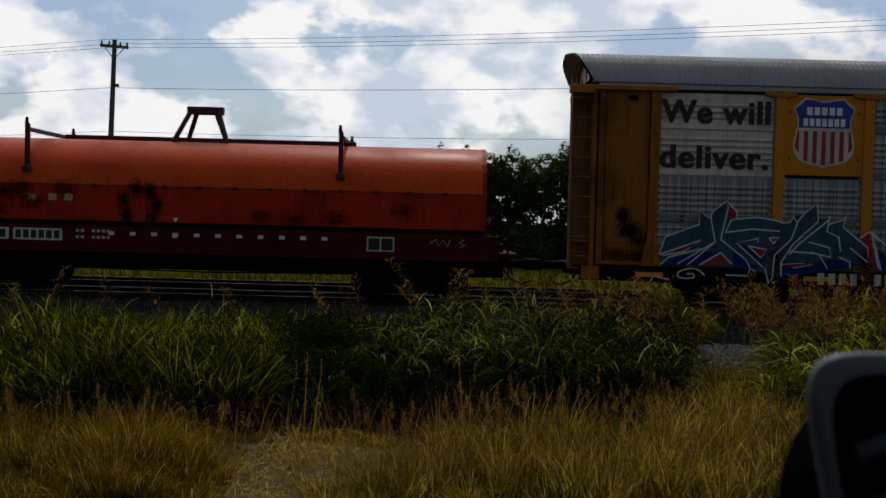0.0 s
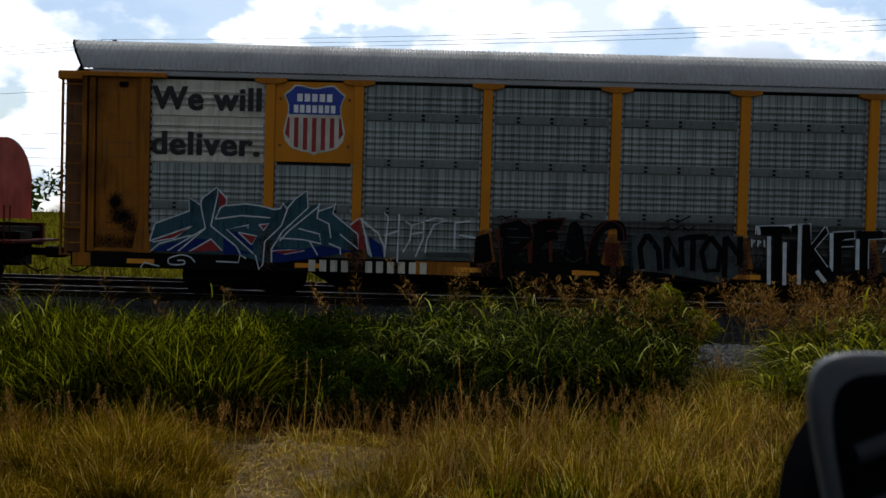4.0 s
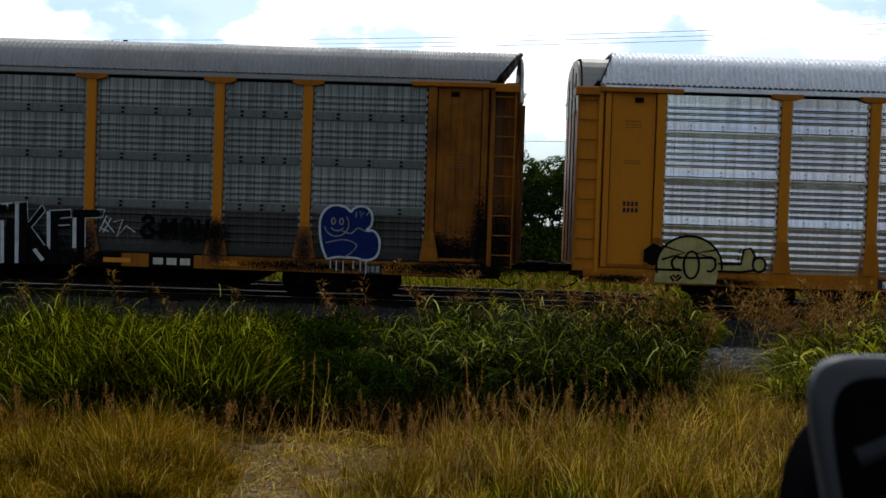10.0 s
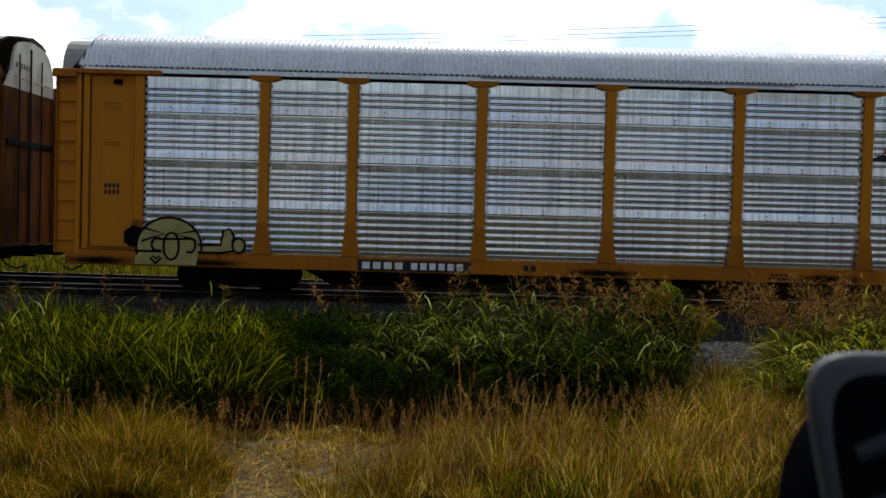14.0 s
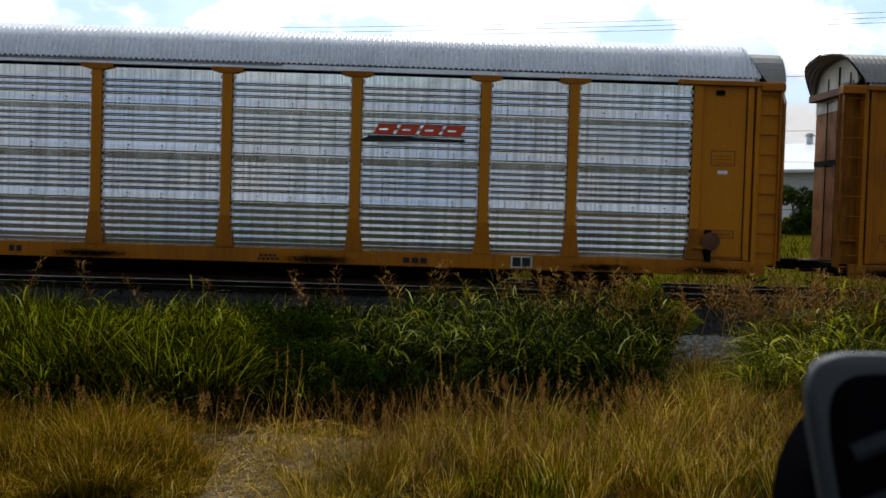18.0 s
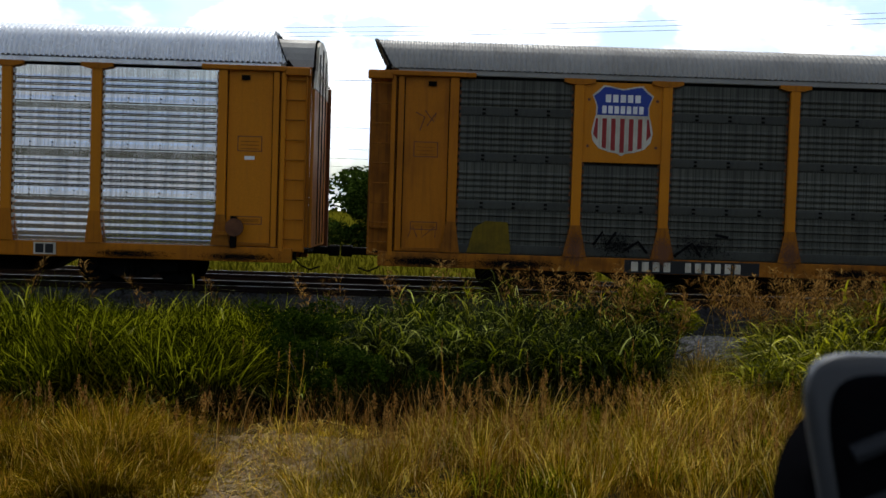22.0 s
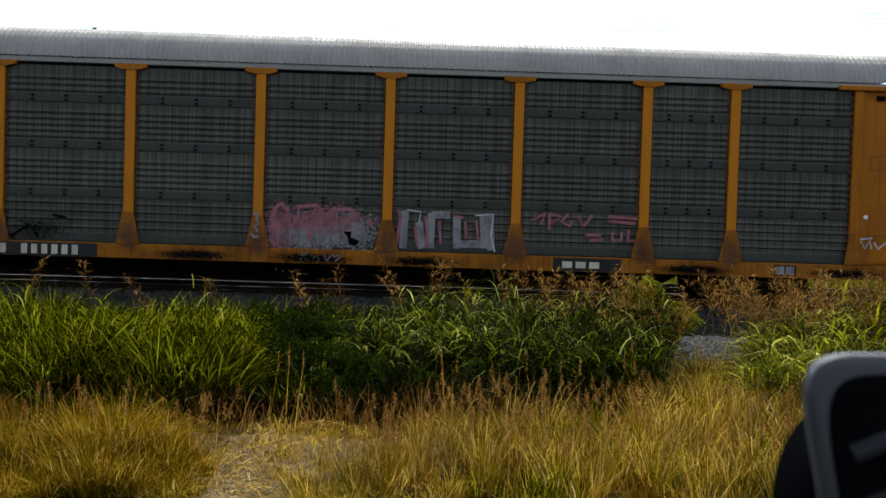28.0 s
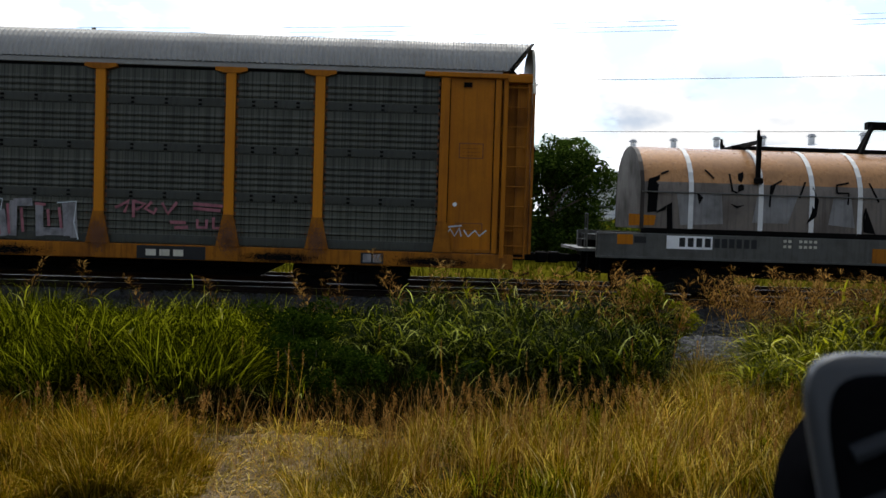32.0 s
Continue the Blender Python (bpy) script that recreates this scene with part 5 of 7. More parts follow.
def dress_rack_b():
    c = rack_b
    bars(c, -6.80, 4, .24, .17, .67, .82, WHITE_PAINT, y=FRONT - .006)
    part("number_field", Shape().box(-6.90, -4.40, FRONT + .0, FRONT + .012, .63, .87), BLACK_PAINT, c, "black number field")
    bars(c, -5.72, 6, .20, .14, .67, .82, WHITE_PAINT, y=FRONT - .006)
    bars(c, -3.25, 2, .16, .11, .70, .83, BLACK_PAINT)
    bars(c, 5.35, 3, .19, .14, .68, .80, BLACK_PAINT)
    bars(c, 2.2, 4, .10, .07, .74, .79, BLACK_PAINT)
    bars(c, 2.15, 5, .10, .07, .66, .71, BLACK_PAINT)
    part("wheel_data_plate", Shape().box(7.72, 8.20, FRONT - .006, FRONT + .01, .64, .90), WHITE_OLD, c)
    bars(c, 7.76, 2, .21, .18, .67, .87, BLACK_PAINT, y=FRONT - .010)
    # slanted red mark over a black bar
    x0, z0 = 4.60, 3.49
    y = SHEET - .043
    for k in range(4):
        x = x0 + k * .50
        w = .42
        s = Shape().patch([(x, z0), (x + w, z0), (x + w + .13, z0 + .22), (x + .13, z0 + .22)], y)
        part("emblem_block", s, LOGO_RED, c, "slanted orange-red emblem block")
        part("emblem_gap", Shape().patch([(x + .14, z0 + .09), (x + w - .1, z0 + .09), (x + w - .08, z0 + .13), (x + .16, z0 + .13)], y - .003), PANEL_NEW, c)
    part("emblem_bar", Shape().patch([(4.22, 3.32), (6.6, 3.38), (6.65, 3.42), (4.56, 3.46)], y), BLACK_PAINT, c, "black swoosh bar under the emblem")
    part("emblem_bar", Shape().patch([(4.7, 3.29), (6.5, 3.335), (6.5, 3.355), (4.7, 3.31)], y - .002), WHITE_PAINT, c)
    # cream worm-like figure
    def arc(cx, cz, rx, rz, a0, a1, n=16):
        return [(cx + rx * math.cos(radians(a0 + (a1 - a0) * i / n)), cz + rz * math.sin(radians(a0 + (a1 - a0) * i / n))) for i in range(n + 1)]
    body = arc(-11.05, 1.02, .72, .66, 0, 180)
    fields(c, "graffiti", "cream graffiti figure outlined in black", SPRAY_CREAM, PROUD, body + [(-11.80, .64), (-10.45, .64), (-10.4, .9)], [(-10.4, 1.05), (-9.9, 1.08), (-9.85, 1.4), (-9.7, 1.45), (-9.6, 1.3), (-9.4, 1.25), (-9.38, 1.0), (-9.55, .93), (-10.4, .92)])
    strokes(c, "graffiti", "black outline of the graffiti figure", SPRAY_BLACK, .05, PROUD - .006, arc(-11.05, 1.02, .72, .66, -5, 195), [(-10.42, 1.1), (-9.92, 1.1), (-9.86, 1.42), (-9.72, 1.46), (-9.62, 1.3), (-9.66, 1.15)], arc(-9.52, 1.1, .14, .16, 0, 360), [(-10.42, .93), (-9.9, .93), (-9.62, .98)],
            arc(-11.0, 1.05, .17, .30, 0, 360), [(-11.3, 1.2), (-10.55, 1.22)], arc(-11.3, 1.08, .13, .14, 60, 300), arc(-10.6, 1.08, .13, .16, -120, 120), [(-11.65, 1.45), (-11.15, 1.32), (-11.65, 1.15)], [(-10.45, 1.4), (-10.9, 1.32), (-10.45, 1.18)], [(-11.35, .66), (-11.45, .78), (-11.38, .82), (-11.34, .76), (-11.28, .82), (-11.22, .78), (-11.35, .66)], [(-11.8, .93), (-11.2, .93)])
    fields(c, "graffiti", "black sprayed blot", SPRAY_BLACK, FRONT - .013, [(-12.05, 1.35), (-11.85, 1.5), (-11.65, 1.42), (-11.62, 1.12), (-11.85, 1.0), (-12.05, 1.1)])
    for k, x in enumerate((-12.6, -10.2, -1.5, 3.5, 9.8, 12.2)):
        soot(c, x, .70, .8, .09, 500, FRONT - .0025, "black grime along the sill", BLACK, .010, seed=210 + k)
    # brake wheel gear at the far end
    g = part("hand_brake", Shape().box(12.0, 12.12, FRONT - .10, -1.42, .9, 1.6, .01), BLACK, c, "black hand brake gear")
    part("brake_wheel", Shape().wheel(FRONT - .14, FRONT - .10, .20, 16, 12.1, 1.35), RUST, g)
    part("platform", Shape().box(11.7, 12.1, FRONT - .12, -1.42, 1.18, 1.26), YELLOW_RUST, g)
    part("notice", Shape().box(12.25, 12.47, -1.467, -1.4615, 2.84, 2.92), WHITE_PAINT, c)
    # the dark stretch of eave
    part("eave_shadow_strip", Shape().box(-4.3, 2.6, -1.506, -1.45, 4.90, 4.955), ROOF_OLD, c)


def dress_rack_c():
    c = rack_c
    part("number_field", Shape().box(-7.9, -4.9, FRONT - .002, FRONT + .012, .61, .90), BLACK_PAINT, c, "black number field")
    bars(c, -7.75, 4, .24, .15, .65, .86, WHITE_OLD, y=FRONT - .006)
    bars(c, -6.55, 6, .22, .13, .65, .86, WHITE_OLD, y=FRONT - .006)
    part("number_field", Shape().box(5.1, 6.6, FRONT - .002, FRONT + .012, .61, .90), BLACK_PAINT, c, "black number field")
    bars(c, 5.3, 3, .30, .22, .68, .82, WHITE_OLD, y=FRONT - .006)
    part("wheel_data_plate", Shape().box(10.0, 10.5, FRONT - .006, FRONT + .01, .64, .88), BLACK_PAINT, c)
    bars(c, 10.05, 2, .22, .18, .67, .85, SPRAY_PALE, y=FRONT - .010)
    fields(c, "graffiti", "yellow sprayed patch", SPRAY_YELLOW, ON, [(-11.4, .95), (-11.25, 1.5), (-11.0, 1.66), (-10.5, 1.64), (-10.42, 1.0), (-10.45, .95)])
    # pink and pale letters over three bays
    fields(c, "graffiti", "dull grey-green graffiti fill", SPRAY_TEAL, ON - .001, [(-1, 1.7), (0.73, 1.79), (0.99, 1.47), (1.13, 1.02), (-0.9, 0.98)])
    for k, (x, z, rx, rz, m, paint) in enumerate(((-.9, 1.35, .35, .5, 420, SPRAY_PINK), (.1, 1.5, .8, .35, 700, SPRAY_PINK), (-.2, 1.2, .9, .32, 620, SPRAY_PALE), (.7, 1.3, .5, .4, 380, SPRAY_PALE))):
        soot(c, x, z, rx, rz, m, ON - .004, "faded blotchy spray of pink and white", paint, .022, seed=230 + k)
    strokes(c, "graffiti", "faded pink graffiti letters", SPRAY_PINK, .085, ON - .010,
            [(-1.04, 0.97), (-1.09, 1.37), (-1.06, 1.8), (-0.92, 1.9), (-0.78, 1.79), (-0.77, 1.54)], [(-0.54, 1.51), (-0.53, 1.85), (-0.1, 1.89), (-0.04, 1.73), (-0.17, 1.52)], [(0.14, 1.49), (0.16, 1.79), (0.61, 1.83), (0.74, 1.67)],
            [(-1.19, 1.36), (-0.29, 1.46)], [(-0.28, 1.04), (-0.29, 1.39), (-0.62, 1.42)], [(-0.09, 1.69), (0.25, 1.51)],
            [(0.45, 1.58), (0.82, 1.66)], [(0.99, 1.51), (1.11, 1.52)], [(-1.23, 1.11), (-0.9, 1.04)])
    strokes(c, "graffiti", "thin whitish lines over the pink letters", SPRAY_PALE, .026, ON - .014,
            [(-0.98, 1), (-0.97, 1.53)], [(-0.86, 1.02), (-0.84, 1.31), (-0.37, 1.39), (-0.3, 1.06)], [(-0.16, 1.23), (0.09, 1.26)],
            [(-0.16, 1.13), (0.09, 1.15)], [(-0.16, 1.04), (0.09, 1.07)], [(0.25, 1.2), (0.5, 1.23)],
            [(0.29, 1.37), (0.32, 1.74)], [(-0.46, 1.72), (-0.26, 1.76)])
    fields(c, "graffiti", "black sprayed blot", SPRAY_BLACK, ON - .015, [(0.46, 1.33), (0.64, 1.33), (0.62, 1.21), (0.83, 1.13), (0.75, 1.03), (0.59, 1.04), (0.56, 1.21)])
    strokes(c, "graffiti", "white sprayed marks beside the letters", SPRAY_PALE, .05, PROUD, [(-1.51, 1.64), (-1.41, 1.69), (-1.44, 1.52)], [(-1.46, 1.5), (-1.38, 1.46), (-1.48, 1.39), (-1.4, 1.27)], [(-1.56, 1.23), (-1.48, 1.15), (-1.37, 1.17)],
            [(1.02, 1.73), (1.07, 1.7)], [(1.11, 1.43), (1.16, 1.4)], [(0.85, 1.85), (0.88, 1.81)],
            [(1.22, 1.52), (1.25, 1.49)])
    # whitish block letters
    strokes(c, "graffiti", "whitish sprayed block letters", SPRAY_PALE, .17, ON - .004, [(1.81, 1.83), (1.78, 1)], [(2.12, 1.59), (2.2, 1.01)], [(2.39, 1.79), (2.38, 1.02)],
            [(2.39, 1.75), (2.8, 1.77)],
            [(2.95, 1.74), (2.97, 1.03)], [(2.97, 1.14), (3.65, 1.14)], [(3.53, 1.78), (3.58, 1.05)],
            [(3.67, 1.78), (3.72, 1.01)])
    strokes(c, "graffiti", "pink streaks through the whitish letters", SPRAY_PINK, .06, ON - .008, [(1.64, 1.86), (1.71, 1.7), (1.64, 1.08)], [(2.04, 1.46), (2.1, 1.05)], [(2.26, 1.72), (2.31, 1.06)],
            [(2.56, 1.64), (2.61, 1.11)],
            [(2.86, 1.74), (3.09, 1.72)], [(3.14, 1.62), (3.17, 1.25)], [(3.38, 1.67), (3.44, 1.21)])
    strokes(c, "graffiti", "thin white outlines", SPRAY_WHITE, .028, ON - .012, [(1.85, 1.85), (2.15, 1.82), (2.12, 1.57)], [(3.34, 1.77), (3.76, 1.81), (3.71, 1.35), (3.81, 0.98)])
    strokes(c, "graffiti", "small faded pink tags", SPRAY_PINK, .07, ON - .002, [(4.6, 1.7), (4.9, 1.86), (4.8, 1.6)], [(5.0, 1.88), (5.0, 1.5)], [(5.0, 1.86), (5.25, 1.8), (5.05, 1.66)], [(5.4, 1.85), (5.25, 1.7), (5.45, 1.6), (5.5, 1.72)], [(5.62, 1.84), (5.75, 1.6), (5.95, 1.86)], [(6.3, 1.84), (6.95, 1.8)], [(6.3, 1.74), (6.9, 1.7)],
            [(5.8, 1.42), (6.15, 1.42)], [(5.9, 1.3), (6.2, 1.32)], [(6.4, 1.5), (6.4, 1.32), (6.6, 1.32), (6.6, 1.5)], [(6.75, 1.55), (6.75, 1.32), (6.95, 1.32)])
    strokes(c, "graffiti", "pale scribbled tag on the sill", SPRAY_PALE, .03, FRONT - .004, [(-.45, .66), (-.42, .86)], [(-.3, .86), (-.42, .76), (-.28, .66)], [(-.2, .7), (-.1, .78), (-.05, .68)], [(.05, .78), (.12, .68), (.2, .78)], [(.3, .66), (.42, .78), (.35, .82), (.3, .76), (.22, .82)])
    strokes(c, "graffiti", "dark scribbles", SPRAY_BLACK, .06, ON - .002, [(-8.6, 1.2), (-8.4, 1.5), (-8.3, 1.2), (-8.1, 1.5)], [(-7.9, 1.1), (-7.6, 1.3), (-7.4, 1.05)], [(-6.8, 1.0), (-6.4, 1.3), (-6.2, 1.0)], [(-5.9, 1.5), (-5.6, 1.45)])
    strokes(c, "graffiti", "dark scrawl on the yellow sheet", RUST, .024, -1.466, [(-12.6, 4.0), (-12.4, 3.9), (-12.5, 3.6)], [(-12.4, 4.05), (-12.2, 3.8), (-12.15, 4.0), (-12.35, 3.7)], [(-12.7, 1.25), (-12.6, 1.5), (-12.5, 1.25)], [(-12.4, 1.5), (-12.4, 1.25), (-12.1, 1.5), (-12.1, 1.25)])
    strokes(c, "graffiti", "white sprayed tag on the yellow sheet", SPRAY_WHITE, .035, -1.466, [(11.85, 1.3), (11.95, 1.46), (12.05, 1.3), (12.15, 1.48), (12.2, 1.3)], [(12.25, 1.44), (12.35, 1.3), (12.5, 1.44), (12.6, 1.32), (12.75, 1.45)], [(11.9, 1.5), (12.2, 1.54)])
    for k, x in enumerate((-12.3, -10.4, -2.8, -.2, 2.2, 8.2, 11.6)):
        soot(c, x, .72, .8, .11, 700, FRONT - .0025, "black grime along the sill", BLACK, .011, seed=170 + k)
    for k, (x, rx) in enumerate(((-8.1, .5), (-6.2, .7))):
        soot(c, x, 1.2, rx, .28, 170, ON - .001, "dark faded tags low on the sheets", SPRAY_BLACK, .015, seed=250 + k)
    for k, x in enumerate(POSTS):
        soot(c, x, 1.1, .22, .35, 300, FRONT - .017, "dark rust stain on a post foot", RUST, .013, seed=190 + k)
    part("latch_knob", Shape().wheel(-1.49, -1.46, .05, 10, 12.03, 2.0), WHITE_PAINT, c)


dress_rack_a()
dress_rack_b()
dress_rack_c()

# ---- the two coil cars ----
HOOD_W = 1.44


def hood_profile(low, high, n=14):
    """Half barrel on upright sides; (y, z) from the near foot over the crown to the far foot."""
    pts = []
    for i in range(n + 1):
        a = math.pi * i / n
        pts.append((-HOOD_W * math.cos(a), 2.40 + 1.10 * math.sin(a)))
    full = [(-HOOD_W, 1.60), *pts, (HOOD_W, 1.60)]
    near = [p for p in full if low - 1e-6 <= p[1] <= high + 1e-6]
    return near


def hood_shell(low, high, half):
    s = Shape()
    prof = hood_profile(low, high)
    split = [i for i in range(len(prof) - 1) if abs(prof[i + 1][0] - prof[i][0]) < 1.2]
    n = 12
    for i in split:
        (y0, z0), (y1, z1) = prof[i], prof[i + 1]
        for k in range(n):
            xa, xb = -half + 2 * half * k / n, -half + 2 * half * (k + 1) / n
            s.add([(xa, y0, z0), (xb, y0, z0), (xb, y1, z1), (xa, y1, z1)], [(0, 1, 2, 3)])
    b = s.mesh("hood")
    m = bmesh.new()
    m.from_mesh(b)
    bmesh.ops.remove_doubles(m, verts=m.verts[:], dist=.002)
    bmesh.ops.recalc_face_normals(m, faces=m.faces[:])
    m.to_mesh(b)
    m.free()
    b.shade_smooth()
    return b


def lift_bracket(parent, x, mat):
    b = part("lifting_bracket", Shape().box(x - .05, x + .05, -1.46, -1.36, 2.72, 3.72, .015), mat, parent)
    part("pin", Shape().tube([(x - .02, -1.41, 3.7), (x - .02, -1.41, 3.86)], .05, 8, .03), mat, b)
    part("yoke", Shape().box(x - .03, x + .06, -1.40, 1.40, 3.55, 3.64, .01), mat, b)
    part("hook", Shape().box(x - .10, x + .10, -1.50, -1.42, 2.66, 2.80, .02), mat, b)
    part("far_leg", Shape().box(x - .05, x + .05, 1.36, 1.46, 2.72, 3.72, .015), mat, b)
    part("pin", Shape().tube([(x - .02, 1.41, 3.7), (x - .02, 1.41, 3.86)], .05, 8, .03), mat, b)


def coil_car(x0, label, hood_mat, top_mat, end_mat, sill_mat, lift_mat, lift_x, brackets, rise, seam, half):
    car = thing("coil_car", label, "railway car", pose(x0, TRACK_Y, 0), group="cars of the freight train")
    part("side_sill", Shape().box(-6.75, 6.75, FRONT + .06, FRONT + .20, .96, 1.50, .015), sill_mat, car)
    part("sill_flange", Shape().box(-6.75, 6.75, FRONT + .0, FRONT + .22, .93, .975), sill_mat, car)
    part("far_sill", Shape().box(-6.75, 6.75, -FRONT - .20, -FRONT - .06, .96, 1.50), sill_mat, car)
    part("deck", Shape().box(-6.7, 6.7, -1.36, 1.36, 1.3, 1.42), BLACK, car)
    part("centre_sill", Shape().box(-6.9, 6.9, -.35, .35, .52, 1.3), BLACK, car)
    part("trough", Shape().prism([(-1.3, 1.0), (-.5, .66), (.5, .66), (1.3, 1.0), (1.3, 1.3), (-1.3, 1.3)], "x", -3.4, 3.4), BLACK, car)
    part("end_platform", Shape().box(6.6, 7.15, -1.40, 1.40, 1.06, 1.12), sill_mat, car)
    part("end_platform", Shape().box(-7.15, -6.6, -1.40, 1.40, 1.06, 1.12), sill_mat, car)
    for sgn in (-1, 1):
        x = sgn * 6.95
        r = part("end_rail", Shape().tube([(x, -1.36, 1.1), (x, -1.36, 1.9), (x, -1.05, 1.9), (x, -1.05, 1.1)], .018, 6), sill_mat, car)
        part("end_rung", Shape().tube([(x, -1.36, 1.55), (x, -1.05, 1.55)], .014, 6), sill_mat, r)
        for z in (1.45, 1.75, 2.05):
            part("grab_iron", Shape().tube([(sgn * 6.45, -1.50, z), (sgn * 6.62, -1.52, z), (sgn * 6.72, -1.50, z)], .012, 6), sill_mat, car)
        part("step", Shape().tube([(x - sgn * .3, -1.44, 1.0), (x - sgn * .3, -1.44, .55), (x, -1.44, .55), (x, -1.44, 1.0)], .02, 6), BLACK, car)
    for x in (-4.75, 4.75):
        truck(car, x)
    for sgn in (-1, 1):
        coupler(car, sgn * 7.0, sgn, .65)
    part("brake_cylinder", Shape().tube([(-1.0, -.8, .75), (-.2, -.8, .75)], .16, 12), BLACK, car)
    part("brake_rod", Shape().tube([(-3.6, -.7, .55), (0, -.72, .50), (3.6, -.7, .55)], .02, 6), BLACK, car)
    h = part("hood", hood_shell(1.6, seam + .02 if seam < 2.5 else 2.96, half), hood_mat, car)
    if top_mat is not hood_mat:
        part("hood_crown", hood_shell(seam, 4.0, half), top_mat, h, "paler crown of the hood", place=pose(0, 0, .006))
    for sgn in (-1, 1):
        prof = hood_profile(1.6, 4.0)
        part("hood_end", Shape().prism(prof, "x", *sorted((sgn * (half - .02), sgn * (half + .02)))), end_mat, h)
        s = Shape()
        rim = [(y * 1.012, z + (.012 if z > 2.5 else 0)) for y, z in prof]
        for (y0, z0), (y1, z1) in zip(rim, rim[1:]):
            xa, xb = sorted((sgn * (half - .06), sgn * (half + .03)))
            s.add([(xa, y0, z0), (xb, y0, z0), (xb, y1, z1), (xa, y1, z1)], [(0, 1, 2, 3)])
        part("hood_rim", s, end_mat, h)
    # Black strip paints the shadow gap at the hood's foot.
    part("hood_gap_shade", Shape().box(-half, half, -HOOD_W - .015, -HOOD_W + .01, 1.50, 1.62), BLACK, h)
    for x in brackets:
        lift_bracket(car, x, lift_mat)
    part("hood_beam", Shape().box(-3.4, 3.4, -.10, .10, 3.50, 3.60, .01), lift_mat, car)
    f = part("lifting_frame", Shape().box(lift_x - .22, lift_x + .62, -.10, .12, 3.98 + rise, 4.16 + rise, .015), lift_mat, car)
    for x0_, x1_, y in ((-.12, -.46, -.32), (-.02, -.30, .32), (.52, .78, -.32), (.42, .66, .32)):
        part("leg", Shape().tube([(lift_x + x0_, y * .3, 4.06 + rise), (lift_x + x1_, y, 3.48)], .060, 6), lift_mat, f)
    return car


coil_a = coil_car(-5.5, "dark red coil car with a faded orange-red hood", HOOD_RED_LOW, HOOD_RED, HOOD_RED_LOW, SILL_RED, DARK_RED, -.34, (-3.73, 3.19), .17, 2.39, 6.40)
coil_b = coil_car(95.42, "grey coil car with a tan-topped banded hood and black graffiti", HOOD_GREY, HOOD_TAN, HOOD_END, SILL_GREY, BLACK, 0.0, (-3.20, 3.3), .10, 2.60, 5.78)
TRAIN[coil_a], TRAIN[coil_b] = -5.5, 95.42


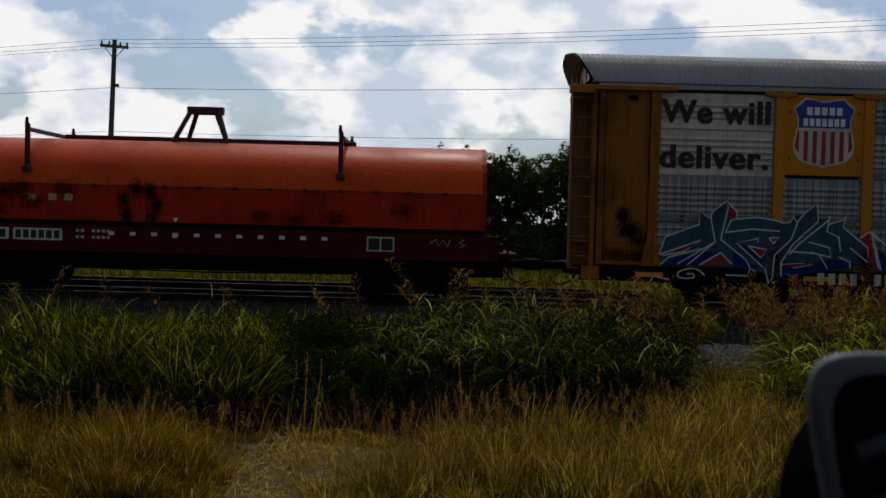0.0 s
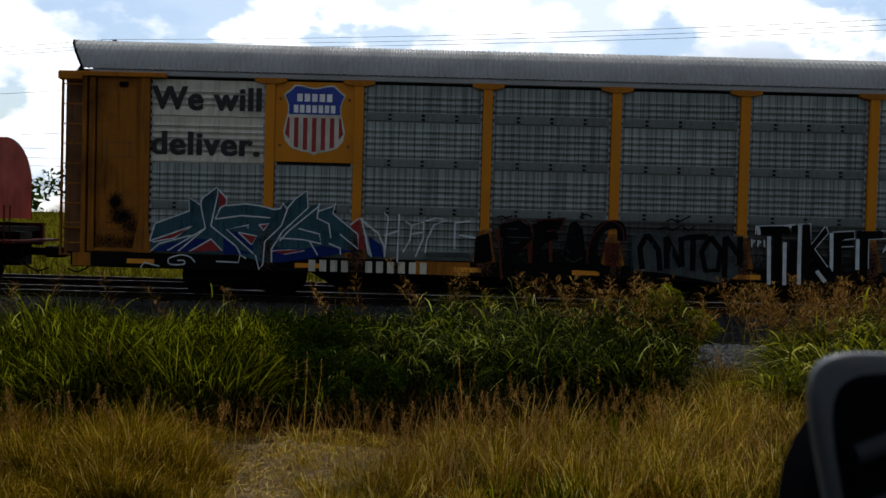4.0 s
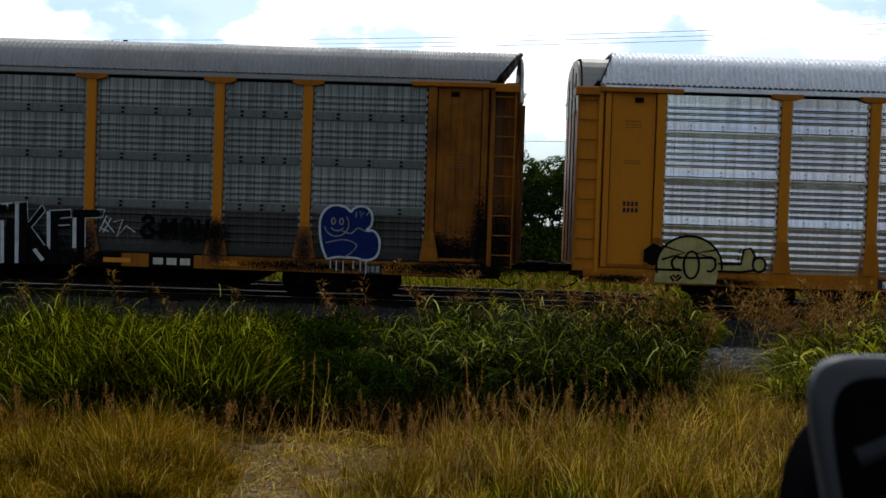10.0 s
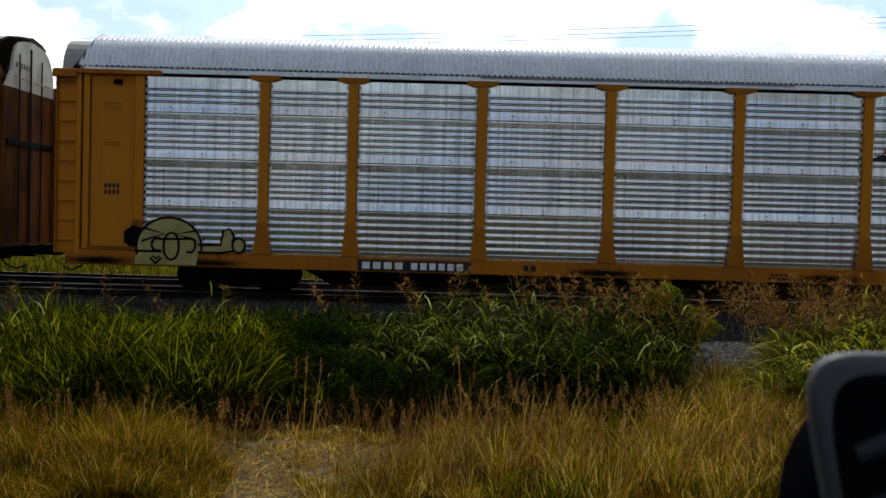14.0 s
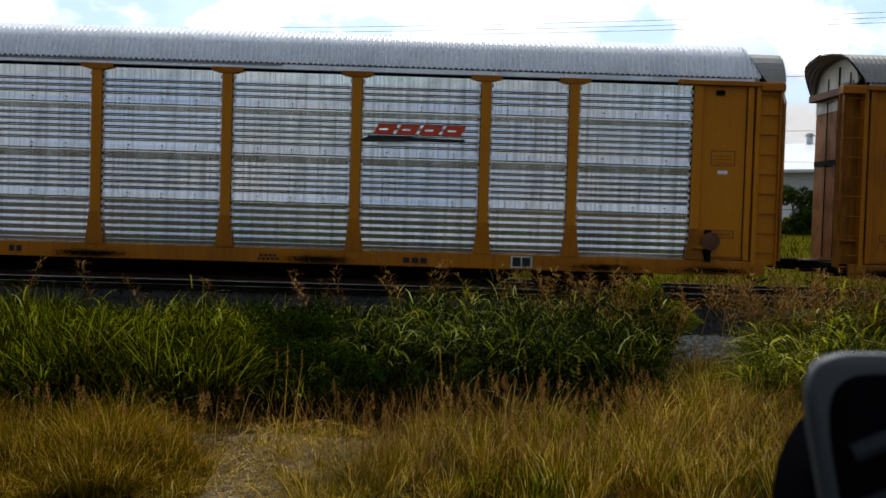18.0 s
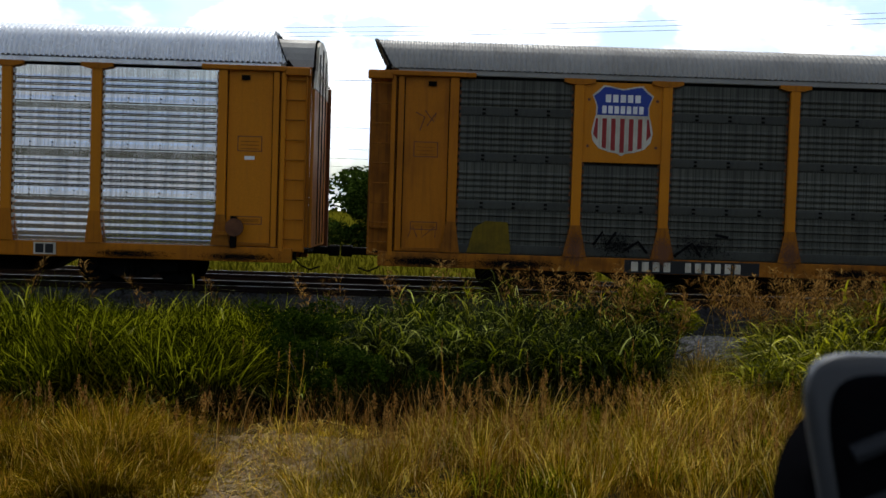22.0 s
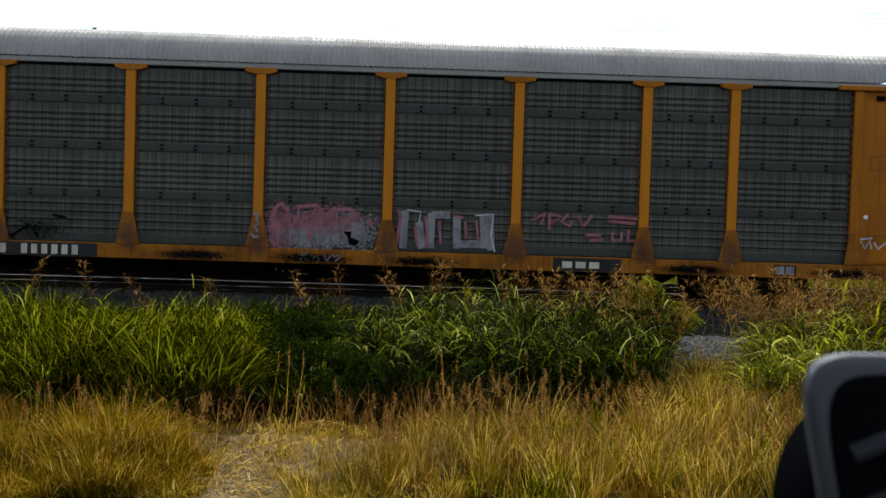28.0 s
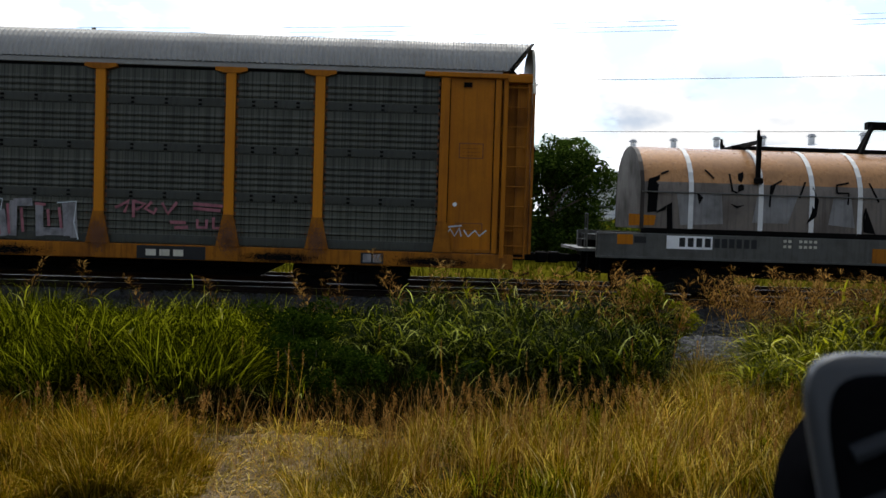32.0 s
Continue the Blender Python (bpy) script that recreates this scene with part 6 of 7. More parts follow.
def dress_coils():
    c = coil_a
    for k in range(16):
        x = -6.1 + k * .775
        part("hood_lug", Shape().box(x - .05, x + .05, -HOOD_W - .03, -HOOD_W + .02, 2.36, 2.44, .01), DARK_RED, c)
    part("hood_seam", Shape().box(-6.4, 6.4, -HOOD_W - .008, -HOOD_W + .01, 2.395, 2.412), DARK_RED, c)
    for k in range(11):
        x = -1.9 + k * .47
        part("reflector", Shape().box(x + .02, x + .145, FRONT + .052, FRONT + .062, 1.31, 1.385), PALE, c, "pale reflective dash")
    y = FRONT + .05
    part("number_field", Shape().box(-3.98, -2.90, y, y + .012, 1.16, 1.42), WHITE_OLD, c, "white number field")
    bars(c, -3.93, 6, .17, .12, 1.20, 1.38, BLACK_PAINT, y=y - .004)
    part("number_field", Shape().box(-4.9, -4.08, y, y + .012, 1.16, 1.42), WHITE_OLD, c, "white number field")
    bars(c, -4.85, 4, .19, .13, 1.20, 1.38, BLACK_PAINT, y=y - .004)
    for z in (1.36, 1.22):
        bars(c, -2.60, 6, .11, .07, z, z + .06, WHITE_OLD, y=y - .002, gap_at=2)
    part("triangle_mark", Shape().patch([(-.48, 1.72), (-.36, 1.72), (-.42, 1.62)], -HOOD_W - .02), WHITE_PAINT, c)
    part("triangle_mark", Shape().patch([(-.48, 1.28), (-.36, 1.28), (-.42, 1.40)], y - .002), WHITE_PAINT, c)
    b = part("wheel_data_plate", Shape().box(3.82, 4.42, y - .004, y + .012, 1.10, 1.42), WHITE_OLD, c, "white-framed black data plate")
    for x in (3.85, 4.14):
        part("plate_field", Shape().box(x, x + .25, y - .008, y, 1.13, 1.39), BLACK_PAINT, b)
    strokes(c, "graffiti", "white scribble on the sill", SPRAY_PALE, .03, y - .002, [(5.2, 1.3), (5.35, 1.4), (5.4, 1.25), (5.5, 1.38), (5.6, 1.25), (5.65, 1.4)], [(5.95, 1.4), (5.85, 1.33), (6.0, 1.28), (5.88, 1.24)])
    ring = [(-1.5, 1.75), (-1.55, 2.1), (-1.3, 2.35), (-1.0, 2.3), (-.85, 2.0), (-.95, 1.7)]
    for k, (x, z) in enumerate(ring + [(-4.4, 1.8), (-4.2, 2.2), (-3.9, 2.3), (-3.6, 2.0), (-4.6, 2.2), (-2.9, 2.3), (1.5, 1.8), (2.2, 1.7), (3.1, 1.8), (4.6, 2.0)]):
        soot(c, x, z, .16 if k < 6 else .4, .22, 150, -HOOD_W - .012, "sooty smudge on the hood", SPRAY_BLACK, .011, seed=60 + k)
    for x, z in ((-3.6, 2.1), (-3.15, 2.12), (-2.8, 2.12)):
        part("faded_patch", Shape().patch([(x - .09, z - .07), (x + .09, z - .08), (x + .1, z + .06), (x - .08, z + .08)], -HOOD_W - .010), SPRAY_CREAM, c)
    c = coil_b
    for x in (-4.68, -3.12, -1.98, -.9, .75, 2.2, 3.4, 5.0):
        s = Shape()
        prof = [(yy * 1.008, zz + .014) for yy, zz in hood_profile(1.6, 4.0)]
        for (y0, z0), (y1, z1) in zip(prof, prof[1:]):
            s.add([(x - .055, y0, z0), (x + .055, y0, z0), (x + .055, y1, z1), (x - .055, y1, z1)], [(0, 1, 2, 3)])
        part("strap_band", s, PALE, c, "pale painted band over the hood")
    part("hood_rail", Shape().tube([(-5.78, -HOOD_W - .05, 2.42), (5.78, -HOOD_W - .05, 2.42)], .018, 6), SILL_GREY, c)
    y = FRONT + .05
    part("number_field", Shape().box(-5.2, -4.18, y, y + .012, 1.17, 1.46), WHITE_PAINT, c, "white number field")
    bars(c, -4.92, 4, .19, .13, 1.22, 1.42, BLACK_PAINT, y=y - .004)
    bars(c, -4.14, 6, .165, .12, 1.22, 1.42, BLACK_PAINT, y=y - .002)
    for z in (1.38, 1.26):
        bars(c, -2.6, 6, .11, .07, z, z + .06, WHITE_OLD, y=y - .002, gap_at=2)
    part("sill_patch", Shape().box(-6.3, -5.95, y - .002, y + .012, 1.24, 1.46), YELLOW, c, "yellow sill patch")
    part("sill_patch", Shape().box(-.6, 2.8, y - .002, y + .012, .98, 1.3), YELLOW_RUST, c, "yellow sill patch")
    fields(c, "graffiti", "orange sprayed patch", YELLOW, -HOOD_W - .012, [(-6.05, 1.66), (-6.05, 1.92), (-5.45, 1.90), (-5.48, 1.68)])
    part("wheel_data_plate", Shape().box(-5.92, -5.66, y - .002, y + .012, 1.28, 1.42), BLACK_PAINT, c)
    # black letters, wrapped over the hood's shoulder
    def wrapped(shape, out):
        shape.v = [(x, -HOOD_W * math.sqrt(max(0, 1 - (max(0, z - 2.4) / 1.1) ** 2)) - out, z) for x, y, z in shape.v]
        return shape
    fields(c, "graffiti", "smoky pale grey letter fills", SPRAY_PALE_GREY, -HOOD_W - .010, [(-4.9, 1.7), (-5.0, 2.4), (-4.0, 2.42), (-3.95, 1.75)], [(-3.3, 1.8), (-3.2, 2.42), (-2.3, 2.42), (-2.5, 1.8)], [(-1.6, 1.8), (-1.5, 2.4), (-1.1, 2.4), (-1.0, 1.75)], [(.2, 1.7), (.3, 2.4), (1.2, 2.4), (1.1, 1.7)])
    first = None
    for pts in ([(-5.63, 2.71), (-5.5, 2.75), (-5.51, 2.38), (-5.67, 2.38)], [(-5.5, 2.75), (-5.36, 2.81), (-5.43, 2.39), (-5.51, 2.38)], [(-5.64, 2.38), (-5.42, 2.39), (-5.44, 1.98), (-5.65, 1.96)],
                [(-5.22, 2.13), (-5.1, 2.2), (-5.07, 1.6), (-5.2, 1.6)], [(-5.44, 1.99), (-5.22, 2.13), (-5.24, 2.02), (-5.44, 1.95)], [(-4.56, 2.44), (-4.41, 2.32), (-4.5, 2.16)],
                [(-3.62, 2.88), (-3.49, 2.93), (-3.51, 2.52), (-3.64, 2.47)], [(-3.82, 2.21), (-3.65, 2.16), (-3.47, 2.19), (-3.65, 2.11)], [(-1.97, 2.65), (-1.83, 2.34), (-1.87, 1.98), (-1.98, 2.08)],
                [(-1.87, 1.98), (-2.09, 1.8), (-1.98, 2.08)], [(-0.77, 2.2), (-0.53, 1.62), (-0.79, 1.66)], [(-2.9, 2.59), (-2.79, 2.66), (-2.87, 2.41), (-2.92, 2.41)]):
        s = wrapped(Shape().patch(pts, 0), .020)
        if first:
            part("fill", s, SPRAY_BLACK, first)
        else:
            first = part("graffiti", s, SPRAY_BLACK, c, "black sprayed angular letters")
    for pts in ([(-5.17, 2.9), (-5.35, 2.82)], [(-3.81, 2.87), (-3.77, 2.49), (-3.64, 2.44)], [(-2.93, 2.16), (-2.9, 2.62), (-2.65, 2.75)],
                [(-2.13, 2.74), (-2.27, 2.38)], [(-1.43, 2.51), (-1.43, 2.69), (-1.15, 2.75)], [(-1.43, 2.51), (-1.17, 2.52), (-1.18, 2.26)],
                [(-0.69, 2.76), (-0.49, 2.34)], [(-0.79, 1.66), (-0.81, 2.02), (-0.77, 2.2)], [(-4.35, 2.95), (-4.17, 2.76)]):
        part("stroke", wrapped(Shape().ribbon(pts, .042, 0), .026), SPRAY_BLACK, first)


dress_coils()

# ---- behind the railway ----


def warehouse():
    """The long pale metal building across the field."""
    w = thing("warehouse", "long pale metal warehouse with a white roof and roof vents", "building", pose(13.9, 112, 0, 0, 0, -44))
    zb, ze, zr = 1.4, 6.5, 9.95
    L, W = 70.0, 27.0
    part("wall", Shape().box(0, L, 0, .25, zb - .4, ze), WALL_PALE, w)
    part("wall", Shape().box(0, L, W - .25, W, zb - .4, ze), WALL_PALE, w)
    for x in (0, L - .25):
        part("gable_wall", Shape().prism([(.25, zb - .4), (W - .25, zb - .4), (W - .25, ze), (W / 2, zr), (.25, ze)], "x", x, x + .25), WALL_PALE, w)
    part("wainscot", Shape().box(-.03, L, -.06, -.01, zb - .4, zb + 1.9), WALL_GREY, w)
    for sgn in (0, 1):
        a, b = (-.8, W / 2) if not sgn else (W + .8, W / 2)
        part("roof", Shape().prism([(a, ze), (a, ze + .25), (b, zr + .25), (b, zr)], "x", -.6, L + .6), ROOF_WHITE, w)
    part("gutter", Shape().box(-.6, L + .6, -1.0, -.8, ze - .05, ze + .2), ROOF_WHITE, w)
    for k in range(32):
        part("wall_rib", Shape().box(k * 2.2, k * 2.2 + .10, -.05, 0, zb + 1.9, ze), WALL_PALE, w)
    for k in range(12):
        x = 1.6 + k * 5.4
        v = part("roof_vent", Shape().tube([(x, W / 2, zr + .2), (x, W / 2, zr + .95)], .34, 12), WALL_PALE, w)
        part("vent_cap", Shape().tube([(x, W / 2, zr + 1.0), (x, W / 2, zr + 1.3)], .55, 12, .30), WALL_GREY, v)
    for x, ww, z0, z1 in ((6, 3.4, 1.2, 4.2), (14, 2.6, 3.0, 4.6), (24, 4.0, 1.2, 4.6)):
        d = part("loading_door", Shape().box(x, x + ww, -.10, .0, z0, z1), ROOF_WHITE, w)
        for k in range(4):
            part("door_rail", Shape().box(x, x + ww, -.12, -.10, z0 + .3 + k * (z1 - z0) / 4.4, z0 + .36 + k * (z1 - z0) / 4.4), WALL_GREY, d)
    a = part("awning", Shape().box(9.8, 15.5, -2.2, 0, 3.1, 3.3), ROOF_WHITE, w)
    for x in (10, 15.3):
        part("awning_post", Shape().tube([(x, -2.1, zb - .3), (x, -2.1, 3.1)], .06, 6), WALL_GREY, a)
    part("sign_plate", Shape().box(18.0, 18.5, -.08, 0, 4.3, 4.8), WALL_GREY, w)


warehouse()


def road_barrier(x, y):
    z = ground_height(x, y)
    b = thing("barrier", "yellow-striped barrier by the warehouse yard", "barrier", pose(x, y, z))
    for k in range(4):
        part("board", Shape().box(-1.2 + k * .62, -.66 + k * .62, -.03, .03, .45, .95), REFLECT if k % 2 == 0 else YELLOW, b)
    for k in (-1.2, 0, 1.2):
        part("post", Shape().box(k - .04, k + .04, .0, .08, -.02, .95), BLACK, b)


road_barrier(19.0, 84)
road_barrier(29.8, 80)


def parked_car(x, y):
    """A black estate car parked by the warehouse, side on."""
    c = thing("parked_car", "black car parked in front of the warehouse", "car", pose(x, y, ground_height(x, y)))
    body = [(-2.2, .30), (2.2, .30), (2.3, .62), (2.22, .92), (1.35, 1.02), (.95, 1.5), (-1.6, 1.56), (-2.15, 1.05), (-2.3, .6)]
    part("body", Shape().prism(body, "y", -.88, .88), CAR_BLACK, c)
    for q in ([(1.2, 1.04), (.88, 1.43), (-.1, 1.46), (-.1, 1.04)], [(-.2, 1.04), (-.2, 1.46), (-1.5, 1.48), (-1.85, 1.06)]):
        part("window", Shape().prism(q, "y", -.895, -.885), GLASS, c)
    for wx in (-1.4, 1.4):
        for wy in (-.80, .80):
            t = part("tyre", Shape().wheel(wy - .11, wy + .11, .33, 18, wx, .33), RUBBER, c)
            part("rim", Shape().wheel(wy - .12, wy - .11, .20, 14, wx, .33), TRIM_GREY, t)


parked_car(35.6, 88)


def utility_pole(x, y, z0, top):
    p = thing("utility_pole", "weathered timber utility pole with one crossarm", "utility pole", pose(x, y, z0, 0, 1.2, 15))
    h = top - z0
    part("pole", Shape().tube([(0, 0, -.3), (0, 0, h)], .17, 12, .11), WOOD_POLE, p)
    arm = part("crossarm", Shape().box(-.68, .68, -.14, -.05, h - .42, h - .28, .01), WOOD_POLE, p)
    for dx in (-.6, -.25, .28, .6):
        part("insulator", Shape().tube([(dx, -.10, h - .28), (dx, -.10, h - .10)], .05, 8, .035), TRIM_GREY, arm)
    for s in (-1, 1):
        part("brace", Shape().tube([(s * .5, -.12, h - .36), (0, -.14, h - 1.0)], .022, 6), WOOD_POLE, p)
    part("transformer_bracket", Shape().box(-.05, .30, -.16, -.08, h - 2.35, h - 2.2), TRIM_GREY, p)


LINE = (1, -.34)


def pole_at(k):
    x = -16.85 + k
    return x, 51 + (x + 16.85) * LINE[1]


for k in (-48.0, 0.0, 50.0):
    px, py = pole_at(k)
    utility_pole(px, py, ground_height(px, py), 10.45)


def overhead_wires():
    for dz, dy, r, label in ((10.30, -.8, .009, "high bare power line"), (10.0, -.25, .009, "high bare power line"), (10.32, .5, .009, "high bare power line"), (8.05, 0, .012, "lower insulated cable"), (5.9, .1, .010, "telephone cable")):
        s = Shape()
        for a, b in ((-48.0, 0.0), (0.0, 50.0)):
            pts = []
            for i in range(17):
                f = i / 16
                x, y = pole_at(a + (b - a) * f)
                pts.append((x, y + dy, dz - .45 * 4 * f * (1 - f)))
            s.tube(pts, r, 5)
        tagged(part("overhead_wire", s, WIRE, None), label + " strung between the poles", "wire", "wires of the pole line")


overhead_wires()


def far_wires():
    """A lower line across the field, its poles outside the view."""
    for x in (-62, 66):
        utility_pole(x, 82, ground_height(x, 82), 7.6)
    for z in (7.2, 6.45, 5.8):
        pts = [(-62 + 128 * i / 16, 82, z - .5 * 4 * (i / 16) * (1 - i / 16)) for i in range(17)]
        tagged(part("overhead_wire", Shape().tube(pts, .014, 5), WIRE, None), "thin dark cable strung across the field", "wire", "wires across the field")


far_wires()


def leaves(rng, centers, radii, n, size, flat=.6):
    """Leaf quads filling overlapping uneven lumps: verts and faces."""
    k = rng.choice(len(centers), n, p=(radii[:, 0] ** 2) / (radii[:, 0] ** 2).sum())
    d = rng.normal(0, 1, (n, 3))
    d /= np.linalg.norm(d, axis=1)[:, None]
    rr = rng.uniform(.45, 1.0, n) ** .5 * (1 + .22 * np.sin(d[:, 0] * 5 + k) * np.cos(d[:, 2] * 4 + 2 * k))
    p = centers[k] + d * rr[:, None] * radii[k]
    a = rng.normal(0, 1, (n, 3))
    a[:, 2] *= flat
    a /= np.linalg.norm(a, axis=1)[:, None]
    b = np.cross(a, rng.normal(0, 1, (n, 3)))
    b /= np.linalg.norm(b, axis=1)[:, None]
    s = size * rng.uniform(.5, 1.2, (n, 1))
    v = np.stack([p - a * s, p + b * s * .45, p + a * s, p - b * s * .45], 1).reshape(-1, 3)
    return v, np.arange(n * 4).reshape(-1, 4)


def tree(x, y, height, spread, seed, label, lumps=16, n=9000, size=.13, low=.12, twigs=0):
    rng = np.random.default_rng(seed)
    z0 = ground_height(x, y) - .05
    n = int(n * 2.4)
    t = thing("tree", label, "tree", pose(x, y, z0))
    trunk = part("trunk", Shape().tube([(0, 0, -.1), (.1, 0, height * .25), (-.05, .1, height * .5), (.05, 0, height * .8)], .16, 8, .05), BARK, t)
    c, r = [], []
    for i in range(lumps):
        h = rng.uniform(low, .86)
        w = spread * (1 - .55 * max(0, h - .45) / .55)
        c.append((rng.uniform(-1, 1) * w, rng.uniform(-.5, .5) * spread, h * height))
        q = rng.uniform(.22, .36) * spread + .30
        r.append((q, q, q * .8))
        if i % 2 == 0:
            part("limb", Shape().tube([(0, 0, height * (.15 + .4 * h)), (c[-1][0] * .5, c[-1][1] * .5, h * height * .85), c[-1]], .06, 6, .015), BARK, trunk)
    for i in range(12):
        c.append((rng.uniform(-1.2, 1.2) * spread, rng.uniform(-.4, .4) * spread, height * rng.uniform(.02, .28)))
        q = rng.uniform(.24, .34) * spread + .15
        r.append((q, q, q * .75))
    for i in range(twigs):
        a = (rng.uniform(-.9, .9) * spread, rng.uniform(-.3, .3) * spread, height * rng.uniform(.92, 1.06))
        part("limb", Shape().tube([(a[0] * .7, a[1], height * .7), a], .03, 5, .006), BARK, trunk)
        c.append(a)
        r.append((.16, .16, .30))
    v, f = leaves(rng, np.array(c), np.array(r), n, size)
    crown = stuff_mesh("crown", v, f, TREE_LEAF, "", "")
    crown.parent = t
    del crown["kind"]
    return t


tree(5.6, 45, 5.5, 2.9, 3, "dense dark green tree behind the tracks", 22, 30000, .085, .05)
tree(1.6, 46, 5.0, 2.6, 4, "dark green tree with thin twigs above its crown", 18, 22000, .085, .05, 7)
tree(-2.0, 47.5, 4.4, 2.2, 5, "low dark green tree", 15, 21000, .085, .05)
tree(-12.3, 48, 4.7, 2.2, 6, "green tree beside the pole line", 15, 15000, .085, .08, 3)
tree(-8.0, 49, 2.3, 2.0, 7, "low green tree by the field's edge", 12, 11000, .085, .05)
tree(20.2, 64, 3.4, 1.05, 8, "slim green bush tree in the field", 10, 4500, .13, .05)
tree(25.6, 70, 3.6, 1.5, 9, "small green bush tree before the warehouse", 9, 3500, .13, .05)


def far_woods():
    rng = np.random.default_rng(12)
    c = np.stack([rng.uniform(-150, 12, 260), rng.uniform(118, 135, 260), rng.uniform(2.2, 5.8, 260)], 1)
    r = np.stack([rng.uniform(1.5, 3.2, 260)] * 2 + [rng.uniform(1.0, 2.2, 260)], 1)
    v, f = leaves(rng, c, r, 26000, .42)
    stuff_mesh("far_woods", v, f, TREE_LEAF, "distant dark green line of woods beyond the field", "woods")
    # woods across the road, which the bright car sides mirror
    c = np.stack([rng.uniform(-150, 150, 420), rng.uniform(-92, -78, 420), rng.uniform(-.2, 1.7, 420)], 1)
    r = np.stack([rng.uniform(1.8, 3.4, 420)] * 2 + [rng.uniform(1.0, 1.6, 420)], 1)
    v, f = leaves(rng, c, r, 30000, .5)
    stuff_mesh("far_woods", v, f, TREE_LEAF, "dark green line of woods across the road", "woods")


far_woods()


def field_turf():
    """The mown yellow-green sward behind the tracks."""
    xs, ys = np.linspace(-120, 120, 41), np.linspace(32.3, 112, 41)
    v = np.array([(x, y, ground_height(x, y) + .10) for y in ys for x in xs])
    f = np.array([(j * 41 + i, j * 41 + i + 1, (j + 1) * 41 + i + 1, (j + 1) * 41 + i) for j in range(40) for i in range(40)])
    ob = stuff_mesh("field", v, f, TURF, "yellow-green grassy field behind the railway", "field")
    ob["kind"] = "structure"


field_turf()

# ---- grass ----


def blade_set(name, rng, root, height, width, lean, droop, material, label, facing=None):
    """Grass blades as tapered bent strips; root (n, 3), the rest per blade."""
    n = len(root)
    a = rng.uniform(0, 2 * np.pi, n) if facing is None else facing
    out = np.stack([np.cos(a), np.sin(a), np.zeros(n)], 1)
    b = a + np.pi / 2 + rng.uniform(-.9, .9, n)
    side = np.stack([np.cos(b), np.sin(b), np.zeros(n)], 1)
    levels = (0, .3, .58, .82, 1.0)
    taper = (.75, 1.0, .85, .5, .04)
    v = np.zeros((n, 10, 3))
    for i, (t, w) in enumerate(zip(levels, taper)):
        reach = height * (lean * t + droop * t ** 3)
        up = height * (t - .55 * droop * t ** 3.2)
        p = root + out * reach[:, None]
        p[:, 2] += up
        v[:, 2 * i] = p - side * (width * w / 2)[:, None]
        v[:, 2 * i + 1] = p + side * (width * w / 2)[:, None]
    q = np.array([(2 * i, 2 * i + 1, 2 * i + 3, 2 * i + 2) for i in range(4)])
    f = (q[None] + (np.arange(n) * 10)[:, None, None]).reshape(-1, 4)
    return stuff_mesh(name, v.reshape(-1, 3), f, material, label, "grass")


def on_ground(x, y):
    return np.stack([x, y, np.array([ground_height(a, b) for a, b in zip(x, y)]) - .02], 1)


def tufts(rng, cx, cy, per, radius):
    """Roots gathered in tufts round the given centres, and the way outwards from each centre."""
    k = np.repeat(np.arange(len(cx)), per)
    a, r = rng.uniform(0, 2 * np.pi, len(k)), radius * np.sqrt(rng.uniform(0, 1, len(k)))
    return cx[k] + r * np.cos(a), cy[k] + r * np.sin(a), a + rng.normal(0, .5, len(k)), k


def uneven(x, y, low=.7, high=1.2, scale=.9):
    """Height of growth from place to place."""
    f = np.array([noise.noise((a * scale, b * scale, 7.3)) for a, b in zip(x, y)])
    return low + (high - low) * np.clip(f * .9 + .5, 0, 1)


def mounds(rng, spots):
    """Roots filling rounded clumps. Spots: middle x and y, half widths, height, how many. Gives x, y, the way outwards, how far out (0 to 1) and the height."""
    out = []
    for cx, cy, rx, ry, h, n in spots:
        u, a = np.sqrt(rng.uniform(0, 1, n)), rng.uniform(0, 2 * np.pi, n)
        x, y = cx + rx * u * np.cos(a), cy + ry * u * np.sin(a)
        out.append((x, y, a + rng.normal(0, .5, n), u, h * (1 - .42 * u ** 2.4) * uneven(x, y, .68, 1.22, 1.1)))
    return [np.concatenate(c) for c in zip(*out)]


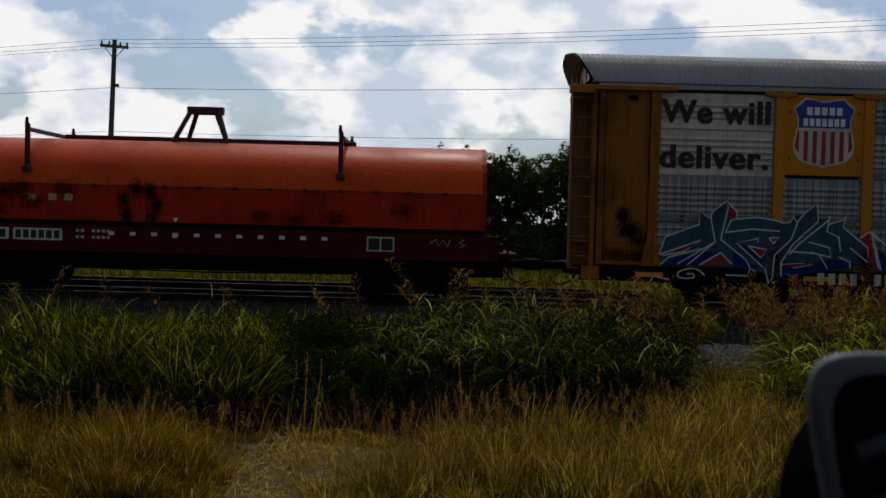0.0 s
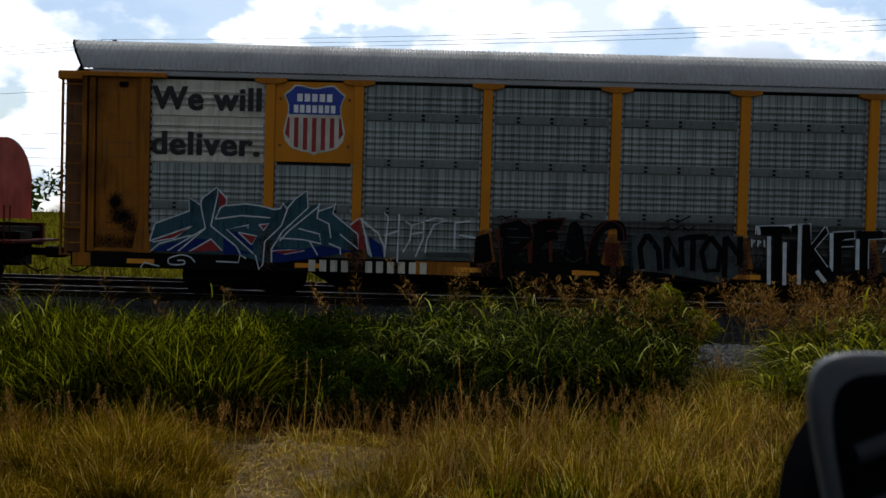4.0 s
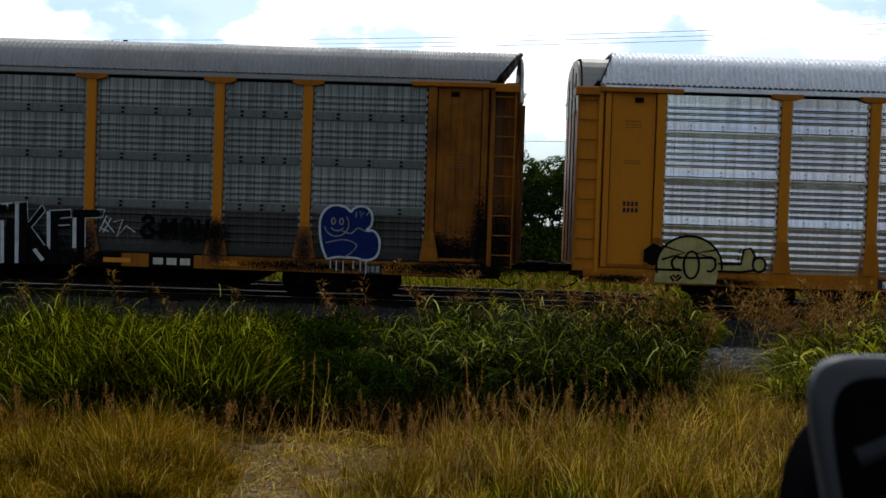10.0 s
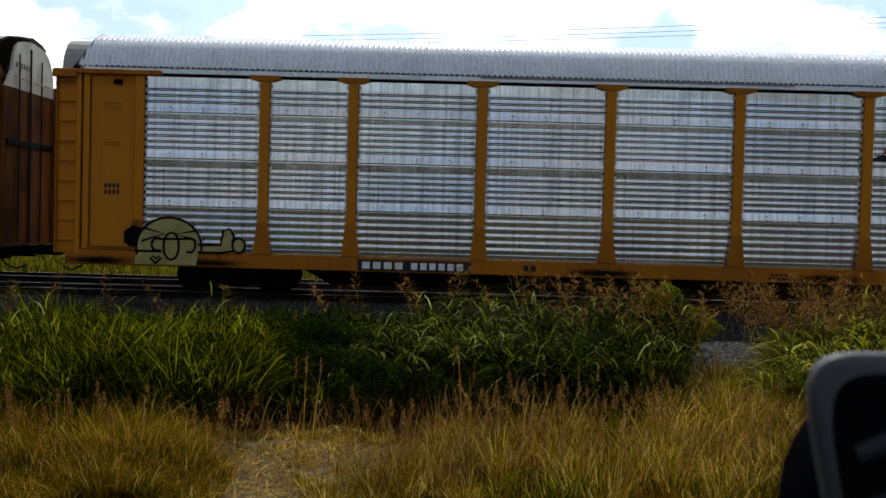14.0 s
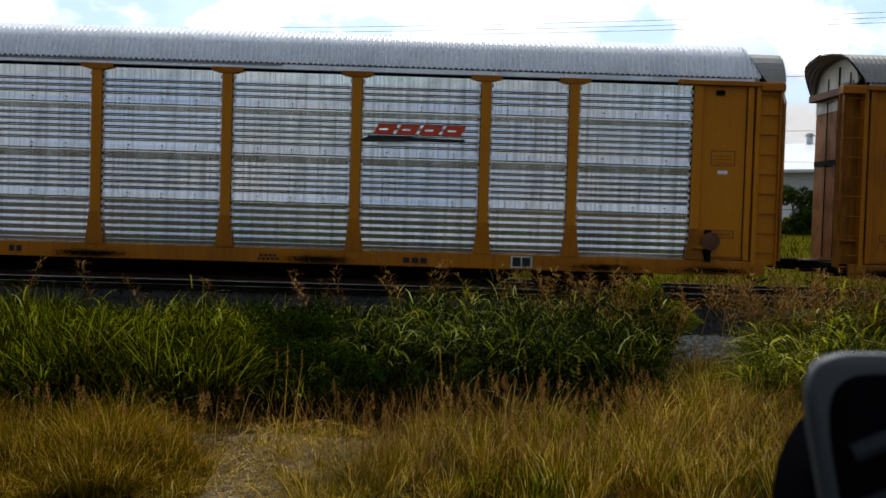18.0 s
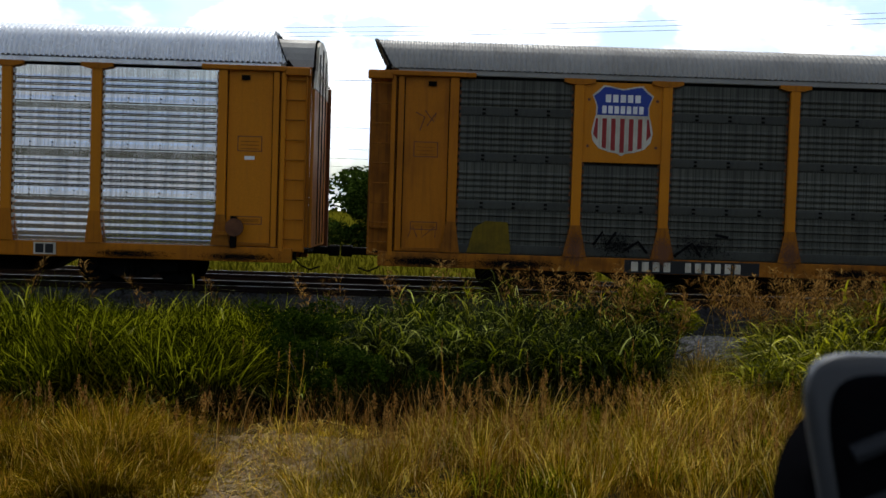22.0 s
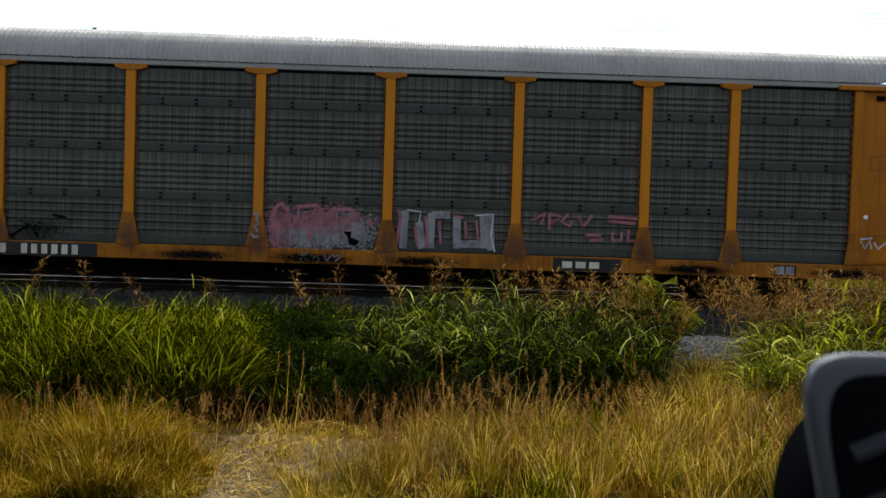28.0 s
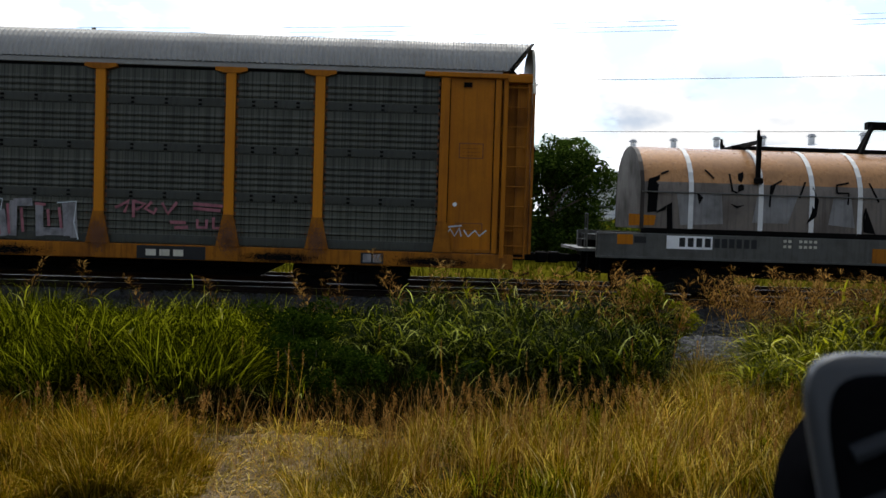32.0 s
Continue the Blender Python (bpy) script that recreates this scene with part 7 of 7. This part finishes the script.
def leafy_stalks(rng, spots, low=.30, leaf=(.16, .42), width=(.008, .022), per=8, material=None):
    """Tall stalks with long leaves arching away from their upper part; spots as for mounds()."""
    material = material or GREEN_BLADE
    cx, cy, ca, u, hh = mounds(rng, spots)
    keep = ~((cx / cy > .240) & (cx / cy < .330) & (cy > 11.2))
    cx, cy, ca, u, hh = cx[keep], cy[keep], ca[keep], u[keep], hh[keep]
    x, y, a, k = tufts(rng, cx, cy, per, .13)
    a = np.where(rng.uniform(0, 1, len(k)) < .55, ca[k] + rng.normal(0, .5, len(k)), a)
    sh = hh[k] * rng.uniform(.72, 1.04, len(k))
    lean = .03 + .22 * u[k] * rng.uniform(.4, 1.2, len(k))
    root = on_ground(x, y)
    blade_set("green_stalks", rng, root, sh, np.full(len(k), .009), lean, rng.uniform(0, .1, len(k)), material, "upright stalks of tall green grass", a)
    m = 10
    kk = np.repeat(np.arange(len(k)), m)
    t = np.clip(np.tile(np.linspace(low, .94, m), len(k)) + rng.normal(0, .05, len(kk)), .05, 1)
    r2 = root[kk].copy()
    r2[:, 2] += sh[kk] * t * .97
    r2[:, 0] += np.cos(a[kk]) * sh[kk] * t * lean[kk]
    r2[:, 1] += np.sin(a[kk]) * sh[kk] * t * lean[kk]
    n2 = len(kk)
    blade_set("green_leaves", rng, r2, rng.uniform(*leaf, n2), rng.uniform(*width, n2), rng.uniform(.25, .75, n2), rng.uniform(.5, 1.7, n2), material, "long arching leaves of tall green grass along the railway")


def fine_clump(rng, spots, material, label, width=(.006, .018), sweep=.75, name="fine_green_grass", per=30, radius=.10):
    """Rounded clumps of fine blades, tuft by tuft, that fan outwards and arch over at the rim."""
    cx, cy, ca, u, h = mounds(rng, [(*q[:5], max(1, q[5] // per)) for q in spots])
    x, y, a, k = tufts(rng, cx, cy, per, radius)
    n = len(k)
    a = np.where(rng.uniform(0, 1, n) < .5, ca[k] + rng.normal(0, .6, n), a)
    tall = (h * rng.uniform(.72, 1.14, len(cx)))[k] * rng.uniform(.42, 1.08, n)
    u = np.clip(u + rng.normal(0, .25, len(u)), 0, 1)[k]
    blade_set(name, rng, on_ground(x, y), tall, rng.uniform(*width, n), .03 + sweep * (.25 + .75 * u) * rng.uniform(.1, 1.1, n), rng.uniform(.05, .95, n) * (.4 + .6 * u), material, label, a)


def green_grass():
    rng = np.random.default_rng(21)
    # the coarse-leaved clump, its lower part in its own deep shade
    leafy_stalks(rng, ((-.30, 12.3, .62, .55, .92, 34), (.55, 12.15, .70, .55, 1.02, 44), (1.45, 12.0, .70, .50, 1.06, 46), (2.30, 12.1, .62, .50, 1.00, 40), (.10, 13.5, .95, .8, 1.08, 44), (1.55, 13.5, 1.1, .8, 1.12, 52), (2.75, 13.5, .62, .8, 1.16, 36), (1.2, 15.2, 2.0, .9, 1.02, 50)))
    # the yellower clump past the gap
    leafy_stalks(rng, ((4.75, 12.6, .62, .7, 1.08, 34), (5.6, 13.0, .9, .9, 1.12, 54), (6.8, 14.2, 1.2, 1.0, 1.15, 54), (8.2, 15.0, 1.2, 1.0, 1.05, 40), (4.2, 11.3, .5, .5, .78, 22), (5.0, 11.6, .7, .6, .90, 30)), low=.2, leaf=(.2, .5), width=(.010, .030), material=BRIGHT_BLADE)
    leafy_stalks(rng, ((4.5, 12.3, .5, .5, 1.05, 9), (5.4, 12.6, .8, .6, 1.15, 12), (6.4, 13.2, .8, .6, 1.2, 9)), low=.4, leaf=(.34, .62), width=(.026, .044), per=3, material=BRIGHT_BLADE)
    leafy_stalks(rng, ((-6.4, 13.2, 1.0, 1.0, .95, 26), (-8.0, 15.0, 1.4, 1.0, .95, 26)))
    # fine rounded clumps
    fine_clump(rng, ((-5.05, 11.9, .95, .75, 1.00, 4200), (-3.95, 11.55, .85, .70, 1.06, 4800), (-2.75, 11.5, .86, .70, 1.04, 4800), (-4.5, 13.1, 1.2, .9, 1.12, 4200), (-2.95, 13.0, 1.1, .9, 1.08, 4200), (-6.3, 12.6, .9, .9, .95, 2600), (-5.2, 15.2, 2.2, 1.0, 1.0, 4200), (-2.5, 15.4, 1.8, .9, .92, 2600)), FINE_BLADE, "thick fine-bladed green grass clump")
    leafy_stalks(rng, ((-4.9, 12.0, .9, .7, 1.06, 11), (-3.9, 11.7, .8, .6, 1.12, 12), (-2.8, 11.6, .8, .6, 1.08, 14), (-3.6, 13.2, 1.7, .8, 1.14, 14)), low=.45, leaf=(.12, .30), width=(.007, .016), material=FINE_BLADE)
    # single tall stalks rising over the clumps
    leafy_stalks(rng, ((-4.0, 12.6, 2.2, .9, 1.42, 7), (1.0, 12.9, 2.4, .8, 1.42, 8), (5.8, 13.2, 1.6, .8, 1.40, 6)), low=.55, leaf=(.2, .42), width=(.008, .02), per=2, material=BRIGHT_BLADE)
    # sparse growth in the hollow between the clumps
    fine_clump(rng, ((-1.35, 12.9, .5, .6, .80, 1500), (-1.3, 11.4, .7, .6, .52, 2200), (3.4, 11.6, .8, .5, .45, 1500), (-3.6, 10.6, 1.8, .4, .40, 2200), (4.0, 12.8, .8, 1.0, .45, 1500)), GREEN_BLADE, "low tangled green undergrowth", name="undergrowth")
    # Near-black blades paint the deep shade below the green clump.
    fine_clump(rng, ((-1.2, 10.8, .7, .4, .36, 2200), (-.2, 10.9, .8, .6, .56, 3400), (.9, 10.9, .8, .6, .62, 3400), (2.0, 11.0, .8, .5, .60, 2600), (-2.2, 10.6, .5, .4, .46, 1500)), SHADE_BLADE, "near-black grass painted as shade under the green clump", (.008, .022), .6, "undergrowth")
    # low growth up to the ballast, and the field behind
    x, y = rng.uniform(-9, 10, 9000), rng.uniform(15.5, 19.8, 9000)
    keep = ~((x / y > .240) & (x / y < .332))
    x, y = x[keep], y[keep]
    blade_set("low_grass", rng, on_ground(x, y), rng.uniform(.2, .62, len(x)) * uneven(x, y, .5, 1.3), rng.uniform(.008, .02, len(x)), rng.uniform(0, .4, len(x)), rng.uniform(0, .6, len(x)), FINE_BLADE, "low green grass at the foot of the ballast")
    x, y = rng.uniform(-40, 50, 30000), 32 + 60 * rng.uniform(0, 1, 30000) ** 1.6
    blade_set("field_grass", rng, on_ground(x, y), rng.uniform(.25, .6, len(x)), rng.uniform(.03, .08, len(x)), rng.uniform(0, .4, len(x)), rng.uniform(0, .5, len(x)), FIELD_BLADE, "yellow-green grass of the field behind the railway")


green_grass()


def golden_grass():
    rng = np.random.default_rng(33)
    # one broad dry mound beside the gravel
    fine_clump(rng, ((-2.62, 8.6, .50, .4, .70, 5200), (-3.25, 8.5, .45, .4, .56, 3600), (-2.08, 8.4, .32, .35, .50, 2200), (-3.85, 8.45, .45, .4, .42, 2800), (-2.5, 7.8, .52, .35, .46, 3200), (-3.3, 7.7, .5, .4, .36, 2600), (-4.6, 8.7, .6, .5, .40, 2400), (-1.85, 7.75, .26, .35, .30, 900), (-2.9, 8.3, 1.2, .9, .28, 3600)), GOLD_BLADE, "dry golden bunch grass mound beside the gravel", (.003, .009), .70, "golden_grass", 60, .09)
    fine_clump(rng, ((-3.4, 9.6, 1.5, .4, .42, 1800), (-4.8, 10.2, 1.2, .4, .42, 1200)), RUSSET_BLADE, "russet dying grass at the foot of the green clump", (.003, .008), .7, "russet_grass", 40, .09)
    fine_clump(rng, ((-1.2, 10.3, .8, .3, .26, 300), (.7, 10.4, .8, .3, .34, 700)), RUSSET_BLADE, "russet dying grass behind the gravel", (.003, .008), .7, "russet_grass", 40, .09)
    fine_clump(rng, [(x, y, .3, .25, rng.uniform(.25, .55), 330) for x, y in zip(rng.uniform(-4.4, -1.6, 8), rng.uniform(7.6, 9.4, 8))], FINE_BLADE, "green tufts among the dry grass", (.003, .008), .6, "green_tufts", 40, .07)
    # looser, more upright straw past it
    for x0, x1, y0, y1, n, h in ((.35, 3.6, 7.4, 9.6, 86, .46), (-1.0, .4, 7.35, 8.2, 22, .32), (-.35, .4, 8.2, 9.3, 10, .40), (-.1, .6, 9.3, 10.0, 8, .40), (.8, 2.6, 8.8, 10.2, 24, .58), (3.4, 4.9, 11.4, 14.0, 26, .66), (2.2, 5.4, 9.6, 11.4, 56, .56)):
        cx, cy = rng.uniform(x0, x1, n), rng.uniform(y0, y1, n)
        x, y, a, k = tufts(rng, cx, cy, 78, .12)
        hh = (h * uneven(cx, cy, .62, 1.25, 1.6) * rng.uniform(.55, 1.25, n))[k] * rng.uniform(.4, 1.12, len(k))
        blade_set("straw_grass", rng, on_ground(x, y), hh, rng.uniform(.003, .008, len(k)), rng.uniform(.03, .55, len(k)), rng.uniform(.0, .5, len(k)), STRAW_BLADE, "dry straw-coloured bunch grass by the gravel", a)
    fine_clump(rng, [(x, y, .25, .2, rng.uniform(.25, .5), 260) for x, y in zip(rng.uniform(.1, 4.0, 44), rng.uniform(7.5, 10.6, 44))], FINE_BLADE, "green tufts among the dry grass", (.003, .008), .6, "green_tufts", 40, .07)
    fine_clump(rng, [(x, y, .3, .25, rng.uniform(.3, .55), 220) for x, y in zip(rng.uniform(-.2, 4.2, 30), rng.uniform(7.5, 10.8, 30))], RUSSET_BLADE, "russet tufts among the dry grass", (.003, .007), .5, "russet_grass", 40, .07)
    fine_clump(rng, ((3.3, 11.5, .5, .5, .62, 1500), (3.7, 12.4, .5, .6, .60, 1500), (4.1, 13.6, .5, .6, .50, 1200)), STRAW_BLADE, "straw-coloured weeds before the ballast", (.003, .009), .5, "straw_grass", 30, .1)
    fine_clump(rng, [(x, y, .10, .10, rng.uniform(.14, .34), 70) for x, y in zip(rng.normal(-.75, .55, 26), rng.uniform(7.7, 9.9, 26))], STRAW_BLADE, "thin dry tufts growing in the gravel", (.003, .006), .7, "dry_tufts", 35, .05)
    x, y = rng.normal(-.6, .7, 240), rng.uniform(8.4, 10.3, 240)
    blade_set("straw_stalks", rng, on_ground(x, y), rng.uniform(.3, .75, 240), rng.uniform(.003, .005, 240), rng.uniform(.03, .5, 240), rng.uniform(0, .6, 240), PLUME, "single thin dry stalks rising from the gravel")
    fine_clump(rng, ((3.55, 10.6, .45, .4, .60, 1700), (4.15, 11.0, .45, .4, .74, 1700), (4.7, 11.6, .5, .4, .85, 1400)), STRAW_BLADE, "tall straw-coloured grass before the yellow-green clump", (.003, .009), .5, "straw_grass", 30, .1)
    # broken straw lying on the gravel
    x, y = rng.normal(-.90, .75, 2600), rng.uniform(7.3, 10.1, 2600)
    root = on_ground(x, y)
    root[:, 2] += .03
    blade_set("straw_litter", rng, root, rng.uniform(.06, .24, 2600), rng.uniform(.002, .006, 2600), rng.uniform(.8, 1.0, 2600), np.full(2600, 1.6), STRAW_BLADE, "broken straw lying on the gravel")


golden_grass()


def seed_stalks(name, rng, x, y, height, plume, spread, material, label, bits=34, bit=.022, lean=.55):
    """Stalks with loose seed heads: the stalk as a thin blade, the head as many small leaves."""
    n = len(x)
    root = on_ground(x, y)
    a = rng.uniform(0, 2 * np.pi, n)
    lean = rng.uniform(.03, lean, n)
    blade_set(name + "_stems", rng, root, height, np.full(n, .006), lean, np.full(n, .05), GOLD_BLADE, "thin dry stems carrying " + label, a)
    tip = root + np.stack([np.cos(a) * height * lean * .95, np.sin(a) * height * lean * .95, height * .97], 1)
    k = np.repeat(np.arange(n), bits)
    t = rng.uniform(0, 1, len(k))
    w = spread * (1 - t) ** .7 * rng.uniform(.1, 1, len(k))
    b = rng.uniform(0, 2 * np.pi, len(k))
    p = tip[k] + np.stack([np.cos(b) * w, np.sin(b) * w, (t - .75) * plume], 1)
    d = np.stack([np.cos(b) * .6, np.sin(b) * .6, rng.uniform(.1, 1, len(k))], 1)
    d /= np.linalg.norm(d, axis=1)[:, None]
    s = np.cross(d, rng.normal(0, 1, (len(k), 3)))
    s /= np.linalg.norm(s, axis=1)[:, None]
    q = bit * rng.uniform(.5, 1.3, (len(k), 1))
    v = np.stack([p - d * q, p + s * q * .3, p + d * q, p - s * q * .3], 1).reshape(-1, 3)
    stuff_mesh(name, v, np.arange(len(k) * 4).reshape(-1, 4), material, label, "grass")


def sprays(name, rng, x, y, height, material, label):
    """Loose drooping seed sprays: many fine side threads hung from a leaning stem."""
    n = len(x)
    root = on_ground(x, y)
    a = rng.uniform(0, 2 * np.pi, n)
    lean = rng.uniform(.08, .4, n)
    blade_set(name + "_stems", rng, root, height, np.full(n, .006), lean, np.full(n, .12), GOLD_BLADE, "thin stems carrying " + label, a)
    m = 60
    k = np.repeat(np.arange(n), m)
    t = rng.uniform(.62, 1.0, len(k))
    p = root[k] + np.stack([np.cos(a[k]) * height[k] * (lean[k] * t + .12 * t ** 3), np.sin(a[k]) * height[k] * (lean[k] * t + .12 * t ** 3), height[k] * (t - .066 * t ** 3.2)], 1)
    b = rng.uniform(0, 2 * np.pi, len(k))
    q = rng.uniform(.03, .20, len(k)) * (1.25 - t)
    p += np.stack([np.cos(b) * q, np.sin(b) * q, q * rng.uniform(-.2, .9, len(k))], 1)
    n2 = len(k)
    blade_set(name, rng, p, rng.uniform(.03, .10, n2), rng.uniform(.007, .017, n2), rng.uniform(.3, 1.0, n2), rng.uniform(.4, 1.6, n2), material, label, b)


def seeds():
    rng = np.random.default_rng(45)
    x = np.concatenate([rng.uniform(2.0, 3.4, 30), rng.uniform(4.1, 7.6, 170), rng.uniform(-.6, 2.0, 16), rng.uniform(-6.5, -1, 9)])
    y = rng.uniform(12.4, 15.2, len(x))
    sprays("seed_heads", rng, x, y, rng.uniform(1.15, 1.70, len(x)), SEED, "loose golden-brown seed sprays above the green grass")
    x = np.concatenate([rng.uniform(-4.6, -1.6, 40), rng.uniform(-1.4, .2, 14), rng.uniform(.2, 4.6, 200)])
    y = np.concatenate([rng.uniform(8.2, 9.2, 54), rng.uniform(7.8, 10.9, 200)])
    seed_stalks("plumes", rng, x, y, rng.uniform(.40, .68, len(x)), .14, .042, PLUME, "reddish-tan feathery plumes above the dry grass", 120, .009, lean=.8)
    x = np.concatenate([rng.uniform(-1.7, .3, 7), rng.uniform(-4.5, -1.8, 3), rng.uniform(.4, 3.6, 6)])
    y = rng.uniform(9.4, 10.8, len(x))
    seed_stalks("tall_plumes", rng, x, y, rng.uniform(.7, 1.0, len(x)), .18, .014, PLUME, "tall single stalks with narrow pale plumes", 60, .010, lean=.5)
    x = np.concatenate([rng.uniform(-4.8, -1.5, 300), rng.uniform(-.4, 4.4, 1500), rng.uniform(-1.5, .2, 120)])
    y = rng.uniform(7.6, 10.2, len(x))
    x, y = np.concatenate([x, rng.uniform(2.4, 5.6, 700)]), np.concatenate([y, rng.uniform(9.8, 12.2, 700)])
    n = len(x)
    blade_set("straw_stalks", rng, on_ground(x, y), rng.uniform(.35, .75, n), rng.uniform(.0025, .0045, n), rng.uniform(.03, .4, n), rng.uniform(0, .5, n), PLUME, "thin pale straw stalks among the dry grass")


seeds()


def bush(x, y, height, spread, seed, label, material=BUSH_LEAF):
    rng = np.random.default_rng(seed)
    b = thing("bush", label, "bush", pose(x, y, ground_height(x, y) - .03))
    c, r = [], []
    for i in range(12):
        p = (rng.uniform(-1, 1) * spread, rng.uniform(-.6, .6) * spread, height * rng.uniform(.25, .88))
        c.append(p)
        r.append((.20, .20, .16))
        part("stem", Shape().tube([(p[0] * .2, p[1] * .2, 0), (p[0] * .7, p[1] * .7, p[2] * .6), p], .010, 5, .004), BARK, b)
    v, f = leaves(rng, np.array(c), np.array(r), 6500, .026)
    crown = stuff_mesh("foliage", v, f, material, "", "")
    crown.parent = b
    del crown["kind"]


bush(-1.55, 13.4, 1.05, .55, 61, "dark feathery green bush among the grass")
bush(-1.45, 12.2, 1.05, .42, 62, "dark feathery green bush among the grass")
# The next three are added to fill a shaded hollow with dark leaves.
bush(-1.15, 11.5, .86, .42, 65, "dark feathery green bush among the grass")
bush(-.75, 11.1, .58, .40, 66, "low bush added to darken the hollow by the gravel")
bush(.3, 11.2, .50, .45, 67, "low bush added to darken the hollow by the gravel")
bush(3.25, 14.0, 1.48, .42, 63, "yellow-green leafy weed at the edge of the grass", WEED_LEAF)
bush(2.80, 14.3, 1.40, .40, 64, "yellow-green leafy weed at the edge of the grass", WEED_LEAF)


def flowers():
    rng = np.random.default_rng(71)
    x, y = rng.uniform(5.2, 6.6, 10), rng.uniform(13.2, 14.6, 10)
    seed_stalks("yellow_flowers", rng, x, y, rng.uniform(.75, .95, 10), .05, .03, FLOWER, "small yellow wild flowers in the grass", 16, .016)


flowers()

# ---- the vehicle's door and mirror beside the camera ----


def door_mirror():
    d = thing("car_door", "black door of the vehicle with its wing mirror", "car door", pose(.52, .86, 0, 0, 0, 0))
    part("door_panel", Shape().box(-.12, 1.4, -.06, .06, -.20, 1.26, .02), CAR_BLACK, d)
    part("running_board", Shape().box(-.1, 1.5, -.12, .12, -.42, -.20, .02), RUBBER, d)
    arm = part("mirror_arm", Shape().box(-.10, .06, -.05, .05, 1.25, 1.50, .02), RUBBER, d)
    # housing: rounded shell built up in slices from front to back
    def rim(cx, cz, w, h, tilt, n=32, power=2.7):
        out = []
        for i in range(n):
            a = 2 * math.pi * i / n
            c, s_ = math.cos(a), math.sin(a)
            x = w * math.copysign(abs(c) ** (2 / power), c)
            z = h * math.copysign(abs(s_) ** (2 / power), s_)
            out.append((cx + x + tilt * z, cz + z))
        return out
    def loft(name, slices, material, label=""):
        s = Shape()
        rows = [[(x, y, z) for x, z in rim(*q)] for y, q in slices]
        n = len(rows[0])
        s.add([p for r in rows for p in r], [(j * n + i, j * n + (i + 1) % n, (j + 1) * n + (i + 1) % n, (j + 1) * n + i) for j in range(len(rows) - 1) for i in range(n)] + [tuple(reversed(range(n))), tuple((len(rows) - 1) * n + i for i in range(n))])
        s.smooth = True
        return part(name, s, material, d, label)
    cx, cz = -.125, 1.566
    loft("mirror_housing", [(.06, (cx + .01, cz - .042, .085, .10, -.04)), (.02, (cx + .003, cz - .042, .101, .116, -.04)), (-.05, (cx, cz - .042, .105, .118, -.04)), (-.075, (cx + .003, cz - .042, .101, .116, -.04))], RUBBER, "matt black mirror housing")
    loft("mirror_trim", [(-.074, (cx - .004, cz - .002, .090, .125, -.22, 40, 5.5)), (-.088, (cx - .004, cz - .002, .089, .124, -.22, 40, 5.5))], TRIM_GREY, "satin grey trim band")
    loft("mirror_back", [(-.087, (cx + .0, cz - .013, .080, .122, -.22, 40, 5.0)), (-.094, (cx + .001, cz - .013, .078, .118, -.22, 40, 5.0))], RUBBER)
    for k in range(4):
        z = cz + .055 - k * .042
        s = Shape().tube([(cx - .078 + k * .010, -.095, z - .008), (cx - .055 + k * .010, -.099, z + .004), (cx + .03, -.096, z + .022)], .0075, 8)
        part("rib", s, RIB_GREY, d, "moulded rib")


door_mirror()


# ---- movement ----


def motions():
    for car, x0 in TRAIN.items():
        walk(car, [(t, pose(x0 - s, TRACK_Y, 0)) for t, s in RUN])
    ts, ss = [p[0] for p in RUN], [p[1] for p in RUN]
    for ob, x, r in WHEELS:
        rows = []
        for i in range(161):
            t = i * .2
            turn = -math.degrees(float(np.interp(t, ts, ss)) / r)
            rows.append((t, pose(x, 0, r + .004, 0, turn, 0)))
        walk(ob, rows)


motions()
